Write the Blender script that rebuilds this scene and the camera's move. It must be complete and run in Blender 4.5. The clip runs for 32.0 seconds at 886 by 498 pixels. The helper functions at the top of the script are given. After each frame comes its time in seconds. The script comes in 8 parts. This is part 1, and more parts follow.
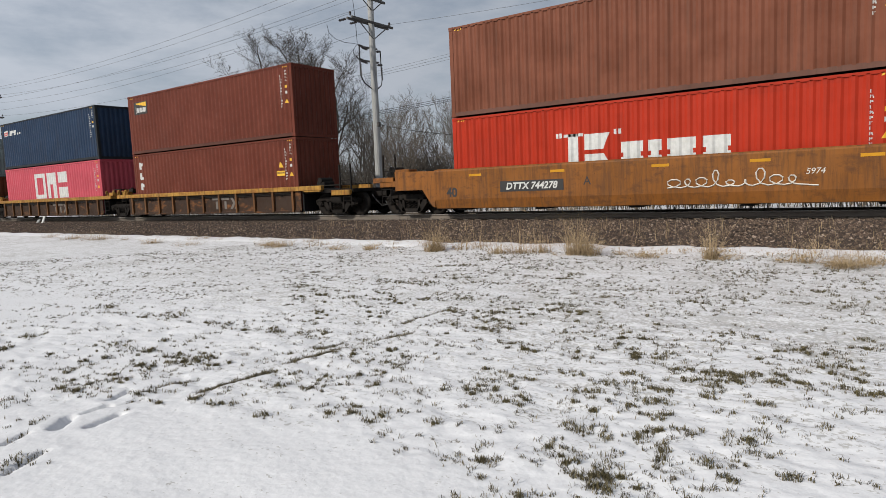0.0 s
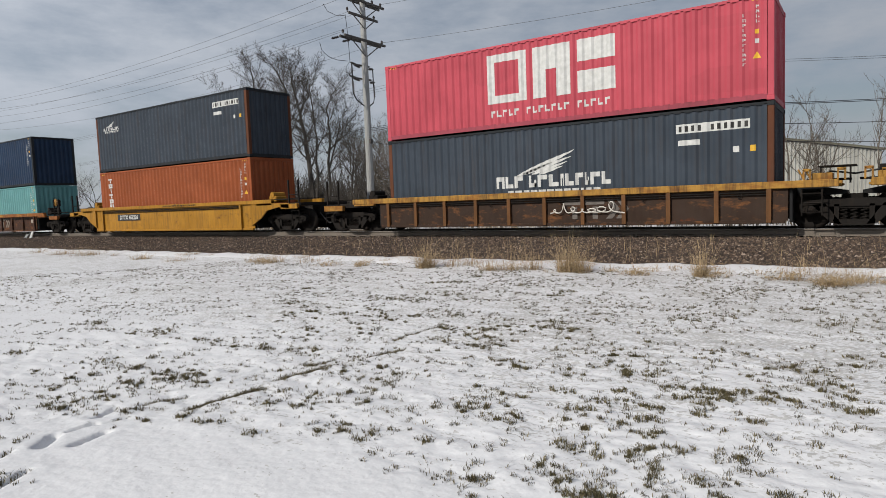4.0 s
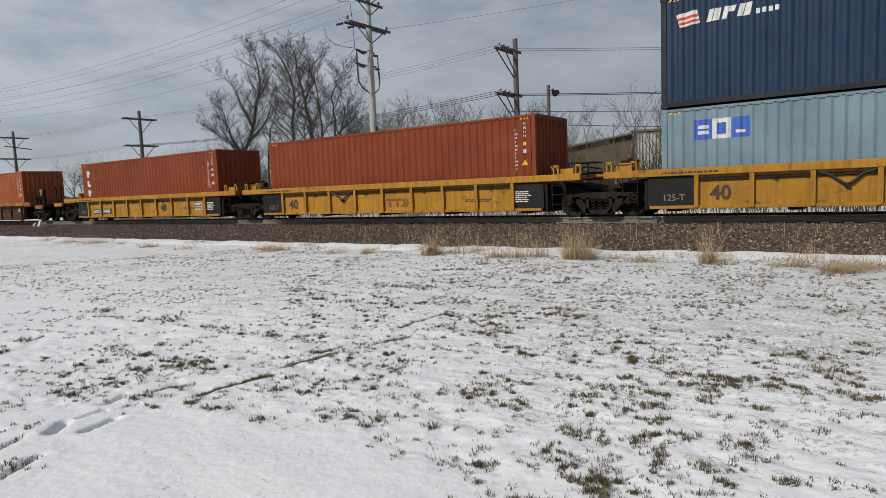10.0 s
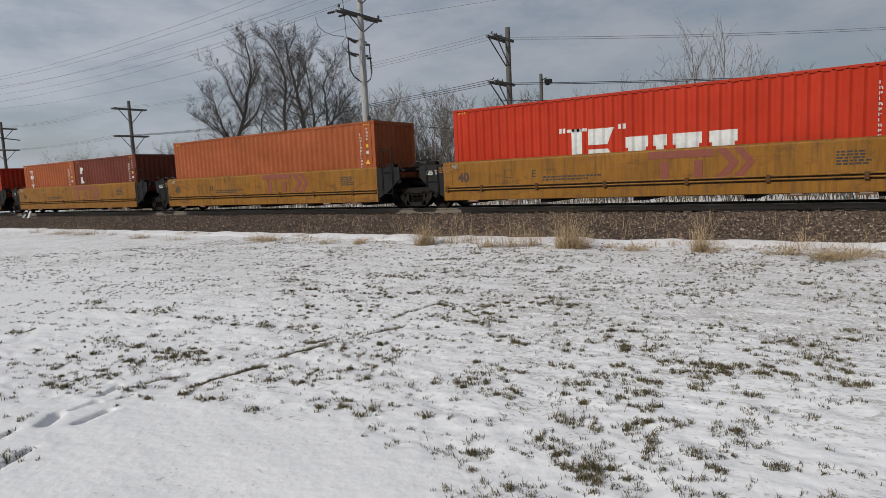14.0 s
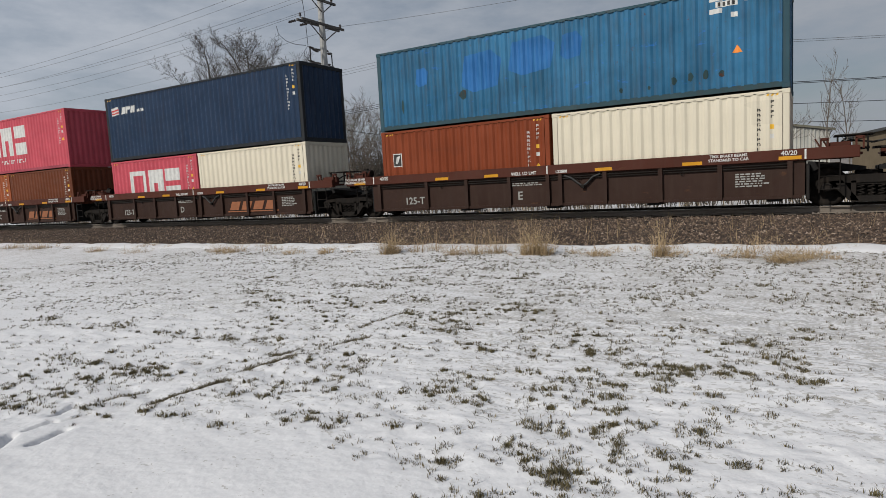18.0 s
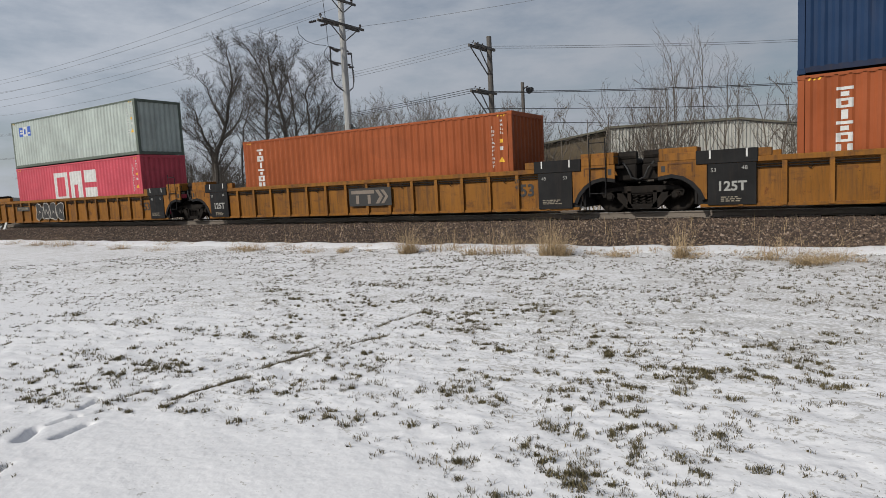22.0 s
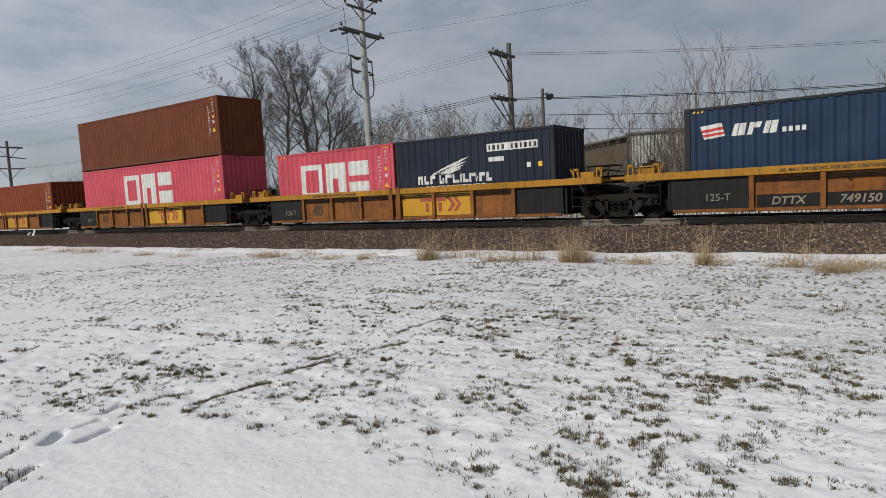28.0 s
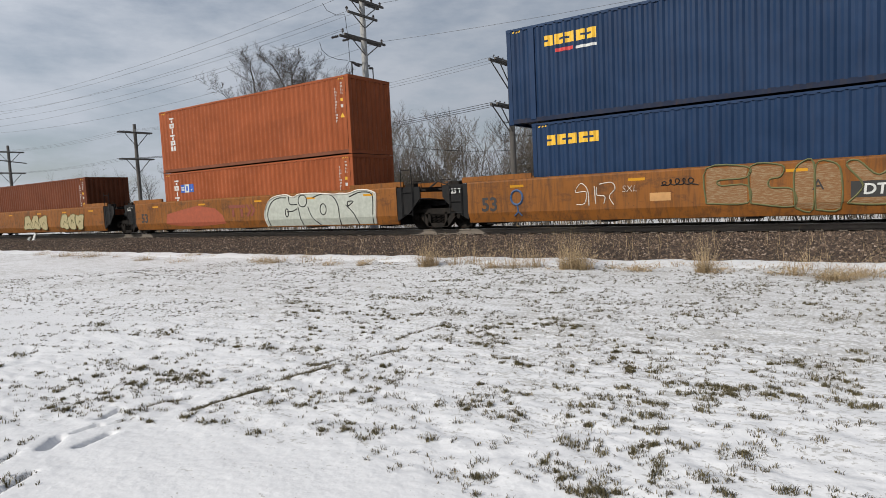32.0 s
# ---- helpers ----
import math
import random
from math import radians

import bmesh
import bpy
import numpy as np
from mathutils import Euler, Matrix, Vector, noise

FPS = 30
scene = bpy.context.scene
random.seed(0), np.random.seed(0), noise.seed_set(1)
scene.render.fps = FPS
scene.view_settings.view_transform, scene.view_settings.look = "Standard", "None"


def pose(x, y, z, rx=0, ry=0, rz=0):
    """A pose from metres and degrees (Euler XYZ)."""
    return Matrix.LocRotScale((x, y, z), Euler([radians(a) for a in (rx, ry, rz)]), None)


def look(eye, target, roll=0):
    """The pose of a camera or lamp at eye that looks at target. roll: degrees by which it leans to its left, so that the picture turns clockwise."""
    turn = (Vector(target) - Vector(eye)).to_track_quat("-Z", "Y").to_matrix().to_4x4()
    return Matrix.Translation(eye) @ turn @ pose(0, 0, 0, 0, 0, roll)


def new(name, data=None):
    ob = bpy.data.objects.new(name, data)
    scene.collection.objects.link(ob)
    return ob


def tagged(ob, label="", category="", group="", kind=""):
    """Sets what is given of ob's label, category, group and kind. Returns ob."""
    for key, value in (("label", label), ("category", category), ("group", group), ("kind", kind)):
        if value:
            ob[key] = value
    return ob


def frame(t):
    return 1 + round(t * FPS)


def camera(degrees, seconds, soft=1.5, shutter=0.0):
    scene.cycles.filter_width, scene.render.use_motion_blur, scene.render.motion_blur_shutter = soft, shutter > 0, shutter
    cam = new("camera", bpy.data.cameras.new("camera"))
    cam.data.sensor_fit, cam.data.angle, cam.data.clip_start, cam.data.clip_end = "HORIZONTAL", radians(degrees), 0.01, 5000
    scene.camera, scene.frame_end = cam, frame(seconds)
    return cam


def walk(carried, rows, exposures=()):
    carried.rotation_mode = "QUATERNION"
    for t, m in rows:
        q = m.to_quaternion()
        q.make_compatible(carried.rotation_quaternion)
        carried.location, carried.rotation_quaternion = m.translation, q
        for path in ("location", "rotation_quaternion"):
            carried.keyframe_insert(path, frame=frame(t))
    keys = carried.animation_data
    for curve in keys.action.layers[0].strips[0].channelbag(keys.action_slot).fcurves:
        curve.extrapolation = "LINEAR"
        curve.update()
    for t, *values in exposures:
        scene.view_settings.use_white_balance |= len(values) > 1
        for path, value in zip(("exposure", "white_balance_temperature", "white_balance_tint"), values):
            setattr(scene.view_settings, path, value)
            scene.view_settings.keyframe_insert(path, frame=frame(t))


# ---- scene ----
# camera: held by hand at one spot, turning a little
cam = camera(70.7, 32.0, soft=0.75, shutter=0.0)
PATH = [  # seconds, tilt, lean, turn
    (0.0, 84.15, 2.42, 34.80),
    (0.5, 84.39, 2.57, 34.65),
    (1.0, 84.33, 2.28, 34.77),
    (1.5, 84.33, 2.56, 34.49),
    (2.0, 84.28, 2.44, 34.28),
    (2.5, 84.40, 2.34, 34.51),
    (3.0, 84.99, 2.24, 34.39),
    (3.5, 85.65, 2.09, 34.09),
    (5.5, 85.40, 2.69, 34.27),
    (6.0, 85.34, 3.22, 34.55),
    (6.5, 85.16, 2.94, 35.20),
    (7.0, 85.07, 2.59, 35.26),
    (7.5, 85.10, 2.64, 35.36),
    (8.0, 84.98, 2.83, 35.47),
    (8.5, 84.82, 3.03, 35.58),
    (9.0, 84.70, 2.70, 35.04),
    (9.5, 84.41, 2.55, 34.62),
    (10.0, 84.51, 2.33, 34.54),
    (10.5, 84.45, 2.42, 34.49),
    (11.0, 84.27, 2.62, 34.37),
    (11.5, 84.38, 2.36, 34.26),
    (12.0, 84.66, 2.44, 34.47),
    (12.5, 84.64, 2.43, 34.64),
    (13.0, 83.94, 2.24, 34.44),
    (13.5, 83.58, 2.42, 34.09),
    (15.5, 83.43, 2.43, 32.67),
    (16.0, 83.57, 1.94, 28.26),
    (16.5, 83.84, 2.66, 28.03),
    (17.0, 83.97, 2.95, 29.18),
    (17.5, 83.99, 2.97, 30.12),
    (18.0, 84.14, 3.11, 30.66),
    (18.5, 84.29, 3.08, 31.59),
    (19.0, 84.41, 3.04, 31.87),
    (19.5, 84.35, 3.08, 32.07),
    (20.0, 84.25, 3.23, 32.16),
    (20.5, 84.32, 3.09, 32.25),
    (21.0, 84.29, 3.15, 32.39),
    (21.5, 84.26, 3.10, 32.41),
    (22.0, 84.21, 2.89, 32.35),
    (22.5, 84.28, 2.95, 32.43),
    (23.0, 84.45, 2.97, 32.59),
    (23.5, 84.65, 3.46, 32.65),
    (24.0, 84.64, 3.44, 33.03),
    (24.5, 84.73, 3.08, 33.36),
    (25.0, 84.65, 3.09, 33.77),
    (25.5, 84.64, 2.73, 34.03),
    (27.5, 84.85, 2.93, 34.38),
    (28.0, 84.91, 3.00, 34.14),
    (28.5, 85.01, 2.91, 34.25),
    (29.0, 85.09, 2.81, 34.37),
    (29.5, 85.15, 2.75, 34.52),
    (30.0, 85.12, 2.76, 34.51),
    (30.5, 85.19, 2.88, 34.42),
    (31.0, 85.27, 2.86, 34.49),
    (31.5, 85.38, 2.81, 34.21),
    (32.0, 85.50, 2.73, 34.16),
]
EXPOSE = [(0, -0.09), (3, -0.14), (6, -0.15), (9, -0.14), (10, -0.22), (12, -0.28), (13, -0.32), (16, -0.34), (17, -0.32), (18, -0.3), (19, -0.24), (21, -0.16), (22, -0.22), (24, -0.30), (25, -0.17), (28, -0.28), (30, -0.31), (31, -0.28), (32, -0.06)]
walk(cam, [(t, pose(0, 0, 1.6, a, b, c)) for t, a, b, c in PATH], EXPOSE)

# ---- light ----
SUN_AZ, SUN_EL = 200.0, 35.0   # degrees from +y, clockwise; height
world = bpy.data.worlds.new("sky")
scene.world = world
world.use_nodes = True
wn, wl = world.node_tree.nodes, world.node_tree.links
wn.clear()
sky = wn.new("ShaderNodeTexSky")
sky.sky_type, sky.sun_disc = "NISHITA", False
sky.sun_elevation, sky.sun_rotation = radians(SUN_EL), radians(SUN_AZ)
sky.dust_density = 1.2
coord = wn.new("ShaderNodeTexCoord")
squash = wn.new("ShaderNodeMapping")
squash.inputs["Scale"].default_value = (1.0, 1.0, 3.2)
squash.inputs["Rotation"].default_value = (0.0, 0.0, 0.5)
cloud = wn.new("ShaderNodeTexNoise")
cloud.inputs["Scale"].default_value, cloud.inputs["Detail"].default_value = 4.2, 8.0
cloud.inputs["Roughness"].default_value = 0.62
ramp = wn.new("ShaderNodeValToRGB")
ramp.color_ramp.elements[0].position, ramp.color_ramp.elements[0].color = 0.32, (0.46, 0.46, 0.46, 1)
ramp.color_ramp.elements[1].position, ramp.color_ramp.elements[1].color = 0.60, (1, 1, 1, 1)
veil = wn.new("ShaderNodeMix")
veil.data_type = "RGBA"
veil.inputs[7].default_value = (6.74, 7.32, 8.28, 1)
back = wn.new("ShaderNodeBackground")
back.inputs[1].default_value = 0.078
wo = wn.new("ShaderNodeOutputWorld")
wl.new(coord.outputs["Generated"], squash.inputs["Vector"])
wl.new(squash.outputs[0], cloud.inputs["Vector"])
wl.new(cloud.outputs["Fac"], ramp.inputs["Fac"])
high = wn.new("ShaderNodeSeparateXYZ")          # the veil is thinner overhead than near the horizon
wl.new(coord.outputs["Generated"], high.inputs[0])
thinner = wn.new("ShaderNodeMapRange")
thinner.inputs["From Min"].default_value, thinner.inputs["From Max"].default_value = 0.42, 0.95
thinner.inputs["To Min"].default_value, thinner.inputs["To Max"].default_value = 1.0, 0.35
wl.new(high.outputs["Z"], thinner.inputs["Value"])
cover = wn.new("ShaderNodeMath")
cover.operation = "MULTIPLY"
wl.new(ramp.outputs["Color"], cover.inputs[0])
wl.new(thinner.outputs[0], cover.inputs[1])
wl.new(cover.outputs[0], veil.inputs[0])
wl.new(sky.outputs[0], veil.inputs[6])
# clouds are brighter on the sun's side of the sky
toward = wn.new("ShaderNodeVectorMath")
toward.operation = "DOT_PRODUCT"
toward.inputs[1].default_value = (math.sin(radians(SUN_AZ)) * math.cos(radians(SUN_EL)), math.cos(radians(SUN_AZ)) * math.cos(radians(SUN_EL)), math.sin(radians(SUN_EL)))
wl.new(coord.outputs["Generated"], toward.inputs[0])
gain = wn.new("ShaderNodeMapRange")
gain.inputs["From Min"].default_value, gain.inputs["From Max"].default_value = -1.0, 1.0
gain.inputs["To Min"].default_value, gain.inputs["To Max"].default_value = 0.62, 1.40
wl.new(toward.outputs["Value"], gain.inputs["Value"])
lit = wn.new("ShaderNodeVectorMath")
lit.operation = "SCALE"
wl.new(veil.outputs[2], lit.inputs[0])
wl.new(gain.outputs[0], lit.inputs["Scale"])
wl.new(lit.outputs[0], back.inputs[0])
wl.new(back.outputs[0], wo.inputs[0])
sun = new("sun", bpy.data.lights.new("sun", "SUN"))
sun.data.energy, sun.data.angle, sun.data.color = 4.6, radians(0.8), (1.0, 0.952, 0.865)
az, el = radians(SUN_AZ), radians(SUN_EL)
sun.matrix_world = look((0, 0, 60), Vector((0, 0, 60)) - Vector((math.sin(az) * math.cos(el), math.cos(az) * math.cos(el), math.sin(el))))

# ---- plan ----
TY = 18.72          # middle of the track
RAIL = 0.58         # top of the rails
BASE = 0.88         # underside of the lower containers
GAUGE = 0.7525      # middle of a rail head from the track's middle
COLUMN_X = [-11.70, -31.45, -46.98, -62.51, -77.97, -93.50, -113.17, -132.86, -152.51, -172.27, -187.96, -203.87, -219.80, -235.52, -255.30, -275.20, -290.79, -306.34, -321.80, -337.34, -356.95, -372.54, -388.18, -403.81, -419.34, -440.87, -460.63, -480.05, -504.52, -523.46, -542.94, -564.97, -580.87, -596.60, -612.59, -628.44, -650.98, -669.75, -689.40]
TRAVEL = [(0, 0.00), (4, 79.42), (8, 159.04), (12, 239.24), (16, 319.75), (20, 399.83), (24, 480.19), (28, 560.91), (32, 641.72)]
MOVING = []         # things of the train: thing, x, y, z


# ---- small tools ----
def lin(r, g, b):
    f = lambda c: (c / 255 / 12.92) if c <= 10 else ((c / 255 + 0.055) / 1.055) ** 2.4
    return (f(r), f(g), f(b))


def nodes_of(name):
    m = bpy.data.materials.new(name)
    m.use_nodes = True
    return m, m.node_tree.nodes, m.node_tree.links, m.node_tree.nodes["Principled BSDF"]


def noise_node(n, l, scale, detail=4.0, rough=0.6, stretch=None, space="Object"):
    tc = n.new("ShaderNodeTexCoord")
    t = n.new("ShaderNodeTexNoise")
    t.inputs["Scale"].default_value, t.inputs["Detail"].default_value, t.inputs["Roughness"].default_value = scale, detail, rough
    if stretch:
        mp = n.new("ShaderNodeMapping")
        mp.inputs["Scale"].default_value = stretch
        l.new(tc.outputs[space], mp.inputs["Vector"])
        l.new(mp.outputs[0], t.inputs["Vector"])
    else:
        l.new(tc.outputs[space], t.inputs["Vector"])
    return t.outputs["Fac"]


def ramp_node(n, l, fac, a, b, ca=(0, 0, 0), cb=(1, 1, 1)):
    r = n.new("ShaderNodeValToRGB")
    e = r.color_ramp.elements
    e[0].position, e[0].color, e[1].position, e[1].color = a, (*ca, 1), b, (*cb, 1)
    l.new(fac, r.inputs["Fac"])
    return r.outputs["Color"]


def mix_node(n, l, fac, a, b, blend="MIX"):
    m = n.new("ShaderNodeMix")
    m.data_type, m.blend_type = "RGBA", blend
    for socket, value in ((m.inputs[0], fac), (m.inputs[6], a), (m.inputs[7], b)):
        if isinstance(value, (int, float)):
            socket.default_value = value
        elif isinstance(value, tuple):
            socket.default_value = (*value, 1)
        else:
            l.new(value, socket)
    return m.outputs[2]


def bump_node(n, l, bsdf, height, strength, distance):
    b = n.new("ShaderNodeBump")
    b.inputs["Strength"].default_value, b.inputs["Distance"].default_value = strength, distance
    l.new(height, b.inputs["Height"])
    l.new(b.outputs[0], bsdf.inputs["Normal"])


PAINTS = {}


def own_place(n, l):
    """Object coordinates, moved by each object's random number, so that no two alike parts wear the same stains."""
    tc, info, grow_ = n.new("ShaderNodeTexCoord"), n.new("ShaderNodeObjectInfo"), n.new("ShaderNodeMath")
    grow_.operation = "MULTIPLY"
    grow_.inputs[1].default_value = 53.0
    l.new(info.outputs["Random"], grow_.inputs[0])
    add = n.new("ShaderNodeVectorMath")
    l.new(tc.outputs["Object"], add.inputs[0])
    l.new(grow_.outputs[0], add.inputs[1])
    return add.outputs[0], info.outputs["Random"]


def worn_noise(n, l, place, scale, detail, rough, stretch=(1.0, 1.0, 1.0)):
    mp, t = n.new("ShaderNodeMapping"), n.new("ShaderNodeTexNoise")
    mp.inputs["Scale"].default_value = stretch
    t.inputs["Scale"].default_value, t.inputs["Detail"].default_value, t.inputs["Roughness"].default_value = scale, detail, rough
    l.new(place, mp.inputs["Vector"])
    l.new(mp.outputs[0], t.inputs["Vector"])
    return t.outputs["Fac"]


def paint(name, rgb, rough=0.55, dirt=0.35, rust=0.0, fade=0.15, grime=(60, 50, 42), worn=0.0, patch=(92, 62, 40)):
    """Weathered paint on steel: broad fading, repainted squares, streaks that run down, scrapes along, spots of rust."""
    if name in PAINTS:
        return PAINTS[name]
    m, n, l, b = nodes_of(name)
    place, chance = own_place(n, l)
    base = tuple(v * (0.56 if worn == 0 else 0.49) for v in lin(*rgb))
    pale = tuple(min(1, c * 1.20 + 0.008) for c in base)
    dull = tuple(c * 0.76 for c in base)
    col = mix_node(n, l, ramp_node(n, l, worn_noise(n, l, place, 0.8, 4, 0.6), 0.33, 0.68), dull, pale)
    col = mix_node(n, l, 1.0 - min(1.0, fade * 3.4), col, base)
    cells, square = n.new("ShaderNodeTexVoronoi"), n.new("ShaderNodeMapping")
    cells.distance = "CHEBYCHEV"
    cells.inputs["Scale"].default_value = 0.75
    square.inputs["Scale"].default_value = (0.8, 1.0, 1.5)
    l.new(place, square.inputs["Vector"])
    l.new(square.outputs[0], cells.inputs["Vector"])
    col = mix_node(n, l, ramp_node(n, l, cells.outputs["Color"], 0.80, 0.82, (0, 0, 0), (0.16,) * 3), col, tuple(c * 0.55 + 0.008 for c in base))
    streak = ramp_node(n, l, worn_noise(n, l, place, 2.2, 6, 0.7, (3.0, 3.0, 0.25)), 0.50, 0.80)
    amt = n.new("ShaderNodeMath")
    amt.operation = "MULTIPLY"
    amt.inputs[1].default_value = min(1.0, dirt * 1.15)
    l.new(streak, amt.inputs[0])
    col = mix_node(n, l, amt.outputs[0], col, lin(*grime))
    col = mix_node(n, l, ramp_node(n, l, worn_noise(n, l, place, 1.3, 8, 0.78, (0.5, 1.0, 5.0)), 0.64, 0.72, (0, 0, 0), (0.30,) * 3), col, tuple(c * 0.45 + 0.01 for c in base))
    col = mix_node(n, l, ramp_node(n, l, worn_noise(n, l, place, 4.0, 8, 0.75, (4.0, 4.0, 0.5)), 0.66, 0.74, (0, 0, 0), (0.22,) * 3), col, tuple(min(1, c * 1.5 + 0.03) for c in base))
    if rust > 0:
        spots = ramp_node(n, l, worn_noise(n, l, place, 3.5, 9, 0.75), 0.70 - 0.25 * rust, 0.78 - 0.2 * rust)
        col = mix_node(n, l, spots, col, tuple(v * 0.8 for v in lin(95, 52, 32)))
    if worn > 0:
        scrape = ramp_node(n, l, worn_noise(n, l, place, 1.6, 8, 0.72, (1.0, 1.0, 2.2)), 0.66 - 0.16 * worn, 0.74 - 0.10 * worn, (0, 0, 0), (0.8, 0.8, 0.8))
        col = mix_node(n, l, scrape, col, tuple(v * 0.8 for v in lin(*patch)))
        runs = ramp_node(n, l, worn_noise(n, l, place, 3.0, 7, 0.7, (2.4, 2.4, 0.2)), 0.47, 0.70, (0, 0, 0), (min(0.9, 0.8 * worn),) * 3)
        col = mix_node(n, l, runs, col, tuple(v * 0.8 for v in lin(64, 48, 38)))
        chips = ramp_node(n, l, worn_noise(n, l, place, 14.0, 6, 0.7), 0.66, 0.71)
        col = mix_node(n, l, chips, col, tuple(v * 0.8 for v in lin(52, 38, 30)))
    shade = ramp_node(n, l, chance, 0.0, 1.0, (0.93, 0.93, 0.93), (1.05, 1.05, 1.05))
    col = mix_node(n, l, 1.0, col, shade, "MULTIPLY")
    l.new(col, b.inputs["Base Color"])
    l.new(ramp_node(n, l, worn_noise(n, l, place, 5.0, 5, 0.6), 0.3, 0.8, (rough - 0.1,) * 3, (min(1, rough + 0.2),) * 3), b.inputs["Roughness"])
    b.inputs["Specular IOR Level"].default_value = 0.12
    bump_node(n, l, b, worn_noise(n, l, place, 18.0, 4, 0.6), 0.14, 0.01)
    PAINTS[name] = m
    return m


def plain(name, rgb, rough=0.6, metal=0.0):
    if name in PAINTS:
        return PAINTS[name]
    m, n, l, b = nodes_of(name)
    c = tuple(v * 0.84 for v in lin(*rgb))
    l.new(mix_node(n, l, ramp_node(n, l, noise_node(n, l, 6.0, 5), 0.3, 0.75), tuple(v * 0.78 for v in c), tuple(min(1, v * 1.08) for v in c)), b.inputs["Base Color"])
    b.inputs["Roughness"].default_value, b.inputs["Metallic"].default_value = rough, metal
    PAINTS[name] = m
    return m


def mesh_of(name, verts, faces, mat=None, smooth=False):
    me = bpy.data.meshes.new(name)
    me.from_pydata(verts, [], faces)
    me.materials.append(mat)
    if smooth:
        me.polygons.foreach_set("use_smooth", [True] * len(me.polygons))
    me.update()
    return me


def box_data(x0, y0, z0, x1, y1, z1, bevel=0.0):
    """Vertices and faces of a box; with a bevel its upright and level edges are cut off."""
    if bevel <= 0:
        v = [(x, y, z) for x in (x0, x1) for y in (y0, y1) for z in (z0, z1)]
        return v, [(0, 1, 3, 2), (4, 6, 7, 5), (0, 4, 5, 1), (2, 3, 7, 6), (0, 2, 6, 4), (1, 5, 7, 3)]
    bm = bmesh.new()
    v, f = box_data(x0, y0, z0, x1, y1, z1)
    vs = [bm.verts.new(p) for p in v]
    for q in f:
        bm.faces.new([vs[i] for i in q])
    bmesh.ops.bevel(bm, geom=list(bm.edges), offset=bevel, segments=1, affect="EDGES")
    bm.verts.index_update()
    out = [tuple(p.co) for p in bm.verts], [tuple(p.index for p in q.verts) for q in bm.faces]
    bm.free()
    return out


def tube_data(points, radii, sides=8, caps=True):
    """A round bar along points."""
    v, f = [], []
    for i, p in enumerate(points):
        p = Vector(p)
        a = Vector(points[max(i - 1, 0)])
        b = Vector(points[min(i + 1, len(points) - 1)])
        d = (b - a).normalized() if (b - a).length > 1e-6 else Vector((0, 0, 1))
        u = d.cross(Vector((0, 0, 1)) if abs(d.z) < 0.9 else Vector((1, 0, 0))).normalized()
        w = d.cross(u)
        r = radii[i] if isinstance(radii, (list, tuple)) else radii
        for k in range(sides):
            a2 = 2 * math.pi * k / sides
            v.append(tuple(p + r * (math.cos(a2) * u + math.sin(a2) * w)))
    for i in range(len(points) - 1):
        for k in range(sides):
            a, b = i * sides + k, i * sides + (k + 1) % sides
            f.append((a, b, b + sides, a + sides))
    if caps:
        f.append(tuple(range(sides))[::-1])
        f.append(tuple(range((len(points) - 1) * sides, len(points) * sides)))
    return v, f


def slab_data(outline, y0, y1):
    """A plate: an outline in x and z, from y0 to y1."""
    k = len(outline)
    v = [(x, y0, z) for x, z in outline] + [(x, y1, z) for x, z in outline]
    f = [tuple(range(k)), tuple(range(2 * k - 1, k - 1, -1))]
    f += [(i, i + k, (i + 1) % k + k, (i + 1) % k) for i in range(k)]
    return v, f


def join_data(*items):
    v, f = [], []
    for a, b in items:
        o = len(v)
        v += a
        f += [tuple(i + o for i in q) for q in b]
    return v, f


MESHES = {}


def piece(name, data, mat, parent, label="", key=None, at=(0, 0, 0), smooth=False):
    """One mesh object under a thing or a part. With a key its mesh is shared and the paint belongs to the object."""
    if key is not None and key in MESHES:
        me = MESHES[key]
    else:
        v, f = data() if callable(data) else data
        me = mesh_of(name, v, f, mat, smooth)
        if key is not None:
            MESHES[key] = me
    ob = new(name, me)
    if key is not None:
        ob.material_slots[0].link = "OBJECT"
        ob.material_slots[0].material = mat
    ob.parent = parent
    ob.location = at
    if label:
        ob["label"] = label
    return ob


def text_piece(body, size, mat, parent, at, name="lettering", shear=0.0, label="", bold=0.0, face="-y", align="CENTER"):
    cu = bpy.data.curves.new("lettering", "FONT")
    cu.body, cu.size, cu.shear, cu.align_x, cu.extrude, cu.offset = body, size, shear, align, 0.002, bold
    cu.resolution_u = 3
    t = bpy.data.objects.new("lettering", cu)
    me = bpy.data.meshes.new_from_object(t)
    bpy.data.objects.remove(t)
    turn = pose(0, 0, 0, 90) if face == "-y" else pose(0, 0, 0, 90, 0, 90)
    me.transform(turn)
    me.materials.clear()
    me.materials.append(mat)
    ob = new(name, me)
    ob.parent = parent
    ob.location = at
    if label:
        ob["label"] = label
    if len(body) > 1:
        ob["kind"] = "stuff"
    return ob


def rect(x0, z0, x1, z1):
    return [(x0, z0), (x1, z0), (x1, z1), (x0, z1)]


# ---- containers ----
PITCH, DEEP = 0.278, 0.036


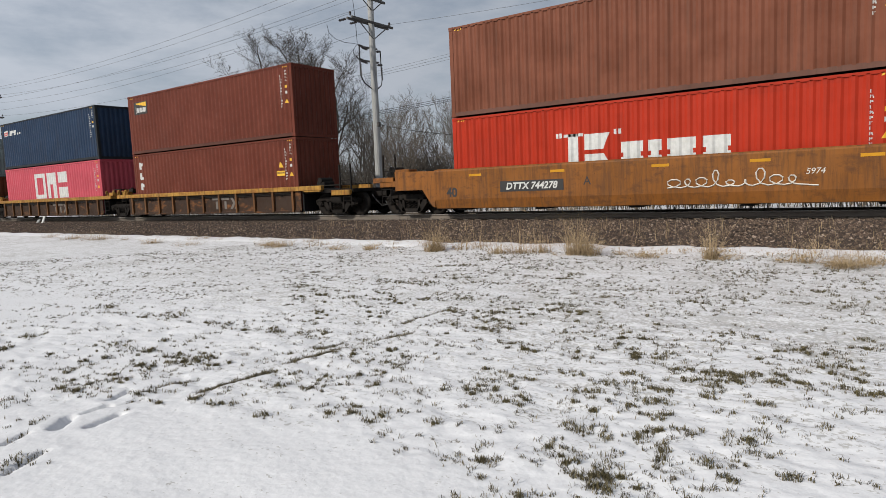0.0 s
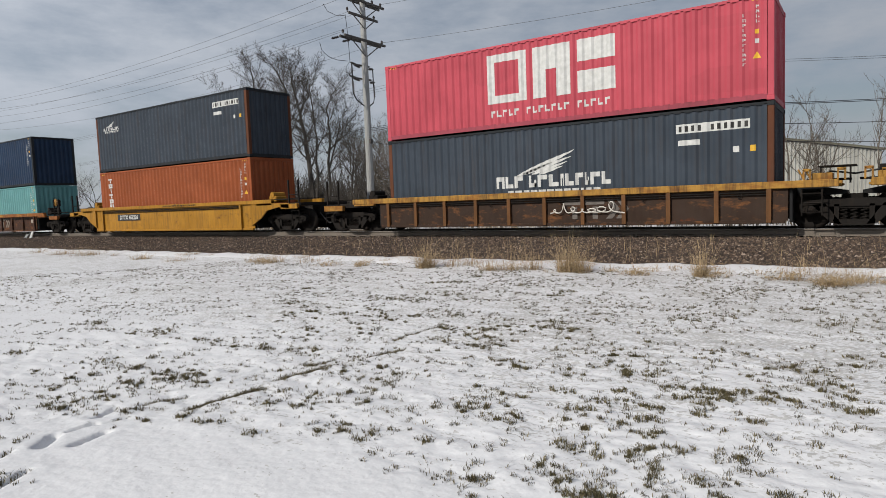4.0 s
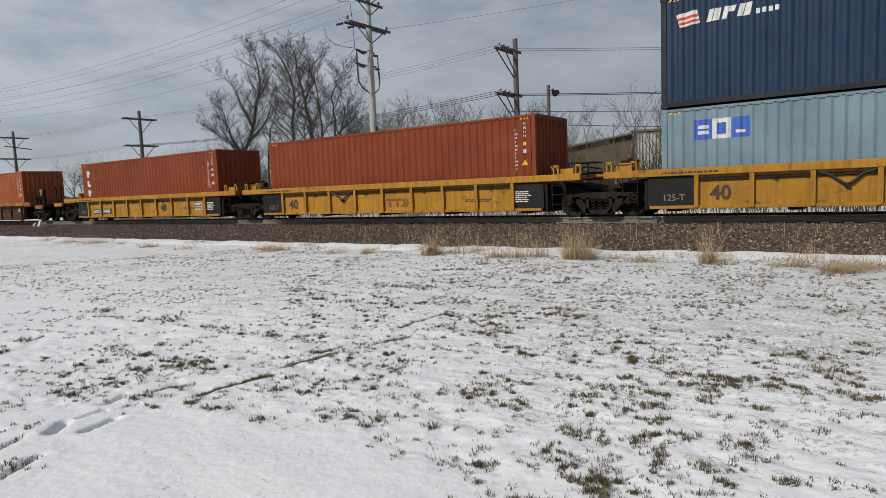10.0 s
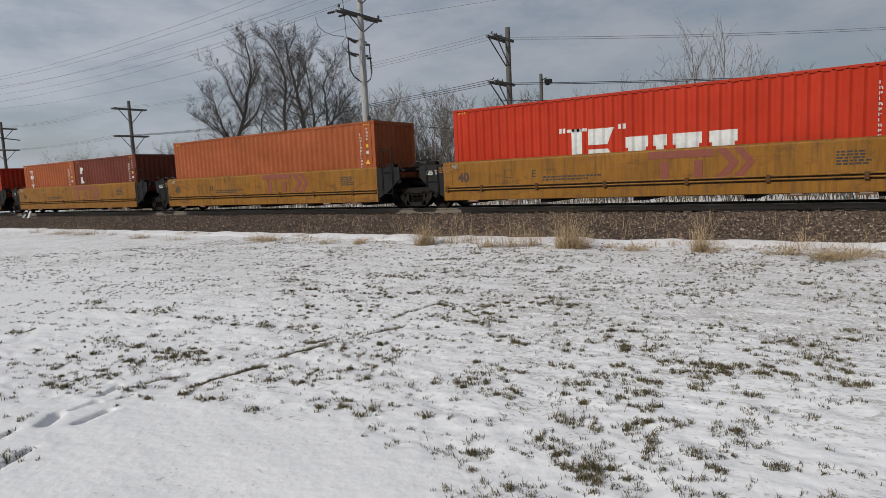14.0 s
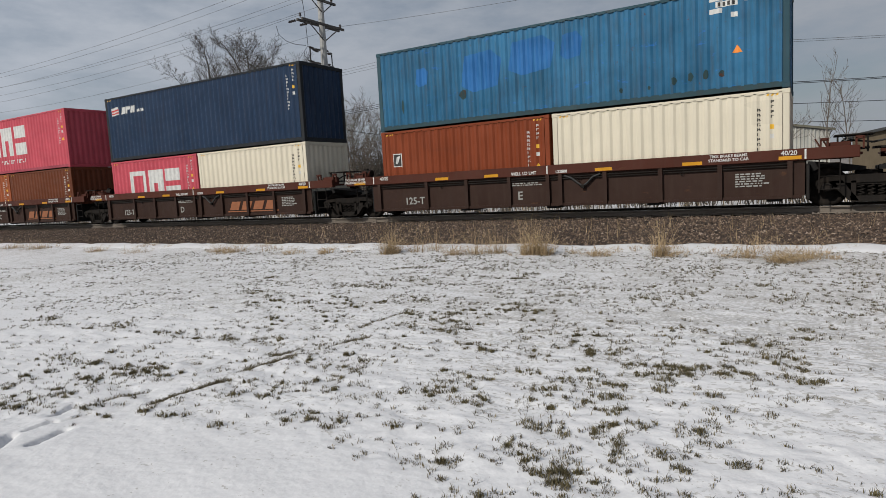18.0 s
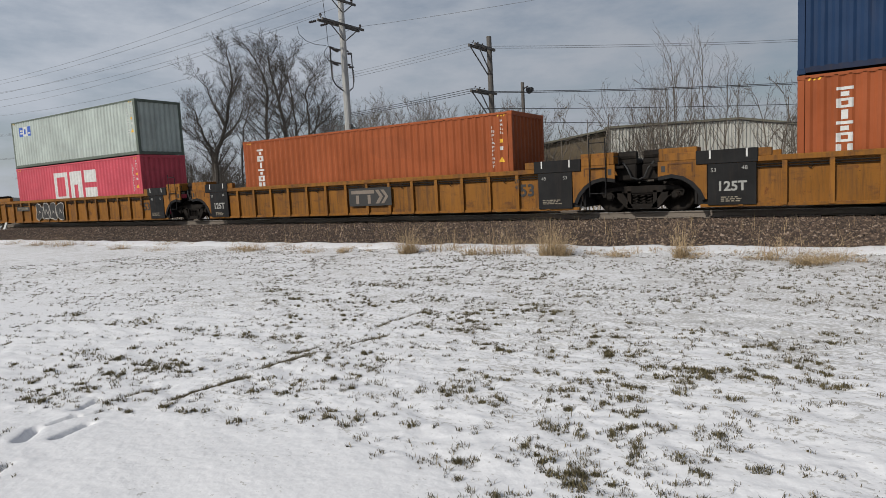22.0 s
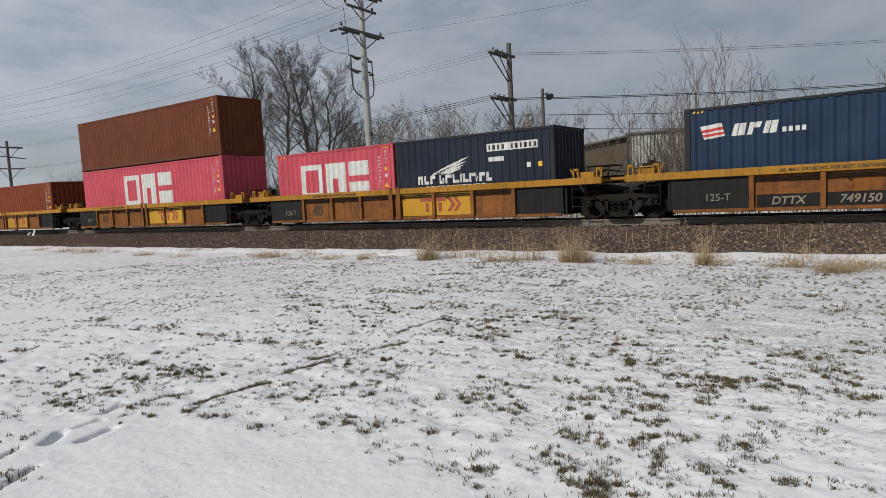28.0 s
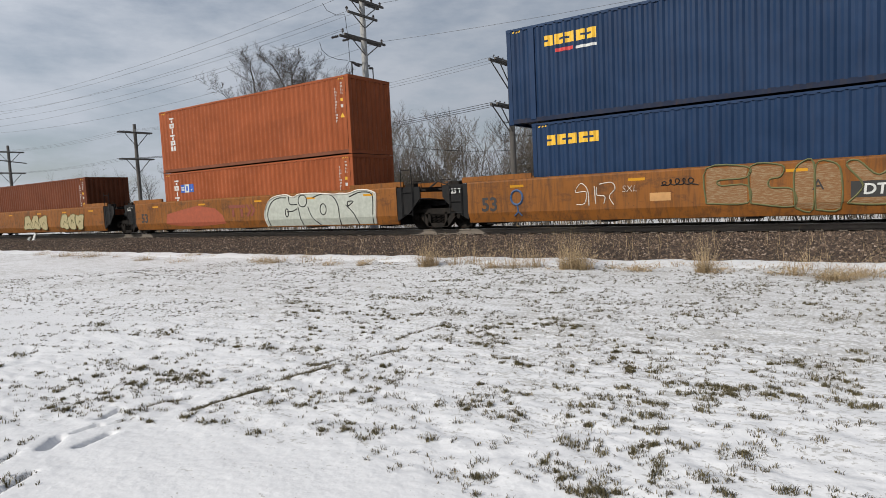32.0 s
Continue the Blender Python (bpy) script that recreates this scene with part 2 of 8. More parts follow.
def wall_steps(length):
    """x and depth of the bends of a corrugated side."""
    x, end, out = -length / 2 + 0.17, length / 2 - 0.17, []
    n = round((end - x - 0.10) / PITCH)
    p = (end - x - 0.10) / n
    out.append((x, 0.0))
    for i in range(n):
        a = x + 0.10 + i * p
        out += [(a, 0.0), (a + 0.24 * p, DEEP), (a + 0.50 * p, DEEP), (a + 0.74 * p, 0.0)]
    out.append((end, 0.0))
    return out


def wall_data(length, z0, z1, flip=False):
    s = wall_steps(length)
    sign = -1 if flip else 1
    v = [(x, sign * (-1.212 + d), z) for z in (z0, z1) for x, d in s]
    k = len(s)
    f = [(i, i + 1, i + 1 + k, i + k) for i in range(k - 1)]
    return v, ([q[::-1] for q in f] if flip else f)


def end_data(z0, z1):
    """The corrugated end wall, at x = 0, bends inwards."""
    v, n, w = [], 8, 2.18
    s = [(-w / 2, 0.0)]
    for i in range(n):
        a = -w / 2 + 0.04 + i * (w - 0.04) / n
        p = (w - 0.04) / n
        s += [(a, 0.0), (a + 0.25 * p, 0.045), (a + 0.5 * p, 0.045), (a + 0.75 * p, 0.0)]
    s.append((w / 2, 0.0))
    k = len(s)
    v = [(-d, y, z) for z in (z0, z1) for y, d in s]
    return v, [(i, i + 1, i + 1 + k, i + k) for i in range(k - 1)]


def clip_poly(poly, axis, limit, keep_less):
    out = []
    for i, a in enumerate(poly):
        b = poly[(i + 1) % len(poly)]
        ia = (a[axis] <= limit) if keep_less else (a[axis] >= limit)
        ib = (b[axis] <= limit) if keep_less else (b[axis] >= limit)
        if ia:
            out.append(a)
        if ia != ib:
            t = (limit - a[axis]) / (b[axis] - a[axis])
            out.append((a[0] + t * (b[0] - a[0]), a[1] + t * (b[1] - a[1])))
    return out


def on_wall(polys, length, lift=0.004):
    """Convex flat shapes laid on the corrugated side."""
    s = wall_steps(length)
    v, f = [], []
    for poly in polys:
        x0, x1 = min(p[0] for p in poly), max(p[0] for p in poly)
        for (a, da), (b, db) in zip(s, s[1:]):
            if b <= x0 or a >= x1 or b - a < 1e-6:
                continue
            q = clip_poly(clip_poly(poly, 0, a, False), 0, b, True)
            if len(q) < 3:
                continue
            o = len(v)
            v += [(x, -1.212 + da + (db - da) * (x - a) / (b - a) - lift, z) for x, z in q]
            f.append(tuple(range(o, o + len(q))))
    return v, f


WHITE = plain("white_lettering", (200, 200, 197), 0.6)
YELLOW = plain("yellow_lettering", (225, 175, 40), 0.6)
REDMARK = plain("red_marking", (190, 45, 45), 0.6)
BLUEMARK = plain("blue_marking", (40, 85, 170), 0.6)
BLACKMARK = plain("black_marking", (34, 32, 31), 0.65)
ORANGEMARK = plain("orange_marking", (226, 130, 35), 0.6)
RUBBER = plain("door_gasket", (30, 30, 30), 0.8)
STEEL = plain("galvanised_steel", (150, 150, 148), 0.5, 0.6)


def band(points, widths):
    """A curved strip as a run of convex four-sided shapes."""
    out = []
    for i in range(len(points) - 1):
        (x0, z0), (x1, z1) = points[i], points[i + 1]
        d = math.hypot(x1 - x0, z1 - z0)
        nx, nz = -(z1 - z0) / d, (x1 - x0) / d
        a, b = widths[i] / 2, widths[i + 1] / 2
        out.append([(x0 - nx * a, z0 - nz * a), (x1 - nx * b, z1 - nz * b), (x1 + nx * b, z1 + nz * b), (x0 + nx * a, z0 + nz * a)])
    return out


def shift(polys, x, z, k=1.0):
    return [[(x + px * k, z + pz * k) for px, pz in p] for p in polys]


def big_square_mark():
    """A ring, an arch and two bars: a wide white mark, 4.1 by 1.75 m, from its lower left corner."""
    p = [rect(0, 0, 0.26, 1.75), rect(1.09, 0, 1.35, 1.75), rect(0.26, 0, 1.09, 0.28), rect(0.26, 1.47, 1.09, 1.75)]
    p += [rect(1.56, 0, 2.00, 1.75), rect(2.33, 0, 2.77, 1.75), rect(2.00, 0.95, 2.33, 1.75)]
    p += [rect(2.98, 0, 4.1, 0.72), rect(2.98, 1.03, 4.1, 1.75)]
    return p


def wing_mark():
    """A wing of swept strips over a row of blocks, about 2.95 by 0.87 m."""
    p = []
    for a, b, w in (((0.62, 0.30), (2.20, 0.87), 0.11), ((0.80, 0.34), (2.12, 0.72), 0.09), ((1.05, 0.33), (2.02, 0.60), 0.075), ((1.25, 0.32), (1.90, 0.50), 0.06)):
        pts = []
        for i in range(9):
            u = i / 8
            pts.append((a[0] + (b[0] - a[0]) * u, a[1] + (b[1] - a[1]) * (0.55 * u + 0.45 * u * u) + 0.10 * math.sin(math.pi * u) * (b[1] - a[1])))
        p += band(pts, [w * v for v in (0.35, 0.8, 1.0, 1.05, 1.0, 0.9, 0.7, 0.45, 0.08)])
    x = 0.0
    for i, w in enumerate((0.24, 0.22, 0.24, 0.20, 0.27, 0.26, 0.09, 0.22, 0.20, 0.09, 0.24, 0.22)):
        if i == 3:
            x += 0.12
        h = 0.30
        p.append(rect(x, 0, x + w * 0.36, h))
        p.append(rect(x + w * 0.36, 0 if i % 2 else h * 0.62, x + w, h * 0.34 if i % 2 else h))
        if i % 3 == 0:
            p.append(rect(x + w * 0.7, 0, x + w, h * 0.62))
        x += w + 0.045
    return p


def wing_row():
    p, x = [], 0.35
    for w in (0.16, 0.20, 0.15, 0.17, 0.18, 0.17, 0.18, 0.17, 0.17, 0.08, 0.15, 0.17):
        p += [rect(x, -0.25, x + w * 0.42, -0.07), rect(x + w * 0.42, -0.14, x + w, -0.07)]
        x += w + 0.05
    return p


def tall_bar_mark():
    """Upright bar and two wedges, then four lower blocks: 5.3 by 1.5 m."""
    p = [rect(0.30, 0, 0.66, 1.5), rect(0.14, 0, 0.82, 0.12), rect(0.14, 1.38, 0.82, 1.5)]
    p += [[(0.86, 0.05), (1.80, 0.05), (1.52, 0.62), (0.86, 0.62)], [(0.86, 0.80), (1.50, 0.80), (1.72, 1.45), (0.86, 1.45)]]
    for x in (-0.14, 0.0, 1.86, 2.0):
        p.append(rect(x, 1.36, x + 0.09, 1.56))
    h = 1.02
    for x, w in ((2.08, 0.70), (2.94, 0.40), (3.52, 0.82), (4.54, 0.76)):
        p += [rect(x, 0, x + w, 0.42), rect(x + 0.08, 0.42, x + w - 0.08, 0.60), rect(x, 0.60, x + w, h)]
    return p


def side_code(x, z, rows, size=0.075, gap=0.045):
    """A column of short upright dashes, as code painted down a wall."""
    p = []
    rnd = random.Random(int(x * 100) + rows)
    for i in range(rows):
        zz = z - i * (size + gap)
        p.append(rect(x, zz - size, x + 0.02, zz))
        if rnd.random() < 0.8:
            p.append(rect(x + 0.028, zz - size * (0.3 if rnd.random() < 0.5 else 0.65), x + 0.065, zz - size * 0.1))
        if rnd.random() < 0.5:
            p.append(rect(x + 0.05, zz - size, x + 0.075, zz - size * 0.5))
    return p


CONTAINERS = []
OVER = dict(mark_detail=0.009, badge_field=0.008, badge_mark=0.012, plate_characters=0.009, flag_stripes=0.009, sign_mark=0.009, sign_beam=0.009)   # what lies on other marks
FAINTMARK = plain("faint_grey_lettering", (128, 120, 106), 0.8)
SOOTMARK = plain("sooty_lettering", (62, 50, 42), 0.8)
GHOSTLY = plain("dulled_white_lettering", (150, 150, 146), 0.7)


def container(x, z, length, height, colour, marks, label, dark_rail=None):
    """A steel freight container; x is its left end at 0 s, z its underside."""
    c = new("shipping_container")
    c.empty_display_size = 0.5
    h, a = height, length / 2
    key = (length, height)
    rail = dark_rail or colour
    piece("side_wall", lambda: wall_data(length, 0.15, h - 0.06), colour, c, key=("near", key))
    piece("side_wall", lambda: wall_data(length, 0.15, h - 0.06, True), colour, c, key=("far", key))
    piece("end_wall", lambda: end_data(0.15, h - 0.1), colour, c, key=("end", height), at=(a - 0.03, 0, 0))
    piece("roof", lambda: box_data(-a + 0.1, -1.19, h - 0.05, a - 0.1, 1.19, h - 0.025), colour, c, key=("roof", key))
    piece("floor", lambda: box_data(-a + 0.1, -1.17, 0.10, a - 0.1, 1.17, 0.16), RUBBER, c, key=("base", key))
    for s in (-1, 1):
        d = piece("door", lambda: join_data(box_data(-0.02, -0.56, 0.17, 0.02, 0.56, h - 0.12, 0.01), *[box_data(-0.035, -0.5, zz, -0.02, 0.5, zz + 0.05) for zz in (0.5, 0.95, 1.4, 1.85)]), colour, c, key=("door", height), at=(-a + 0.06, s * 0.575, 0))
        piece("lock_rod", lambda: tube_data([(0, 0, 0.2), (0, 0, h - 0.15)], 0.02, 6), STEEL, d, key=("rod", height), at=(-0.05, -0.2, 0))
        piece("bottom_rail", lambda: box_data(-a + 0.15, -0.03, 0.034, a - 0.15, 0.018, 0.17), SILLS.get(colour, rail), c, key=("bottom", key), at=(0, s * 1.18, 0))
        piece("top_rail", lambda: box_data(-a + 0.15, -0.03, h - 0.085, a - 0.15, 0.018, h - 0.010), rail, c, key=("top", key), at=(0, s * 1.182, 0))
        for e in (-1, 1):
            piece("corner_post", lambda: box_data(-0.075, -0.075, 0.11, 0.075, 0.075, h - 0.11, 0.012), RUSTPOST if rail is DARK and colour in (COL["slate"], COL["dusk"]) else rail, c, key=("post", height), at=(e * (a - 0.085), s * 1.138, 0))
            for zz in (0, h - 0.118):
                piece("corner_casting", lambda: box_data(-0.089, -0.081, 0, 0.089, 0.081, 0.118, 0.012), rail, c, key="casting", at=(e * (a - 0.089), s * 1.138, zz))
        piece("end_rail", lambda: box_data(-0.05, -1.06, 0, 0.05, 1.06, 0.13), rail, c, key="end_rail", at=(s * (a - 0.07), 0, h - 0.125))
        piece("end_rail", lambda: box_data(-0.05, -1.06, 0, 0.05, 1.06, 0.13), rail, c, key="end_rail", at=(s * (a - 0.07), 0, 0.012))
        if length > 13:
            for e in (-1, 1):
                piece("middle_post", lambda: box_data(-0.09, -0.03, 0.1, 0.09, 0.03, h - 0.06, 0.01), rail, c, key=("mid", height), at=(e * 6.01, s * 1.193, 0))
    for name, polys, mat, note in marks:
        m = piece(name, on_wall(polys, length, OVER.get(name, 0.004)), mat, c, note)
        if len(polys) > 1:
            m["kind"] = "stuff"
    tagged(c, label, "shipping container", "containers on the train")
    MOVING.append((c, x + a, TY, z))
    CONTAINERS.append(c)
    return c


STD, HC = 2.591, 2.896


def code_marks(length, h, rows=11, triangle=True, mat=None):
    a = length / 2
    b = a if length < 13 else a - 1.05      # on the longest ones the marks stand before the inner post
    m = [("number_code", side_code(b - 0.72, h - 0.42, rows), mat or WHITE, "column of small painted characters"),
         ("size_code", side_code(b - 0.42, h - 0.24, 4), mat or WHITE, "")]
    m.append(("data_plate", [rect(b - 0.44, h - 0.94, b - 0.35, h - 0.83)], YELLOW, "small yellow plate"))
    m.append(("data_label", [rect(b - 0.44, h - 1.17, b - 0.35, h - 1.06)], WHITE, "small white label"))
    if triangle:
        m.append(("warning_triangle", [[(b - 0.49, h - 1.54), (b - 0.30, h - 1.54), (b - 0.395, h - 1.37)]], YELLOW, "yellow warning triangle"))
    stripes = [[(-a + 0.22 + i * 0.1, h - 0.14), (-a + 0.27 + i * 0.1, h - 0.14), (-a + 0.30 + i * 0.1, h - 0.09), (-a + 0.25 + i * 0.1, h - 0.09)] for i in range(3)]
    stripes += [[(a - 0.52 + i * 0.1, h - 0.14), (a - 0.47 + i * 0.1, h - 0.14), (a - 0.44 + i * 0.1, h - 0.09), (a - 0.49 + i * 0.1, h - 0.09)] for i in range(3)]
    m.append(("height_stripes", stripes, YELLOW, ""))
    return m


def square_logo(length, h, full=True):
    x = -length / 2 + (4.12 if length > 7 else 1.35)
    k = 1.0 if length > 7 else 0.85
    z = 0.93 if h > 2.8 else 0.80
    out = [("company_mark", shift([[(a, b * 0.86) for a, b in p] for p in big_square_mark()], x, z, k), WHITE, "large white block mark")]
    if full and length > 7:
        row = []
        px = 0.1
        for i in range(19):
            if i not in (5, 13):
                row += [rect(px, -0.42, px + 0.05, -0.22), rect(px + 0.05, -0.42 if i % 2 else -0.29, px + 0.15, -0.36 if i % 2 else -0.22)]
            px += 0.205
        out.append(("company_line", shift(row, x, z), WHITE, "row of small white shapes"))
    return out


def wing_logo(length, h, small=False, plate=True):
    a = length / 2
    out = []
    if small:
        out += [("wing_mark", shift(wing_mark() + wing_row(), -a + 0.67, h - 0.80, 0.49), WHITE, "small white wing over blocks")]
    else:
        out += [("wing_mark", shift(wing_mark() + wing_row(), -a + (4.32 if length > 7 else 0.92), 1.05, 1.2 if length > 7 else 0.95), WHITE, "white swept wing over a row of blocks")]
    if plate:
        out.append(("number_plate", [rect(a - 2.35, h - 0.62, a - 0.55, h - 0.38)], WHITE, "white panel with dark characters"))
        out.append(("plate_characters", [rect(a - 2.28 + i * 0.16, h - 0.58, a - 2.20 + i * 0.16, h - 0.43) for i in range(11) if i != 4], BLACKMARK, ""))
        out.append(("size_plate", [rect(a - 2.3, h - 0.94, a - 1.75, h - 0.80)], WHITE, ""))
        out.append(("data_plate", [rect(a - 0.55, h - 1.2, a - 0.42, h - 1.05)], YELLOW, ""))
        out.append(("data_label", [rect(a - 0.95, h - 1.2, a - 0.80, h - 1.05)], WHITE, ""))
    return out


def flag_logo(length, h, rise=0.0):
    a = length / 2
    z = h - 0.80 - rise
    flag = [[(-a + 0.40, z + 0.30), (-a + 0.92, z + 0.36), (-a + 1.0, z + 0.02), (-a + 0.50, z - 0.04)]]
    red = [[(-a + 0.43, z + 0.20), (-a + 0.945, z + 0.26), (-a + 0.96, z + 0.19), (-a + 0.45, z + 0.13)], [(-a + 0.47, z + 0.08), (-a + 0.97, z + 0.13), (-a + 0.985, z + 0.07), (-a + 0.49, z + 0.02)]]
    word = []
    for i in range(3):
        x = -a + 1.15 + i * 0.36
        word += [[(x, z), (x + 0.12, z), (x + 0.20, z + 0.30), (x + 0.08, z + 0.30)], [(x + 0.14, z + (0.16 if i == 1 else 0.0)), (x + 0.30, z + (0.16 if i == 1 else 0.0)), (x + 0.36, z + 0.30), (x + 0.22, z + 0.30)]]
    word += [rect(-a + 2.30 + i * 0.14, z, -a + 2.39 + i * 0.14, z + 0.12) for i in range(4)]
    return [("flag_mark", flag, WHITE, "white flag"), ("flag_stripes", red, REDMARK, "red stripes"), ("company_mark", word, WHITE, "slanted white blocks")]


def tile_logo(length, h, at=0.85, k=1.24, rise=0.0, where=None):
    """Blue, white and blue squares in a row."""
    x, z, s = (-length / 2 + at if where is None else where), h - 0.86 - rise, 0.36 * k
    blue = [rect(x, z, x + s, z + 1.15 * s), rect(x + 2 * s, z, x + 3 * s, z + 1.15 * s)]
    white = [rect(x + s, z, x + 2 * s, z + 1.15 * s)]
    b2 = [rect(x + 1.25 * s, z + 0.25 * s, x + 1.75 * s, z + 0.9 * s)]
    w2 = [rect(x + 0.2 * s, z + 0.3 * s, x + 0.8 * s, z + 0.5 * s), rect(x + 0.2 * s, z + 0.62 * s, x + 0.8 * s, z + 0.82 * s), rect(x + 2.25 * s, z + 0.25 * s, x + 2.75 * s, z + 0.42 * s)]
    return [("company_mark", blue, BLUEMARK, "blue squares"), ("company_mark", white, WHITE, "white square"), ("mark_detail", shift(b2, 0, 0), BLUEMARK, ""), ("mark_detail", w2, WHITE, "")]


def stack_logo(length, h, n=6, at=0.80, top=0.36, s=0.215, gap=0.048, mat=None):
    """Blocks one under another, as a name painted down the wall."""
    p, x, w = [], -length / 2 + at, 0.34
    for i in range(n):
        z = h - top - i * (s + gap)
        if i in (0, 3):
            p += [rect(x, z - 0.07, x + w, z), rect(x + w * 0.25, z - s, x + w * 0.75, z - 0.11)]
        elif i == 2:
            p += [rect(x + w * 0.3, z - s, x + w * 0.7, z)]
        elif i in (1, 4):
            p += [rect(x, z - s, x + 0.10, z), rect(x + w - 0.10, z - s, x + w, z), rect(x + 0.10, z - 0.06, x + w - 0.10, z), rect(x + 0.10, z - s, x + w - 0.10, z - s + 0.06)]
        else:
            p += [rect(x, z - s, x + 0.11, z), rect(x + w - 0.11, z - s, x + w, z)]
    return [("company_mark", p, mat or WHITE, "white blocks down the wall")]


def three_logo(length, h, top=0.35):
    p, x = [], -length / 2 + 0.55
    for i in range(3):
        z = h - top - i * 0.52
        p += [rect(x, z - 0.40, x + 0.13, z - 0.06), rect(x + 0.13, z - (0.40 if i == 1 else 0.24), x + 0.30, z - (0.28 if i == 1 else 0.10))]
    return [("company_mark", p, WHITE, "white shapes down the wall")]


def yellow_logo(length, h, sub=True, at=1.2):
    p, x, z = [], -length / 2 + at, h - 0.70
    for i in range(5):
        p += [rect(x, z, x + 0.27, z + 0.12), rect(x + (0.0 if i % 2 else 0.13), z + 0.12, x + (0.14 if i % 2 else 0.27), z + 0.18), rect(x, z + 0.18, x + 0.27, z + 0.30)]
        x += 0.33
    out = [("company_mark", p, YELLOW, "row of yellow blocks")]
    if sub:
        out.append(("mark_detail", [rect(-length / 2 + at + 0.35, z - 0.22, -length / 2 + at + 0.9, z - 0.12)], REDMARK, ""))
        out.append(("mark_detail", [rect(-length / 2 + at + 0.98, z - 0.22, -length / 2 + at + 1.6, z - 0.14)], WHITE, ""))
    return out


def badge(length, h, at=0.45, low=0.75):
    x, z = -length / 2 + at, h - low
    return [("badge", [rect(x, z - 0.44, x + 0.36, z)], WHITE, "small framed badge"), ("badge_field", [rect(x + 0.03, z - 0.41, x + 0.33, z - 0.03)], BLACKMARK, ""), ("badge_mark", [[(x + 0.10, z - 0.34), (x + 0.16, z - 0.34), (x + 0.28, z - 0.08), (x + 0.14, z - 0.10)]], WHITE, "")]


def beacon_sign(length, h):
    x, z = -length / 2 + 0.55, h - 0.95
    return [("sign_board", [rect(x, z, x + 1.15, z + 0.62)], BLACKMARK, "black sign with white edge"), ("sign_mark", [rect(x + 0.12, z + 0.08, x + 0.2, z + 0.4), *[rect(x + 0.26 + i * 0.14, z + 0.1, x + 0.36 + i * 0.14, z + 0.32) for i in range(6)]], WHITE, ""),
            ("sign_beam", [[(x + 0.2, z + 0.5), (x + 1.1, z + 0.36), (x + 1.1, z + 0.58), (x + 0.2, z + 0.56)]], YELLOW, "")]


COL = dict(
    maroon=paint("maroon_paint", (118, 58, 42), 0.5, 0.22, 0.05),
    brown=paint("brown_paint", (144, 68, 37), 0.5, 0.22, 0.05),
    dull_brown=paint("dull_brown_paint", (136, 80, 58), 0.55, 0.35, 0.08, fade=0.25),
    rust_brown=paint("rust_brown_paint", (116, 62, 36), 0.5, 0.2, 0.1),
    orange_brown=paint("orange_brown_paint", (172, 92, 53), 0.5, 0.2, 0.08),
    red=paint("red_paint", (196, 54, 27), 0.45, 0.2, 0.05),
    pink=paint("pink_paint", (216, 92, 106), 0.45, 0.12, 0.0),
    navy=paint("navy_paint", (38, 60, 88), 0.45, 0.3, 0.05),
    night=paint("night_blue_paint", (40, 48, 64), 0.45, 0.3, 0.05),
    dusk=paint("dusk_blue_paint", (56, 60, 86), 0.5, 0.35, 0.05),
    slate=paint("slate_paint", (68, 77, 88), 0.5, 0.4, 0.05),
    grey=paint("grey_paint", (146, 157, 155), 0.5, 0.25, 0.1),
    pale_blue=paint("pale_blue_grey_paint", (132, 156, 168), 0.5, 0.25, 0.1),
    teal=paint("teal_paint", (116, 174, 174), 0.5, 0.25, 0.12),
    sky=paint("light_blue_paint", (54, 123, 166), 0.5, 0.75, 0.3, fade=0.33, grime=(48, 66, 74), worn=0.35, patch=(40, 112, 196)),
    cream=paint("cream_paint", (243, 234, 212), 0.5, 0.10, 0.0, fade=0.05),
    blue=paint("blue_paint", (34, 60, 95), 0.45, 0.2, 0.05),
    white=paint("white_paint", (192, 202, 196), 0.55, 0.4, 0.12),
)
GREENFRAME = paint("dull_green_frame_paint", (112, 122, 112), 0.6, 0.4, 0.3)
DARK = paint("dark_frame_paint", (46, 50, 54), 0.6, 0.3, 0.2)
SEAFRAME = paint("dull_sea_green_frame", (56, 88, 100), 0.6, 0.6, 0.35)
SILLS = {}
for key_, rgb_ in dict(dull_brown=(120, 84, 72), maroon=(98, 62, 52), brown=(112, 70, 52), rust_brown=(104, 64, 46), orange_brown=(134, 82, 60), red=(160, 62, 40), pink=(180, 84, 98), grey=(128, 126, 112), pale_blue=(116, 130, 134), teal=(96, 140, 142), sky=(58, 84, 92), cream=(214, 200, 176), blue=(40, 50, 74)).items():
    SILLS[COL[key_]] = paint(key_ + "_sill_paint", rgb_, 0.65, 0.5, 0.3)
RUSTPOST = paint("rusted_post_paint", (112, 70, 50), 0.7, 0.5, 0.4)

NAMES = dict(maroon="dark maroon", brown="reddish brown", dull_brown="dull brown", rust_brown="rust brown", orange_brown="orange-brown", red="bright red", pink="bright pink", navy="navy blue", night="near-black blue", dusk="dull violet-blue", slate="dark slate-blue", grey="weathered grey", pale_blue="pale blue-grey", teal="faded teal", sky="scuffed light blue", cream="cream", blue="royal blue", white="streaked off-white")


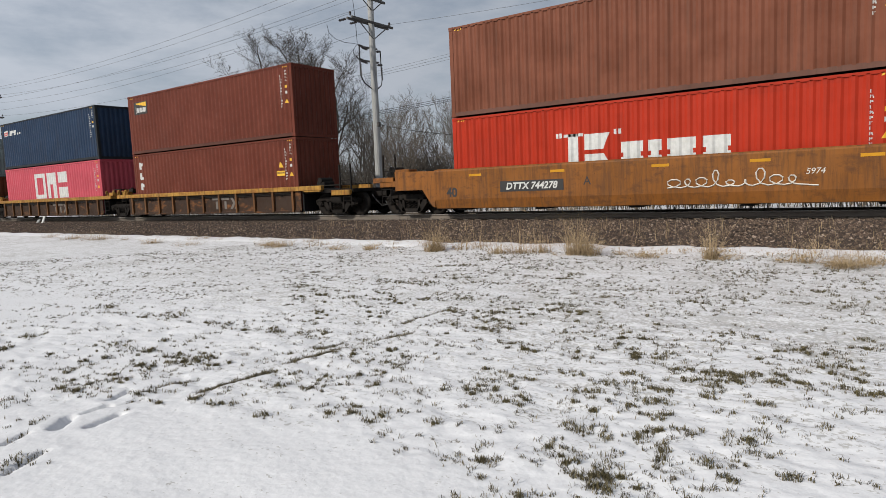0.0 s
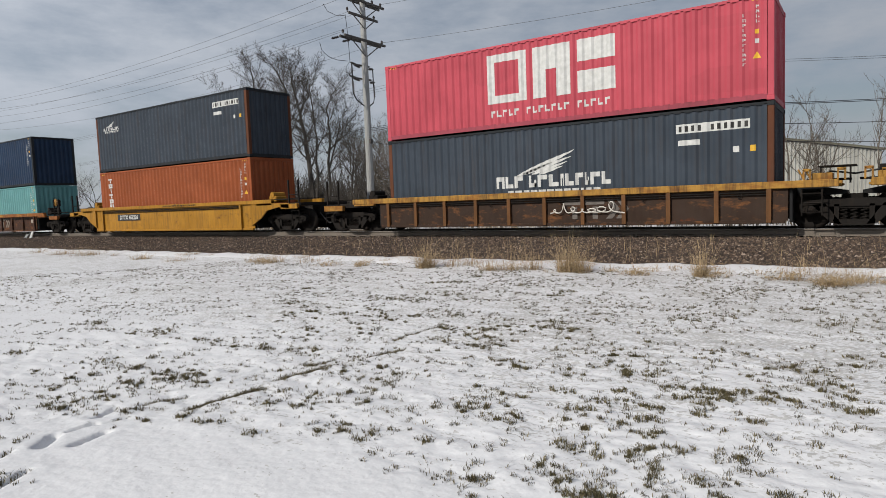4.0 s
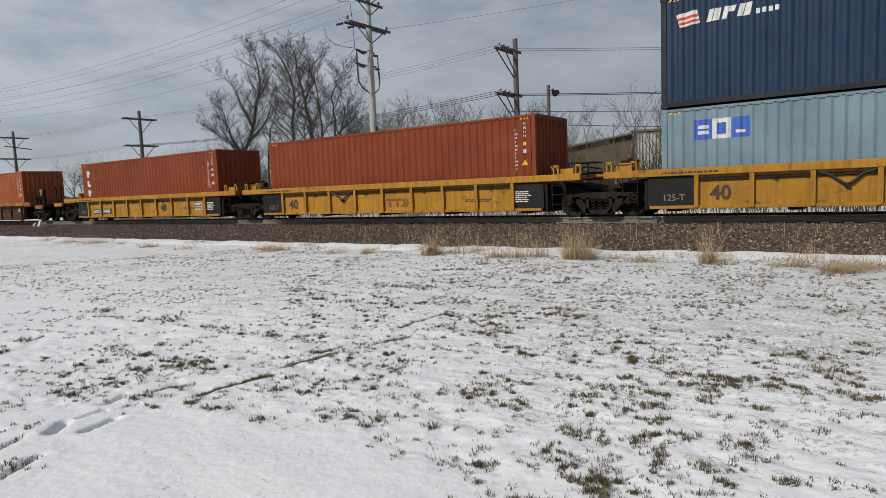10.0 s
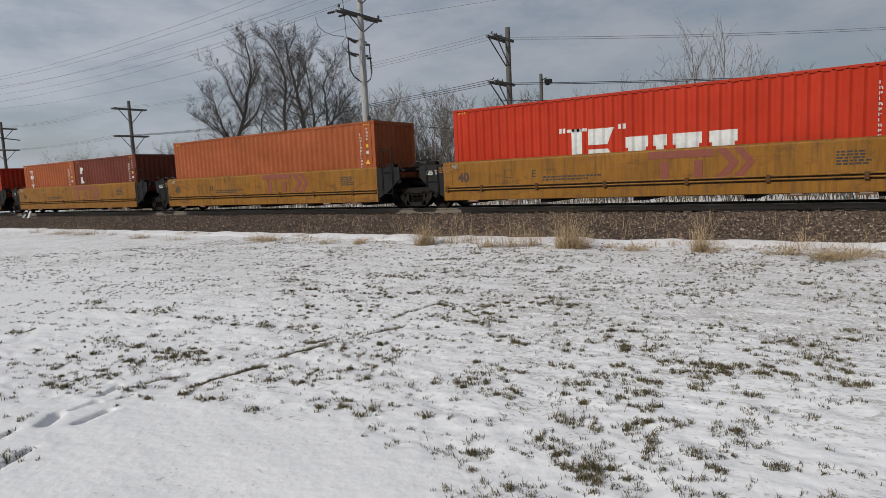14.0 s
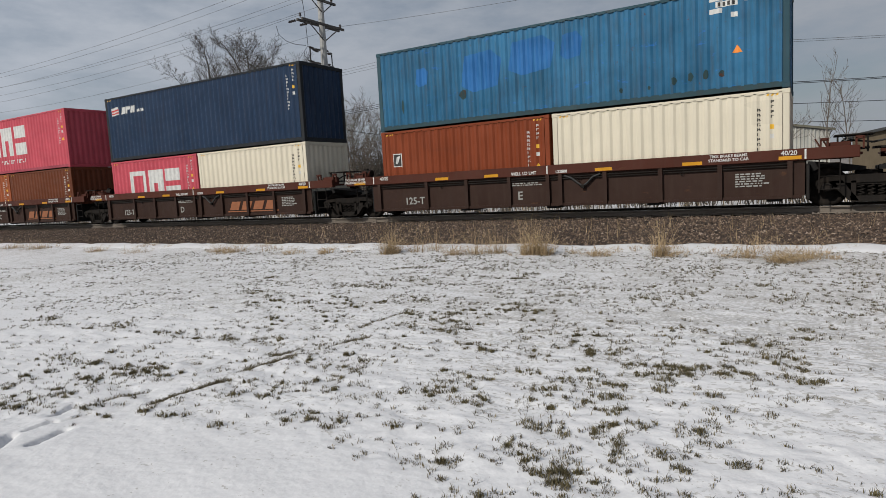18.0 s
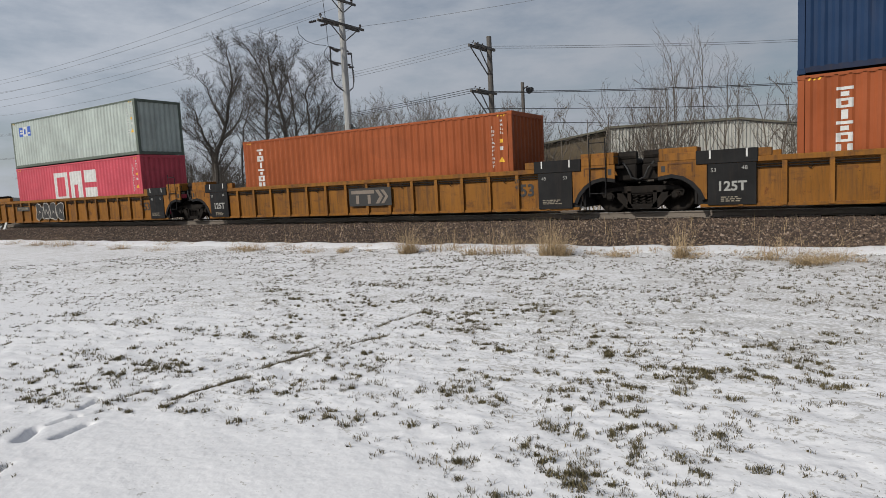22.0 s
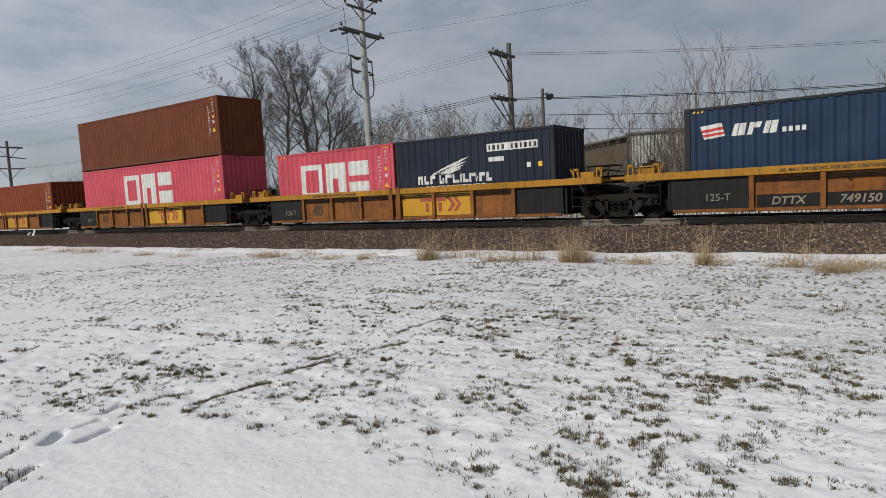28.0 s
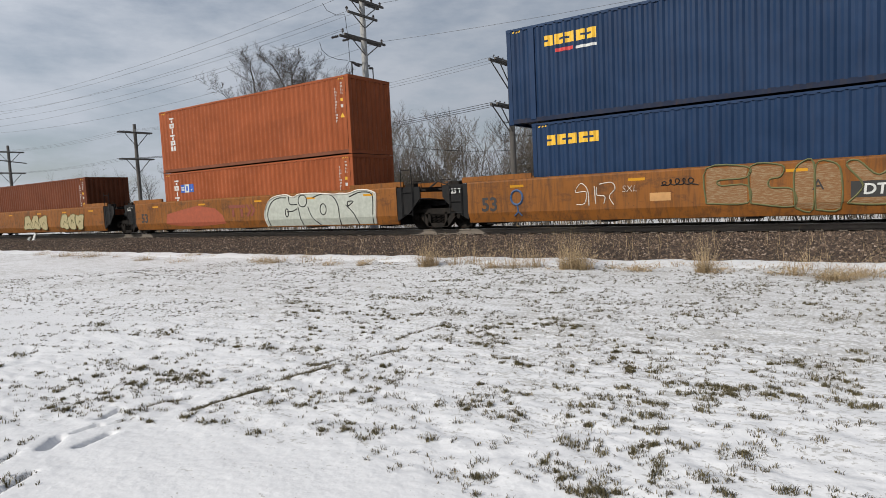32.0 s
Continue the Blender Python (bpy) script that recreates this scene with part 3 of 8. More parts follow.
def load(col, level, colour, logo, h, length=12.192, dx=0.0, code=True):
    x = COLUMN_X[col] + dx
    note, marks = {"": ("plain steel", []), "square": ("white block mark", square_logo(length, h)), "wing": ("white wing mark", wing_logo(length, h)), "wing_small": ("small white wing mark", wing_logo(length, h, True)), "wing20": ("white wing mark", wing_logo(length, h)),
             "flag": ("small flag mark", flag_logo(length, h)), "wingflag": ("white wing and flag", wing_logo(length, h, False, True) + flag_logo(length, h, 1.35) + [("small_line", [rect(length / 2 - 2.35 + i * 0.115, 0.52, length / 2 - 2.265 + i * 0.115, 0.62) for i in range(15) if i not in (3, 11)], WHITE, "row of small white bars")]), "tile": ("blue and white squares", tile_logo(length, h)), "bar": ("large white mark", [("company_mark", [[(-length / 2 + (3.83 if length > 7 else 1.65) + a * (0.89 if length > 7 else 0.6), (1.0 if length > 7 else 0.86) + b * (0.70 if length > 7 else 0.52)) for a, b in p] for p in tall_bar_mark()], WHITE, "large white serif shapes")]),
             "bar_low": ("large white mark", [("company_mark", [[(-length / 2 + 3.83 + a * 0.89, 0.92 + b * 0.70) for a, b in p] for p in tall_bar_mark()], WHITE, "large white serif shapes")]), "stack": ("white block lettering", stack_logo(length, h)), "three": ("white shapes", three_logo(length, h)),
             "yellow": ("yellow mark", yellow_logo(length, h, length > 13, 1.27 if length > 13 else 0.5)), "yellow_tile": ("yellow and blue marks", yellow_logo(length, h, True, 0.5) + tile_logo(length, h, 0, 1.2, 0.20, -length / 2 + 5.40)), "badge": ("small dark badge", badge(length, h)), "beacon": ("small black sign", beacon_sign(length, h)),
             "stack_tile": ("white and blue marks", stack_logo(length, h) + tile_logo(length, h, 0, 0.9, 0.1, -length / 2 + 1.3)), "white_tag": ("white tag", [("company_mark", [rect(-length / 2 + 0.42, h - 1.2, -length / 2 + 0.78, h - 0.2)], WHITE, ""), ("mark_detail", [rect(-length / 2 + 0.5, h - 0.42 - i * 0.2, -length / 2 + 0.7, h - 0.29 - i * 0.2) for i in range(4)], BLACKMARK, "")])}[logo]
    marks = list(marks)
    if code and "wing" not in logo and colour != "sky":
        marks += code_marks(length, h, 11, colour not in ("navy", "grey", "cream"), BLACKMARK if colour == "cream" else None)
    size = "short" if length < 7 else ("extra-long" if length > 13 else "long")
    place = "stacked on top" if level else "in well car"
    zz = (BASE if not level else BASE + (STD if level == 1 else HC) + 0.02)
    dark = DARK if colour in ("navy", "night", "dusk", "slate") else SEAFRAME if colour == "sky" else (GREENFRAME if colour == "white" else None)
    return container(x, zz, length, h, COL[colour], marks, f"{size} {NAMES[colour]} container, {note}, {place}", dark)


def twenty(col, left, right, h=STD):
    load(col, 0, left[0], left[1], h, 6.058, dx=0.0)
    load(col, 0, right[0], right[1], h, 6.058, dx=6.134)


# level 0: in the well; level 1: on a standard container; level 2: on a tall one
load(0, 0, "red", "bar", HC); load(0, 2, "dull_brown", "", HC)
load(1, 0, "maroon", "three", HC); load(1, 2, "maroon", "beacon", HC)
load(2, 0, "pink", "square", HC); load(2, 2, "navy", "flag", HC)
load(3, 0, "rust_brown", "", STD); load(3, 1, "grey", "tile", STD)
load(4, 0, "orange_brown", "stack", HC); load(4, 2, "maroon", "tile", STD)
load(5, 0, "slate", "wing", HC); load(5, 2, "pink", "square", STD)
load(6, 0, "orange_brown", "stack", HC); load(6, 2, "slate", "wing_small", HC)
load(7, 0, "teal", "white_tag", STD); load(7, 1, "navy", "flag", HC)
load(8, 0, "brown", "badge", HC); load(8, 2, "dull_brown", "", HC)
load(9, 0, "pink", "square", STD); load(9, 1, "orange_brown", "stack", HC)
load(10, 0, "brown", "", HC); load(10, 2, "slate", "wingflag", STD)
load(11, 0, "pale_blue", "tile", STD); load(11, 1, "navy", "flag", HC)
load(12, 0, "brown", "", HC)
load(13, 0, "brown", "three", HC)
load(14, 0, "orange_brown", "stack", HC)
load(15, 0, "pink", "square", STD)
load(16, 0, "red", "bar_low", HC)
load(17, 0, "orange_brown", "", HC)
twenty(18, ("orange_brown", "stack"), ("maroon", "three"))
twenty(19, ("orange_brown", "stack"), ("red", "bar"))
twenty(20, ("brown", "badge"), ("orange_brown", "stack")); load(20, 1, "red", "bar", HC)
twenty(21, ("brown", "badge"), ("cream", "")); load(21, 1, "sky", "", STD)
twenty(22, ("pink", "square"), ("cream", "")); load(22, 1, "navy", "flag", HC)
twenty(23, ("orange_brown", ""), ("rust_brown", "")); load(23, 1, "pink", "square", HC)
twenty(24, ("brown", "badge"), ("slate", "wing20")); load(24, 1, "blue", "yellow_tile", STD)
load(25, 0, "orange_brown", "stack", HC); load(25, 2, "blue", "yellow", HC)
load(26, 0, "orange_brown", "stack", HC)
load(27, 0, "pink", "square", HC); load(27, 2, "white", "tile", STD)
load(28, 0, "slate", "wing", HC, dx=0.762); load(28, 2, "maroon", "tile", HC, 13.716)
load(29, 0, "brown", "", HC); load(29, 2, "dull_brown", "", STD)
load(30, 0, "blue", "flag", HC); load(30, 2, "blue", "yellow", STD)
twenty(31, ("navy", "flag"), ("dusk", "wing20"))
twenty(32, ("pink", "square"), ("night", "wing20"))
load(33, 0, "pink", "square", HC); load(33, 2, "rust_brown", "", STD)
load(34, 0, "brown", "", STD)
load(35, 0, "navy", "wing_small", HC)
load(36, 0, "blue", "yellow", HC, dx=0.762); load(36, 2, "blue", "yellow", HC, 13.716)
load(37, 0, "orange_brown", "stack_tile", STD); load(37, 1, "orange_brown", "stack", HC)
load(38, 0, "rust_brown", "", HC)
for c in CONTAINERS:
    if "extra-long" in c["label"]:
        text_piece("45", 0.52, WHITE, c, (6.40, -1.222, 1.98), bold=0.012, name="size_number")
        text_piece("45", 0.46, WHITE, c, (6.84, 0.0, 1.62), name="size_number", face="+x", bold=0.006)

low_maroon = CONTAINERS[2]
piece("caution_plate", box_data(4.85, -1.224, 1.38, 5.32, -1.214, 1.58), YELLOW, low_maroon, "yellow caution plate")
text_piece("CAUTION", 0.10, BLACKMARK, low_maroon, (5.085, -1.227, 1.47), bold=0.002)
piece("warning_triangle", on_wall([[(4.95, 1.72), (5.22, 1.72), (5.085, 1.96)]], 12.192), YELLOW, low_maroon, "yellow warning triangle")
scuffed = [c for c in CONTAINERS if "scuffed" in c["label"]][0]
FRESHBLUE = paint("fresh_blue_patch", (46, 114, 180), 0.5, 0.6, 0.0, fade=0.33, grime=(54, 110, 150))
MOSS = paint("rusty_moss_stain", (52, 78, 82), 0.9, 0.5, 0.5)
for x0, z0, x1, z1 in ((-2.9, 0.9, -1.5, 2.1), (-1.3, 1.2, 0.2, 2.25), (0.35, 1.45, 1.0, 2.2), (-4.6, 1.3, -4.1, 1.9)):
    w_, h_ = x1 - x0, z1 - z0
    piece("repainted_patch", on_wall([[(x0, z0 + 0.2 * h_), (x0 + 0.3 * w_, z0), (x1 - 0.1 * w_, z0 + 0.1 * h_), (x1, z1 - 0.25 * h_), (x1 - 0.25 * w_, z1), (x0 + 0.12 * w_, z1 - 0.06 * h_)]], 12.192), FRESHBLUE, scuffed, "patch of brighter blue paint")
for i, (x, z, w_, h_) in enumerate(((2.0, 0.32, 0.10, 0.16), (2.75, 0.32, 0.09, 0.12), (3.35, 0.36, 0.16, 0.24), (3.75, 0.40, 0.18, 0.26), (4.12, 0.40, 0.18, 0.28), (4.5, 0.42, 0.16, 0.20), (-3.0, 0.7, 0.3, 0.35), (-5.2, 0.5, 0.12, 0.5))):
    piece("stain", on_wall([[(x + 0.5 * w_ + 0.42 * w_ * math.cos(k * 0.785) * (1 + 0.25 * math.sin(k * 2.1 + i)), z + 0.5 * h_ + 0.45 * h_ * math.sin(k * 0.785)) for k in range(8)]], 12.192, 0.006), MOSS, scuffed, "dark mossy rust stain")
for x0, z0, x1, z1 in ((4.3, 2.30, 4.85, 2.44), (4.45, 2.14, 4.95, 2.28), (4.3, 2.0, 4.6, 2.12), (5.1, 2.2, 5.35, 2.36), (4.8, 1.86, 4.95, 1.98)):
    piece("number_plate", on_wall([rect(x0, z0, x1, z1)], 12.192), WHITE, scuffed, "torn white number sticker")
piece("plate_characters", on_wall([rect(4.50 + i * 0.11, 2.16, 4.56 + i * 0.11, 2.26) for i in range(4)], 12.192, 0.008), BLACKMARK, scuffed)["kind"] = "stuff"
piece("warning_triangle", on_wall([[(4.82, 0.98), (5.06, 0.98), (4.94, 1.18)]], 12.192), ORANGEMARK, scuffed, "orange warning triangle")
upper = [c for c in CONTAINERS if "bright red" in c["label"] and "stacked" in c["label"]][0]
piece("flag_patch", on_wall([[(-5.85, 1.78), (-5.35, 1.74), (-5.30, 2.06), (-5.80, 2.12)]], 12.192), WHITE, upper, "worn white flag patch")
piece("transit_plate", box_data(4.95, -1.224, 0.42, 5.42, -1.216, 0.68), plain("dark_teal_blue_plate", (38, 78, 104), 0.5), upper, "blue transit plate")
text_piece("TIR", 0.24, WHITE, upper, (5.185, -1.227, 0.46), bold=0.004)

# ---- well cars ----
BODY = dict(
    ochre=paint("car_ochre", (168, 112, 44), 0.55, 0.6, 0.38, worn=0.8),
    yellow=paint("car_yellow", (206, 148, 50), 0.5, 0.5, 0.2, worn=0.55),
    mustard=paint("car_mustard", (166, 114, 40), 0.5, 0.5, 0.12, worn=0.75),
    orange=paint("car_orange", (166, 105, 47), 0.5, 0.6, 0.35, worn=0.85),
    old_yellow=paint("car_old_yellow", (166, 104, 48), 0.6, 0.7, 0.50, worn=0.95),
    brown=paint("car_dark_brown", (72, 55, 45), 0.7, 0.5, 0.4, worn=0.8, patch=(128, 84, 50)),
    rust=paint("car_rusty_brown", (84, 58, 46), 0.7, 0.5, 0.5, worn=0.9, patch=(132, 84, 48)),
    rail_brown=paint("car_red_brown", (64, 43, 35), 0.6, 0.35, 0.12, worn=0.25),
    chord=paint("chord_yellow", (212, 160, 76), 0.55, 0.45, 0.35, worn=1.15, patch=(132, 84, 40)),
    rust_chord=paint("chord_rust_orange", (172, 106, 54), 0.6, 0.5, 0.4, worn=0.8, patch=(196, 146, 60)),
    brown_chord=paint("chord_brown", (92, 47, 34), 0.55, 0.3, 0.1, worn=0.2),
    rib_rust=paint("rib_rust_brown", (134, 92, 56), 0.7, 0.5, 0.5, worn=0.7),
    black=paint("car_black", (35, 35, 36), 0.6, 0.3, 0.1),
)
GRIMY = paint("grimy_steel", (35, 31, 28), 0.8, 0.4, 0.2)
CABLE = plain("rubber_hose", (24, 24, 24), 0.7)


def wheel_data():
    """A solid rail wheel, axis along y, the flange inwards (towards +y)."""
    ring = [(0.0, -0.03), (0.10, -0.05), (0.16, -0.01), (0.30, 0.01), (0.36, -0.035), (0.455, -0.04), (0.46, 0.055), (0.485, 0.075), (0.485, 0.09), (0.38, 0.09), (0.33, 0.04), (0.16, 0.05), (0.11, 0.09), (0.0, 0.09)]
    n, v, f = 28, [], []
    for r, y in ring:
        for k in range(n):
            a = 2 * math.pi * k / n
            v.append((r * math.cos(a), y, r * math.sin(a)))
    for i in range(len(ring) - 1):
        for k in range(n):
            f.append((i * n + k, i * n + (k + 1) % n, (i + 1) * n + (k + 1) % n, (i + 1) * n + k))
    return v, f


def frame_data():
    """Cast side frame of a truck: arch bar, two slanting legs, pedestals over the axle boxes."""
    y0, y1 = -0.11, 0.11
    top = [(-1.12, 0.50), (-1.12, 0.62), (-0.95, 0.70), (-0.45, 0.74), (0.45, 0.74), (0.95, 0.70), (1.12, 0.62), (1.12, 0.50), (0.98, 0.58), (0.80, 0.58), (0.62, 0.55), (-0.62, 0.55), (-0.80, 0.58), (-0.98, 0.58)]
    leg = [(0.58, 0.62), (0.86, 0.60), (0.46, 0.15), (0.24, 0.12)]
    post = [(0.30, 0.60), (0.40, 0.60), (0.40, 0.24), (0.30, 0.20)]
    ped = [(0.72, 0.60), (1.08, 0.58), (1.10, 0.44), (1.02, 0.44), (1.00, 0.53), (0.78, 0.53), (0.76, 0.44), (0.68, 0.46)]
    base = [(-0.40, 0.10), (0.40, 0.10), (0.42, 0.24), (-0.42, 0.24)]
    mir = lambda o: [(-x, z) for x, z in o][::-1]
    return join_data(*[slab_data(o, y0, y1) for o in (top, leg, mir(leg), post, mir(post), ped, mir(ped), base)])


def spring_data():
    items = []
    for x in (-0.2, 0.0, 0.2):
        pts = [(x + 0.07 * math.cos(a * 0.9), 0.07 * math.sin(a * 0.9), 0.22 + a * 0.0125) for a in range(0, 22)]
        items.append(tube_data(pts, 0.018, 5))
    items.append(box_data(-0.3, -0.07, 0.50, 0.3, 0.07, 0.60))
    return join_data(*items)


def bearing_data():
    v, f = tube_data([(0, -0.16, 0), (0, -0.12, 0), (0, -0.11, 0), (0, 0.1, 0)], [0.07, 0.085, 0.11, 0.11], 14)
    return v, f


def truck(x, parent):
    """A four-wheeled truck; its bolster carries the rest."""
    # the broad low boxes are added behind the springs to block light
    t = piece("truck", lambda: join_data(box_data(-0.18, -0.98, 0.46, 0.18, 0.98, 0.70, 0.03), box_data(-0.28, -0.28, 0.68, 0.28, 0.28, 0.84, 0.03), box_data(-0.42, -0.80, 0.22, 0.42, 0.80, 0.40, 0.02), box_data(-0.62, -0.5, 0.40, 0.62, 0.5, 0.62, 0.02)), GRIMY, parent, "grimy cast-steel truck", key="bolster", at=(x, 0, 0))
    for s in (-1, 1):
        piece("side_frame", frame_data, GRIMY, t, key="side_frame", at=(0, s * 1.0, 0))
        piece("spring_nest", spring_data, GRIMY, t, key="springs", at=(0, s * 1.0, 0))
    for e in (-1, 1):
        piece("axle", lambda: tube_data([(0, -0.72, 0), (0, 0.72, 0)], 0.08, 10), GRIMY, t, key="axle", at=(e * 0.89, 0, 0.46))
        for s in (-1, 1):
            w = piece("wheel", wheel_data, GRIMY, t, "solid steel rail wheel", key="wheel", at=(e * 0.89, s * 0.745, 0.46), smooth=True)
            if s > 0:
                w.rotation_euler = (0, 0, math.pi)
            piece("axle_box", bearing_data, GRIMY, t, key="bearing", at=(e * 0.89, s * 1.0, 0.46)).rotation_euler = (0, 0, 0 if s < 0 else math.pi)
    return t


def ladder(parent, x, y, z0, z1, mat, rungs=4, w=0.4):
    for d in (0, w):
        piece("ladder_rail", tube_data([(x + d, y, z0), (x + d, y, z1)], 0.016, 6), mat, parent)
    for i in range(rungs):
        z = z0 + 0.08 + i * (z1 - z0 - 0.2) / max(1, rungs - 1)
        piece("ladder_rung", lambda: tube_data([(0, 0, 0), (w, 0, 0)], 0.014, 6), mat, parent, key=("rung", w), at=(x, y, z))


def handhold(parent, x, y, z, mat, w=0.35, h=0.3):
    piece("handhold", lambda: tube_data([(-w / 2, 0, 0), (-w / 2, 0, h), (w / 2, 0, h), (w / 2, 0, 0)], 0.016, 6), mat, parent, key=("hold", w, h), at=(x, y, z))


def brake_wheel(parent, x, y, z, mat):
    """A dished hand wheel inside a thin spoked ring, facing the side of the car."""
    ring = lambda r, d: [(r * math.cos(a * math.pi / 12), d, r * math.sin(a * math.pi / 12)) for a in range(25)]
    spokes = [tube_data([(0.2 * math.cos(a), -0.02, 0.2 * math.sin(a)), (0.30 * math.cos(a), 0.0, 0.30 * math.sin(a))], 0.008, 4) for a in [k * math.pi / 6 for k in range(12)]]
    piece("brake_wheel", join_data(tube_data([(0, -0.05, 0), (0, -0.03, 0), (0, 0.04, 0)], [0.05, 0.13, 0.215], 20), tube_data(ring(0.21, 0.03), 0.016, 6, False)), mat, parent, "dished round hand brake wheel", at=(x, y, z))
    piece("wheel_ring", join_data(tube_data(ring(0.30, 0.0), 0.011, 6, False), *spokes), GRIMY, parent, "thin spoked ring", at=(x, y, z))
    piece("brake_housing", box_data(x - 0.15, y + 0.06, z - 0.2, x + 0.15, y + 0.24, z + 0.16, 0.03), GRIMY, parent)
    piece("brake_post", box_data(x - 0.05, y + 0.1, 0.95, x + 0.05, y + 0.2, z - 0.18), GRIMY, parent)


def coupler(parent, x, side):
    """Drawbar, knuckle and air hose beyond an end."""
    s = side
    piece("drawbar", box_data(min(x, x + s * 0.7), -0.1, 0.70, max(x, x + s * 0.7), 0.1, 0.90, 0.02), GRIMY, parent)
    piece("knuckle", join_data(box_data(x + s * 0.7 - 0.12, -0.17, 0.64, x + s * 0.7 + 0.16, 0.02, 0.96, 0.04), box_data(x + s * 0.7 - 0.12, 0.02, 0.68, x + s * 0.7 + 0.05, 0.2, 0.92, 0.04)), GRIMY, parent)
    piece("air_hose", tube_data([(x + s * 0.1, -0.4, 0.78), (x + s * 0.3, -0.38, 0.55), (x + s * 0.5, -0.3, 0.33), (x + s * 0.72, -0.2, 0.38), (x + s * 0.85, -0.15, 0.5)], 0.025, 7), CABLE, parent)


def dashes(parent, x, z, rows, width, y, mat, step=0.055):
    """Lines of small stencilling too small to read."""
    polys = []
    rnd = random.Random(int(x * 37 + z * 91) + rows)
    for r in range(rows):
        px = x
        while px < x + width * rnd.uniform(0.7, 1.0):
            w = rnd.uniform(0.03, 0.14)
            polys.append(box_data(px, y - 0.003, z - r * step, px + w, y, z - r * step + step * 0.55))
            px += w + 0.03
    piece("stencilling", join_data(*polys), mat, parent, "rows of small stencilled marks")["kind"] = "stuff"


def three_bar_mark(parent, x, z, k, y, mat, plate=None):
    """Two T-shaped bars and a crossing pair of arrows, as the owner's mark."""
    w = 1.75 * k
    if plate:
        piece("mark_panel", box_data(x - 0.12 * k, y - 0.001, z - 0.08 * k, x + w + 0.12 * k, y + 0.004, z + 0.58 * k), plate, parent)
        y -= 0.004
    items = [slab_data(o, y - 0.004, y) for o in (
        rect(x, z + 0.37 * k, x + 1.10 * k, z + 0.5 * k), rect(x + 0.22 * k, z, x + 0.36 * k, z + 0.32 * k), rect(x + 0.78 * k, z, x + 0.92 * k, z + 0.32 * k),
        [(x + 1.14 * k, z), (x + 1.30 * k, z), (x + 1.50 * k, z + 0.25 * k), (x + 1.34 * k, z + 0.25 * k)], [(x + 1.34 * k, z + 0.25 * k), (x + 1.50 * k, z + 0.25 * k), (x + 1.30 * k, z + 0.5 * k), (x + 1.14 * k, z + 0.5 * k)],
        [(x + 1.40 * k, z), (x + 1.54 * k, z), (x + 1.74 * k, z + 0.25 * k), (x + 1.60 * k, z + 0.25 * k)], [(x + 1.60 * k, z + 0.25 * k), (x + 1.74 * k, z + 0.25 * k), (x + 1.54 * k, z + 0.5 * k), (x + 1.40 * k, z + 0.5 * k)])]
    piece("owner_mark", join_data(*items), mat, parent, "bold bar-shaped owner's mark")["kind"] = "stuff"


def scrawl(parent, x, z, w, h, y, mat, seed, n=9, thick=0.018):
    """A looping sprayed line."""
    rnd = random.Random(seed)
    size = [rnd.choice((0.35, 0.5, 0.55, 0.95)) for _ in range(n + 1)]
    turn = [rnd.uniform(0.15, 0.75) for _ in range(n + 1)]
    pts = []
    for i in range(n * 9 + 1):
        k, ph = divmod(i, 9)
        a = 2 * math.pi * ph / 9
        pts.append((x + w * (i / (n * 9)) + turn[k] * w / n * math.sin(a), y, z + h * (0.12 + size[k] * 0.5 * (1 - math.cos(a)) * 0.9)))
    pts.append((x + w * 1.12, y, z + h * 0.05))
    piece("sprayed_line", tube_data(pts, thick, 4), mat, parent, "loose sprayed line")


def blob_letters(parent, x, z, w, h, y, fill, edge, n, seed):
    """A row of swollen sprayed shapes with dark outlines."""
    rnd = random.Random(seed)
    for i in range(n):
        cx, rw = x + w * (i + 0.5) / n, w / n * 0.56
        out = []
        for k in range(14):
            a = 2 * math.pi * k / 14
            r = 1 + 0.22 * math.sin(3 * a + seed + i) + rnd.uniform(-0.08, 0.08)
            out.append((cx + rw * r * math.copysign(abs(math.cos(a)) ** 0.7, math.cos(a)), z + h * 0.5 + h * 0.48 * min(1.04, r) * math.copysign(abs(math.sin(a)) ** 0.7, math.sin(a))))
        lift = 0.003 * (i % 3 + 1)
        piece("sprayed_shape", slab_data(out, y - 0.002 - lift, y), fill, parent, "sprayed bubble shape")
        piece("sprayed_outline", tube_data([(a, y - 0.004 - lift, b) for a, b in out + out[:1]], 0.016, 4, False), edge, parent)
        piece("sprayed_line", tube_data([(cx - rw * 0.3, y - 0.006 - lift, z + h * 0.35), (cx, y - 0.006 - lift, z + h * (0.55 + 0.1 * (i % 2))), (cx + rw * 0.35, y - 0.006 - lift, z + h * 0.4)], 0.014, 4), edge, parent)


SIDE = -1.52


def floor_and_ends(c, half, dark, joint):
    """Bearers under the load, end walls, necks out to the trucks."""
    for i in range(5):
        x = -half + 0.6 + i * (2 * half - 1.2) / 4
        piece("floor_bearer", lambda: box_data(-0.16, -1.36, 0.17, 0.16, 1.36, 0.297), dark, c, key="bearer", at=(x, 0, 0))
    for s in (-1, 1):
        piece("end_wall", lambda: box_data(-0.04, -1.36, 0.2, 0.04, 1.36, 1.05, 0.015), dark, c, key="bulkhead", at=(s * (half + 0.12), 0, 0))
        x0, x1 = half + 0.1, joint - 0.16
        o = [(x0, 0.30), (x0, 1.12), (x1 - 0.5, 1.02), (x1, 0.92), (x1, 0.84), (x0 + 0.5, 0.80)]
        o = o if s > 0 else [(-x, z) for x, z in o][::-1]
        piece("neck", slab_data(o, -0.42, 0.42), dark, c)


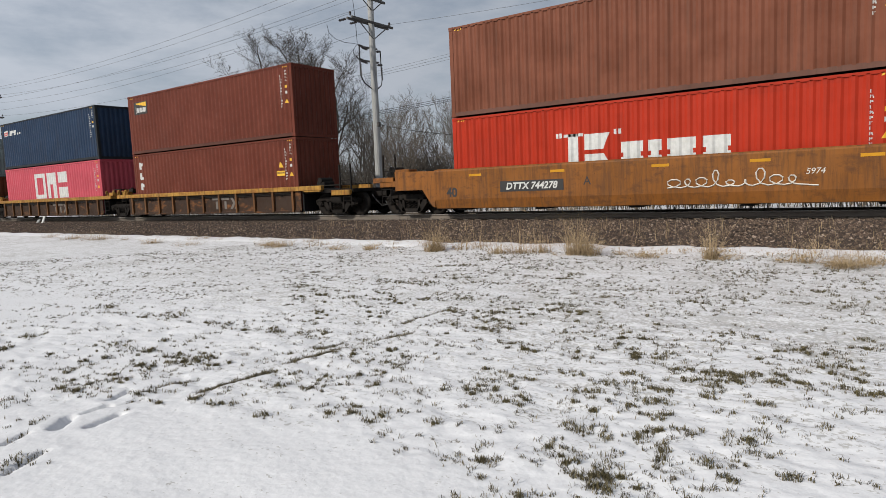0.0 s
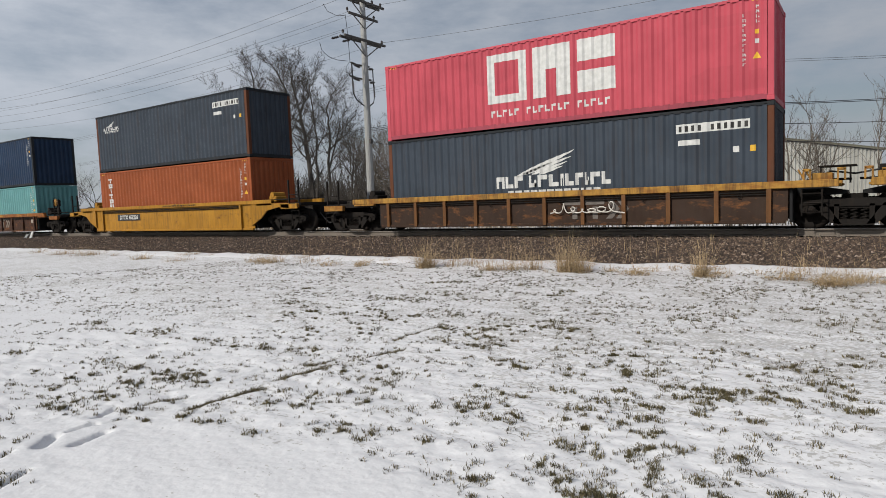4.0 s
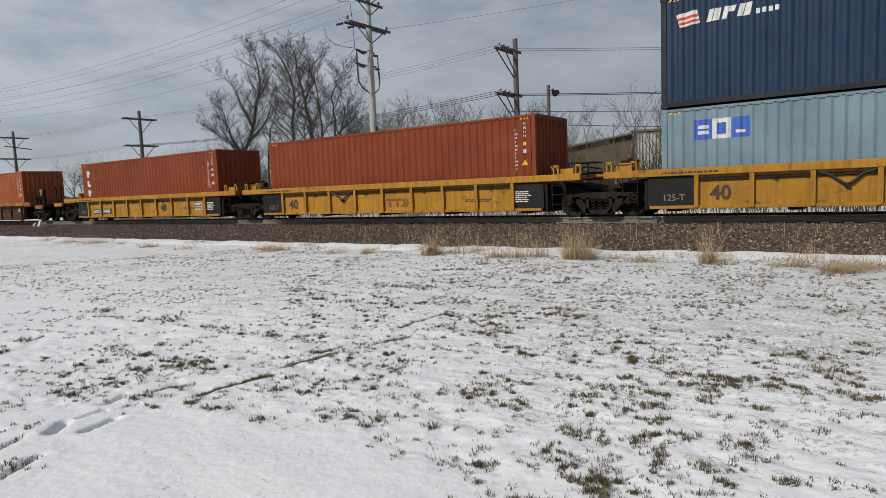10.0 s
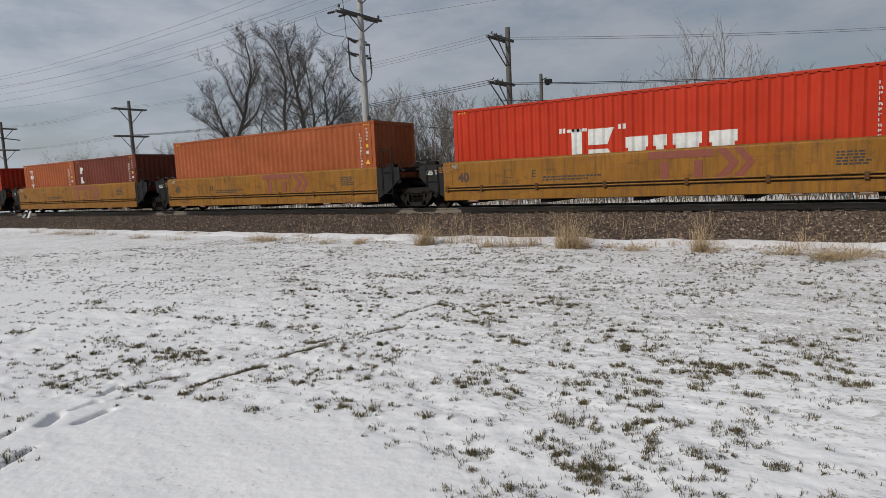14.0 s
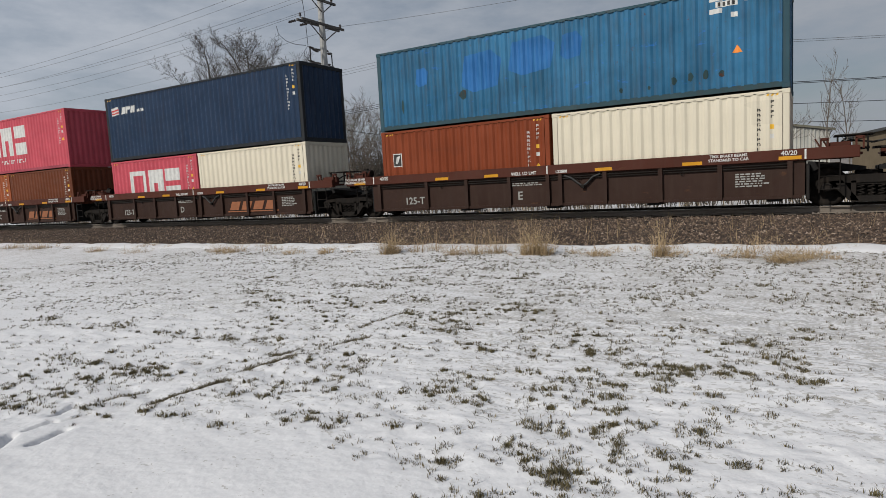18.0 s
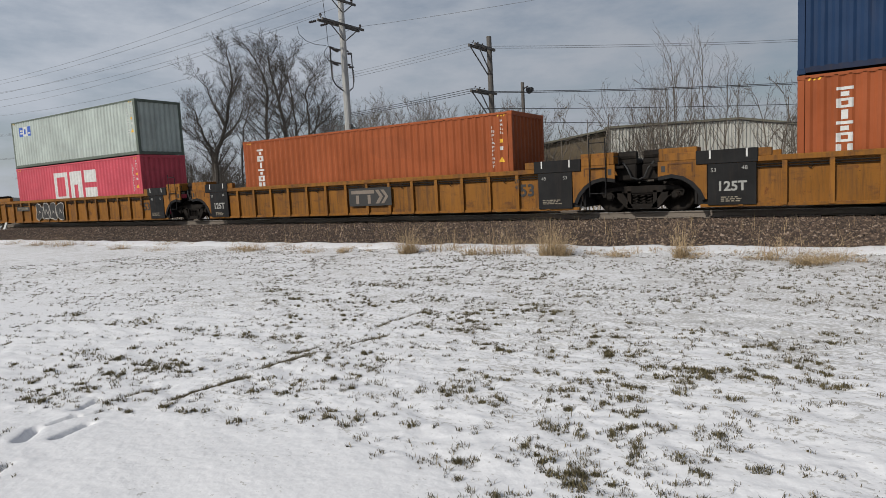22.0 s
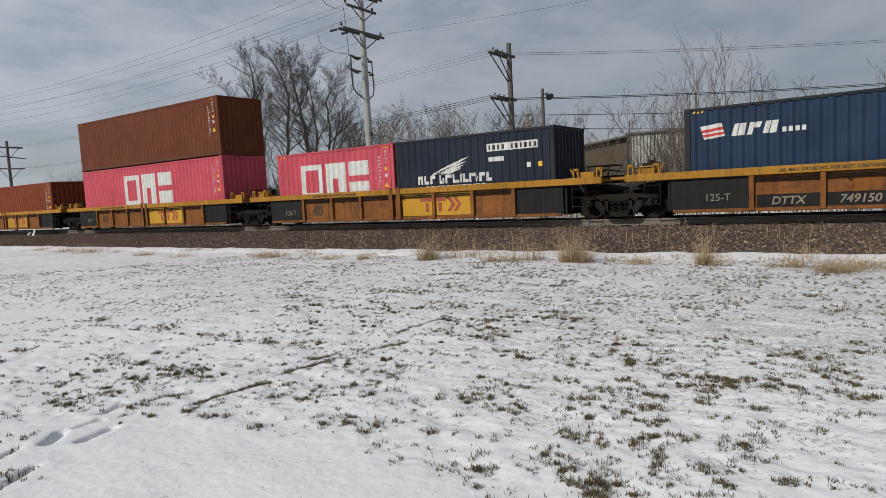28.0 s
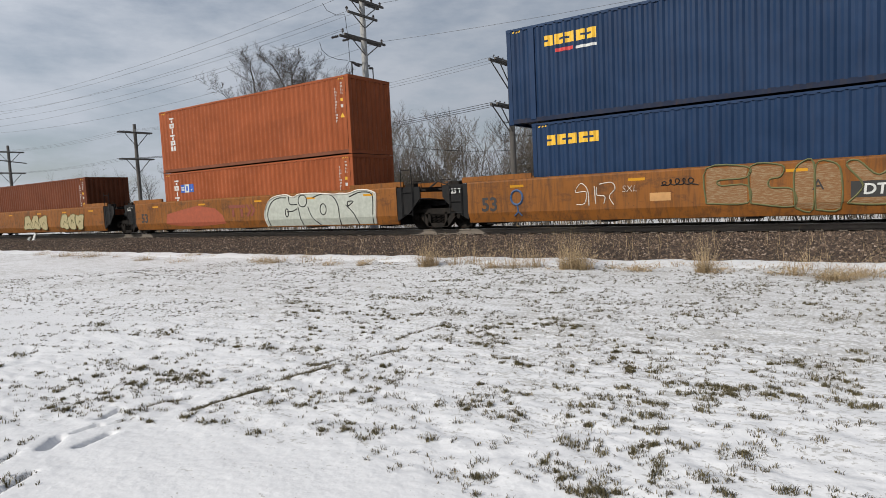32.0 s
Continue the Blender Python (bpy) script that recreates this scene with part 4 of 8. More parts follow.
def ribbed(body, chord, dims, left="joint", right="joint", joint=7.92, ribs=None, black_ends=True, ends=None, label="", spread=7.62):
    """A well unit with outside ribs under a top chord."""
    top, under, low = dims
    c = new("well_car")
    B, C, K = BODY[body], BODY[chord], BODY["black"]
    E = BODY[ends] if ends else K
    ribs = ribs or [-5.13 + i * 1.314 for i in range(9)]
    long = ribs[-1] > 7.0
    p0, p1 = ribs[0], ribs[-1]
    half = 8.25 if long else 6.35
    floor_and_ends(c, half, K, joint)
    for s in (-1, 1):
        y0, y1 = sorted((s * 1.40, s * 1.425))
        piece("side_panel", box_data(p0, y0, low + 0.02, p1, y1, under + 0.01), B, c)
        yc0, yc1 = sorted((s * 1.34, s * 1.52))
        a = spread if left == "joint" else spread + 0.2
        b = spread if right == "joint" else spread + 0.2
        piece("top_chord", box_data(-a, yc0, under, b, yc1, top, 0.014), C, c, "top chord of the side, worn paint")
        piece("bottom_chord", box_data(-half, min(s * 1.36, s * 1.475), low - 0.05, half, max(s * 1.36, s * 1.475), low + 0.035, 0.008), B, c)
        for e, q in ((-1, p0), (1, p1)):
            x0, x1 = sorted((q, e * (half + 0.06)))
            black = black_ends and not ((e > 0 and body == "yellow" and right == "end") or (body == "ochre" and (right if e > 0 else left) == "end"))
            piece("end_panel", box_data(x0, y0, low + 0.02, x1, y1, under + 0.01), E if black else B, c, "dark end panel" if black else "")
    for x in ribs:
        piece("rib", lambda: join_data(box_data(-0.055, -1.505, low - 0.02, -0.04, -1.42, under), box_data(-0.055, -1.515, low - 0.02, 0.055, -1.50, under), box_data(0.04, -1.505, low - 0.02, 0.055, -1.42, under)), BODY["rib_rust"] if body == "brown" else B, c, key=("rib", low, under), at=(x, 0, 0))
    for z in (under - 0.07, under - 0.13):
        piece("brake_pipe", tube_data([(p0, -1.47, z), (p1, -1.47, z)], 0.017, 6), GRIMY, c)
    for x in ribs[1:-1:2]:
        piece("pipe_hook", lambda: tube_data([(0, 0, 0.05), (0.05, -0.02, -0.02), (0.0, -0.03, -0.09), (-0.06, -0.02, -0.05)], 0.016, 5), GRIMY, c, key="hook", at=(x + 0.55, -1.45, under - 0.12))
    if body in ("rail_brown", "yellow") and len(ribs) > 4 and left == right == "joint":
        k_ = 2 if body == "yellow" else len(ribs) // 2
        x0, x1 = ribs[k_] + 0.12, ribs[k_ + 1] - 0.12
        piece("hanging_hose", tube_data([(x0, -1.47, under - 0.05), (x0 + 0.2 * (x1 - x0), -1.49, under - 0.12), (x0 + 0.42 * (x1 - x0), -1.5, under - 0.30), (x0 + 0.52 * (x1 - x0), -1.5, under - 0.36), (x0 + 0.62 * (x1 - x0), -1.5, under - 0.30), (x0 + 0.8 * (x1 - x0), -1.49, under - 0.12), (x1, -1.47, under - 0.05)], 0.032, 7), CABLE, c, "black air hose hanging in a loop")
        piece("hose_clamp", box_data(x0 + 0.47 * (x1 - x0), -1.545, under - 0.42, x0 + 0.57 * (x1 - x0), -1.46, under - 0.32, 0.01), GRIMY, c)
    tagged(c, label, "well car", "well cars of the train")
    return c


def end_gear(c, side, top, joint, kind, colour, tall=False, wheel=False, half=6.35, posts=True):
    """Platforms, brackets and steps past the end of the load; at a coupled end also the draw gear."""
    s, C = side, BODY[colour]
    x0 = half + 0.2
    if kind == "joint":
        a, b = sorted((s * x0, s * (joint - 0.28)))
        piece("end_platform", box_data(a, -1.34, top - 0.16, b, -0.55, top - 0.10, 0.01), C, c)
        piece("end_platform", box_data(a, 0.55, top - 0.16, b, 1.34, top - 0.10, 0.01), C, c)
        for i, dx in enumerate((0.25, 0.95)):
            piece("bracket", lambda: join_data(box_data(-0.09, -0.02, 0, -0.05, 0.02, 0.26), box_data(0.05, -0.02, 0, 0.09, 0.02, 0.26), box_data(-0.09, -0.02, 0.22, 0.09, 0.02, 0.29, 0.01)), C, c, "upright lifting lug", key="lug", at=(s * (x0 + dx), -1.36, top - 0.02))
        piece("tool_box", box_data(min(s * (x0 + 0.34), s * (x0 + 0.78)), -1.30, top - 0.10, max(s * (x0 + 0.34), s * (x0 + 0.78)), -0.9, top + 0.16, 0.02), C, c)
        for d in (0.0, 0.14):
            piece("strut", tube_data([(s * (x0 + 0.06 + d), -1.3, top + 0.26), (s * (x0 + 0.20 + d), -1.3, top)], 0.022, 6), C, c)
        if s > 0:
            piece("raised_walkway", box_data(x0 + 0.45, -1.1, top + 0.30, x0 + 1.25, -0.15, top + 0.335, 0.01), GRIMY, c, "raised dark walkway plate")
            for q in (0.5, 1.1):
                piece("walkway_leg", box_data(x0 + q, -1.06, top - 0.1, x0 + q + 0.04, -1.02, top + 0.30), GRIMY, c)
        else:
            piece("brake_valve", join_data(tube_data([(-x0 - 0.3, -0.85, top + 0.2), (-x0 - 0.75, -0.85, top + 0.2)], 0.12, 10), tube_data([(-x0 - 0.52, -0.85, top + 0.2), (-x0 - 0.52, -0.85, top + 0.38)], [0.1, 0.07], 8)), GRIMY, c, "dark brake cylinder")
            piece("bracket_frame", tube_data([(-x0 - 0.15, -1.32, top), (-x0 - 0.15, -1.32, top + 0.2), (-x0 - 0.7, -1.32, top + 0.2), (-x0 - 0.7, -1.32, top)], 0.022, 6), C, c)
        piece("walkway", box_data(min(s * (x0 + 0.2), s * (joint - 0.1)), -0.5, top - 0.02, max(s * (x0 + 0.2), s * (joint - 0.1)), 0.5, top + 0.03), GRIMY, c)
        piece("hose", tube_data([(s * (joint - 0.9), -0.6, top + 0.05), (s * (joint - 0.5), -0.62, top + 0.2), (s * joint, -0.6, top + 0.12)], 0.025, 6), CABLE, c)
        ladder(c, s * (x0 + 0.35) - 0.2, -1.44, 0.35, top - 0.2, GRIMY, 3, 0.42)
    else:
        e = joint + 1.12
        a, b = sorted((s * x0, s * e))
        piece("end_platform", box_data(a, -1.34, top - 0.30, b, 1.34, top - 0.16, 0.015), GRIMY, c)
        a2, b2 = sorted((s * (x0 + 0.1), s * (x0 + 1.05)))
        piece("end_sill", box_data(a2, -1.50, top - 0.24, b2, -1.36, top - 0.06, 0.012), C, c)
        a2, b2 = sorted((s * (e - 1.0), s * (e - 0.05)))
        piece("end_sill", box_data(a2, -1.50, top - 0.40, b2, -1.36, top - 0.20, 0.012), C, c)
        piece("striker", box_data(min(s * (e - 0.5), s * e), -0.25, 0.62, max(s * (e - 0.5), s * e), 0.25, top - 0.3, 0.03), GRIMY, c)
        piece("walkway", join_data(*[box_data(min(s * (x0 + 0.15), s * (e - 0.2)), -1.2 + i * 0.2, top - 0.02, max(s * (x0 + 0.15), s * (e - 0.2)), -1.12 + i * 0.2, top + 0.02) for i in range(6)]), GRIMY, c, "dark grating walkway")
        piece("winch", join_data(box_data(s * (x0 + 0.55) - 0.22, -1.0, top - 0.1, s * (x0 + 0.55) + 0.22, -0.4, top + 0.15, 0.03), tube_data([(s * (x0 + 0.55), -1.02, top + 0.2), (s * (x0 + 0.55), -0.4, top + 0.2)], 0.12, 10)), C if tall and colour not in ("orange", "ochre") else GRIMY, c)
        if posts:
            for px in (e - 0.1, e - 0.66):
                piece("post", box_data(s * px - 0.03, -1.36, top - 0.3, s * px + 0.03, -1.30, top + 0.75, 0.008), GRIMY, c)
            piece("hand_rail", tube_data([(s * (e - 0.1), -1.33, top + 0.16), (s * (e - 0.66), -1.33, top + 0.16)], 0.016, 6), GRIMY, c)
        ladder(c, s * (e - 0.25) - 0.2, -1.40, 0.35, top - 0.35, GRIMY, 3)
        if wheel:
            brake_wheel(c, s * (e - (0.4 if colour == "mustard" else 1.0)), -1.1, top + (0.16 if tall else 0.58), paint("brake_red", (110, 52, 40), 0.6, 0.4, 0.4) if colour != "rust_chord" else BODY["chord"])
        elif colour == "brown_chord":
            brake_wheel(c, s * (e - 0.5), -1.1, top + 0.42, BODY["ochre"])
        coupler(c, s * e, s)
        truck(s * joint, c)
    return c


def place(c, col):
    load_len = 13.716 if col in (28, 36) else 12.192
    MOVING.append((c, COLUMN_X[col] + load_len / 2, TY, RAIL))


def smooth(body, dims, half, left, right, joint, label, pipes=False, tuck=0.0, raised=0.0):
    """A well unit with smooth plate sides."""
    top, low = dims
    c = new("well_car")
    B, K = BODY[body], BODY["black"]
    floor_and_ends(c, half, K, joint)
    for s in (-1, 1):
        prof = [(1.50, top), (1.52, top - 0.04), (1.52, low + 0.32), (1.52 - tuck, low + 0.02), (1.42 - tuck, low), (1.44 - tuck, low + 0.12), (1.47, low + 0.35), (1.47, top)]
        ends = []
        for e, kind in ((-1, left), (1, right)):
            ends.append(e * (half + (0.15 if kind == "joint" else 0.35)))
        v = [(x, s * y, z) for x in ends for y, z in prof]
        k = len(prof)
        f = [(i, (i + 1) % k, (i + 1) % k + k, i + k) for i in range(k)] + [tuple(range(k))[::-1], tuple(range(k, 2 * k))]
        if s < 0:
            f = [q[::-1] for q in f]
        piece("side_panel", (v, f), B, c, "smooth steel side, scuffed paint")
        for e, kind in ((-1, left), (1, right)):
            if kind == "joint":
                x0, x1 = half + 0.15, half + 1.15
                o = [(x0, low + 0.12), (x0, top - 0.02), (x1, top - 0.02), (x1, top - 0.42), (x0 + 0.55, low + 0.42)]
                piece("end_plate", slab_data(o if e > 0 else [(-x, z) for x, z in o][::-1], *sorted((s * 1.44, s * 1.50))), K, c, "black end plate")
            else:
                x0, x1 = half + 0.35, half + 2.05
                o = [(x0, low + 0.06), (x0, top), (x1, top + 0.04), (x1, top - 0.62), (x0 + 0.52, top - 0.62), (x0 + 0.12, low + 0.1)]
                piece("end_plate", slab_data(o if e > 0 else [(-x, z) for x, z in o][::-1], *sorted((s * 1.44, s * 1.52))), B, c)
                piece("end_box", box_data(min(e * (x1 - 0.62), e * x1), min(s * 1.02, s * 1.5), top - 0.50, max(e * (x1 - 0.62), e * x1), max(s * 1.02, s * 1.5), top + 0.12, 0.02), B, c)
        piece("top_edge", box_data(ends[0], min(s * 1.42, s * 1.50), top, ends[1], max(s * 1.42, s * 1.50), top + 0.03), B, c)
        if raised:
            for e in (-1, 1):
                a, b = sorted((e * (half - 2.1), e * (half + 0.4)))
                piece("raised_guide", box_data(a, min(s * 1.36, s * 1.44), top, b, max(s * 1.36, s * 1.44), top + raised, 0.01), B, c, "raised container guide")
    if pipes:
        for dz in (0.0, -0.085):
            path = [(-8.3, low + 0.63), (-6.85, low + 0.63), (-6.4, low + 0.45)] if left == "end" else [(-half - 0.1, low + 0.45)]
            path += [(6.4, low + 0.45), (6.85, low + 0.63), (8.3, low + 0.63)] if right == "end" else [(half + 0.1, low + 0.45)]
            piece("side_pipe", tube_data([(x, -1.55, z + dz) for x, z in path], 0.024, 8), B, c, "painted air pipe along the side")
            # a thin dark bar below each pipe draws its shadow line
            piece("pipe_channel", tube_data([(x, -1.528, z + dz - 0.04) for x, z in path], 0.016, 6), GRIMY, c, "dark thin bar drawn as the shade line under the pipe")
        for x in (-6.2, -4.9, -3.0, -0.9, 1.3, 3.2, 5.2):
            piece("pipe_clamp", lambda: box_data(-0.05, -1.585, -0.15, 0.05, -1.52, 0.035, 0.01), paint("clamp_brown", (96, 66, 40), 0.7, 0.5, 0.3), c, key="clamp", at=(x, 0, low + 0.45))
        for x in (-5.27, -3.87, half - 2.4, half - 1.0):
            r_ = piece("jacking_plate", box_data(x - 0.20, -1.50, low - 0.05, x + 0.20, -1.47, low + 0.06), paint("dull_brown_plate", (122, 80, 58), 0.6, 0.4, 0.2), c, "small brown plate on the lower edge")
            piece("plate_field", box_data(x - 0.13, -1.506, low - 0.02, x + 0.13, -1.50, low + 0.03), FAINTMARK, r_)
        piece("stencil_frame", join_data(box_data(-4.08, -1.526, 1.18, -3.82, -1.52, 1.195), box_data(-4.08, -1.526, 0.95, -3.82, -1.52, 0.965), box_data(-4.08, -1.526, 0.965, -4.065, -1.52, 1.18), box_data(-3.835, -1.526, 0.965, -3.82, -1.52, 1.18)), SOOTMARK, c, "thin stencilled frame")
        text_piece("NT", 0.17, GHOSTLY, c, (-5.87, SIDE - 0.006, 1.32), shear=-0.1, bold=0.003)
        dashes(c, -6.6, 1.34, 3, 0.62, SIDE - 0.003, plain("faint_brown_stencil", (132, 92, 44), 0.8), 0.07)
    else:
        for x in (-half * 0.8, -half * 0.35, half * 0.12, half * 0.5, half * 0.86):
            piece("reflector", lambda: box_data(-0.23, -1.526, 0, 0.23, -1.519, 0.075), paint("amber_reflector", (224, 160, 40), 0.4, 0.1, 0.0), c, key="amber", at=(x, 0, top - 0.24))
    tagged(c, label, "well car", "well cars of the train")
    return c


def bridge(c, s, half, joint, top, tall_ladder, steps=True):
    """What stands between the loads of two smooth units."""
    a, b = sorted((s * (half + 0.2), s * (joint - 0.3)))
    piece("end_platform", box_data(a, -1.42, top - 0.12, b, 1.42, top - 0.04, 0.01), GRIMY, c)
    piece("grating", join_data(*[box_data(a + 0.1 + i * 0.18, -1.3, top - 0.03, a + 0.19 + i * 0.18, 1.3, top + 0.02) for i in range(max(2, int((b - a - 0.2) / 0.18)))]), GRIMY, c)
    piece("bracket", box_data(s * (half + 0.7) - 0.2, -1.46, top - 0.04, s * (half + 0.7) + 0.2, -1.2, top + 0.16, 0.02), GRIMY, c)
    handhold(c, s * (half + 1.0), -1.46, top, GRIMY, 0.4, 0.22)
    piece("hose", tube_data([(s * (joint - 0.8), -0.5, top), (s * (joint - 0.4), -0.52, top + 0.22), (s * joint, -0.5, top + 0.1)], 0.03, 6), CABLE, c)
    if steps:
        ladder(c, s * (half + 0.62) - 0.22, -1.55, 0.5, top + (0.75 if tall_ladder else 0.0), BODY["black"], 3, 0.46)


def number_panel(c, text, x, z, size, panel=True, mat=None, shear=0.0, y=None):
    y = SIDE - 0.006 if y is None else y
    w = size * 0.62 * len(text)
    if panel:
        piece("number_panel", box_data(x - w / 2 - 0.08, y - 0.001, z - 0.10 * size - 0.04, x + w / 2 + 0.08, y + 0.005, z + size * 0.82 + 0.02), BLACKMARK, c, "black panel behind the number")
    text_piece(text, size, mat or WHITE, c, (x, y - 0.005, z), shear=shear, bold=0.008)


PANEL_Y = -1.428


def plain_car(col, style):
    """Builds one unit by its family."""
    fam, left, right = style
    if fam == "brown_pack":
        c = ribbed("brown", "chord", (1.20, 1.02, 0.22), left, right, 7.78, ribs=[-6.0 + i * 1.2 for i in range(11)], label="dark brown ribbed well car with a worn yellow top chord", black_ends=False, spread=7.45)
        for s, k in ((-1, left), (1, right)):
            end_gear(c, s, 1.20, 7.78 if k == "joint" else 8.05, k, "chord")
        three_bar_mark(c, 0.62, 0.36, 1.1, PANEL_Y - 0.004, plain("faint_lettering", (104, 96, 90), 0.8))
    elif fam == "rust_single":
        c = ribbed("rust", "rust_chord", (1.24, 1.04, 0.20), left, right, 8.0, ribs=[-6.15, -4.6, -3.1, -1.6, 0.0, 0.32, 1.75, 3.23, 4.72, 6.22], label="rusty brown ribbed well car with an orange top chord", black_ends=False, spread=7.3)
        for s in (-1, 1):
            end_gear(c, s, 1.22, 8.05, "end", "rust_chord", False, s > 0)
        piece("patch", box_data(5.72, PANEL_Y - 0.012, 0.66, 5.98, PANEL_Y - 0.004, 0.88), plain("primer_patch", (150, 140, 128), 0.8), c, "pale primer patch")
    elif fam == "yellow_pack":
        c = ribbed("yellow", "yellow", (1.31, 1.11, 0.29), left, right, 7.92, label="yellow ribbed well car with black end panels")
        for s, k in ((-1, left), (1, right)):
            end_gear(c, s, 1.31, 7.92 if k == "joint" else 8.05, k, "yellow", True, False)
    elif fam == "mixed_pack":
        c = ribbed("old_yellow", "yellow", (1.26, 1.06, 0.22), left, right, 7.95, ribs=[-5.87, -4.45, -2.92, -1.48, -0.03, 0.31, 1.78, 3.31, 4.8][(1 if left == "joint" else 0):], label="weathered ribbed well car with a yellow top chord and black ends")
        for s, k in ((-1, left), (1, right)):
            end_gear(c, s, 1.26, 7.95 if k == "joint" else 8.05, k, "yellow", True, False)
    elif fam == "brown_rail":
        c = ribbed("rail_brown", "brown_chord", (1.42, 1.14, 0.28), left, right, 7.84, ribs=[-6.1, -4.21, -2.74, -1.28, -0.05, 0.33, 1.62, 3.1, 4.55, 6.1], label="dark red-brown ribbed well car with white stencils", black_ends=False, spread=7.5)
        for s, k in ((-1, left), (1, right)):
            end_gear(c, s, 1.36, 7.84 if k == "joint" else 8.1, k, "brown_chord", False, k == "end" and s > 0)
        for x in (-6.9, -3.6, -1.85, 1.6, 3.9, 6.1):
            piece("reflector", lambda: box_data(-0.24, -1.526, 0, 0.24, -1.519, 0.085), paint("amber_reflector", (224, 160, 40), 0.4, 0.1, 0.0), c, key="amber2", at=(x, 0, 1.17))
    elif fam == "long_ribbed":
        ribs = [-7.3 + i * 14.6 / 15 for i in range(16)]
        c = ribbed("ochre", "ochre", (1.36, 1.22, 0.17), left, right, 9.83, ribs=ribs, label="long yellow ribbed well car with raised end guides", spread=8.3)
        for s, k in ((-1, left), (1, right)):
            a, b = sorted((s * 6.6, s * 9.15))
            piece("raised_guide", box_data(a, -1.50, 1.36, b, -1.34, 1.56, 0.012), BODY["ochre"], c, "raised container guide")
            piece("raised_guide", box_data(a, 1.34, 1.36, b, 1.50, 1.56, 0.012), BODY["ochre"], c)
            arch = [(9.30, 0.97), (8.95, 1.02), (8.65, 0.95), (8.42, 0.80), (8.23, 0.58), (8.12, 0.34)]
            rim = [(9.30, 0.87), (8.95, 0.92), (8.70, 0.86), (8.50, 0.73), (8.33, 0.54), (8.21, 0.30)]
            o = [(8.08, 0.34), (8.08, 1.36), (9.30, 1.36)] + arch
            ring = rim[::-1] + arch
            for side_ in (-1, 1):
                y0, y1 = sorted((side_ * 1.44, side_ * 1.50))
                piece("arch_plate", slab_data(o if s > 0 else [(-x, z) for x, z in o][::-1], y0, y1), BODY["ochre"], c, "yellow plate cut in an arch over the wheels")
                y0, y1 = sorted((side_ * 1.42, side_ * 1.515))
                piece("arch_rim", slab_data(ring if s > 0 else [(-x, z) for x, z in ring][::-1], y0, y1), BODY["black"], c, "black rim of the wheel arch")
            if k == "joint":
                a, b = sorted((s * 8.32, s * 9.28))
                piece("end_box", box_data(a, -1.48, 1.362, b, -0.9, 1.70, 0.02), BODY["ochre"], c)
                a, b = sorted((s * 8.42, s * 9.05))
                piece("inner_frame", join_data(box_data(a, -1.512, 1.27, b, -1.50, 1.30), box_data(a, -1.512, 1.06, a + 0.03, -1.50, 1.27), box_data(b - 0.03, -1.512, 1.06, b, -1.50, 1.27)), BODY["rib_rust"], c, "raised frame on the end plate")
                piece("slot", box_data(s * 9.16 - 0.05, -1.505, 1.08, s * 9.16 + 0.05, -1.50, 1.24), BLACKMARK, c, "dark slot")
                a, b = sorted((s * 6.9, s * 8.34))
                piece("chord_cap", box_data(a, -1.535, 1.225, b, -1.32, 1.575, 0.014), BODY["black"], c, "black-painted end of the top chord")
                for x in (7.15, 8.0):
                    piece("tick_mark", box_data(s * x - 0.02, -1.541, 1.36, s * x + 0.02, -1.535, 1.57), WHITE, c)
                a, b = sorted((s * 9.26, s * 9.80))
                piece("coupling_housing", join_data(box_data(a, -1.15, 0.90, b, 1.15, 1.34, 0.03), box_data(a, -1.05, 1.34, b, -0.30, 1.50, 0.03)), GRIMY, c, "dark housing over the shared truck")
                piece("air_tank", tube_data([(a + 0.02, -0.95, 1.58), (b - 0.02, -0.95, 1.58)], 0.13, 12), GRIMY, c)
                piece("hose", tube_data([(s * 9.45, -1.2, 1.40), (s * 9.60, -1.3, 1.22), (s * 9.70, -1.3, 0.98), (s * 9.86, -1.25, 0.92)], 0.028, 6), CABLE, c)
                bridge(c, s, 8.2, 9.83, 1.36, True, s > 0)
            else:
                end_gear(c, s, 1.40, 9.9, "end", "ochre", True, False, 8.3)
        text_piece("53", 0.50, BLACKMARK, c, (6.6 if right == "end" else 6.62, PANEL_Y - 0.01, 0.58), bold=0.012)
        for z, t in ((0.98, "20"), (0.80, "40")):
            text_piece(t, 0.17, BLACKMARK, c, (6.33, -1.52, z))
        if right == "end":
            piece("stencil_patch", box_data(7.55, PANEL_Y - 0.02, 0.42, 7.98, PANEL_Y - 0.01, 0.86), BODY["black"], c, "small dark stencil patch")
        else:
            piece("mark_panel", box_data(7.02, PANEL_Y - 0.09, 0.18, 8.06, PANEL_Y - 0.01, 1.222), BODY["black"], c, "black end panel")
            text_piece("48", 0.14, GHOSTLY, c, (7.2, PANEL_Y - 0.096, 1.02))
            text_piece("53", 0.14, GHOSTLY, c, (7.86, PANEL_Y - 0.096, 1.02))
            dashes(c, 7.15, 0.42, 3, 0.6, PANEL_Y - 0.094, FAINTMARK, 0.05)
        if left == "joint":
            piece("mark_panel", box_data(-8.06, PANEL_Y - 0.09, 0.18, -6.94, PANEL_Y - 0.01, 1.222), BODY["black"], c, "black end panel")
            text_piece("125T", 0.33, GHOSTLY, c, (-7.5, PANEL_Y - 0.096, 0.54), bold=0.010)
            text_piece("53", 0.14, GHOSTLY, c, (-7.92, PANEL_Y - 0.096, 1.02))
            text_piece("48", 0.14, GHOSTLY, c, (-7.2, PANEL_Y - 0.096, 1.05))
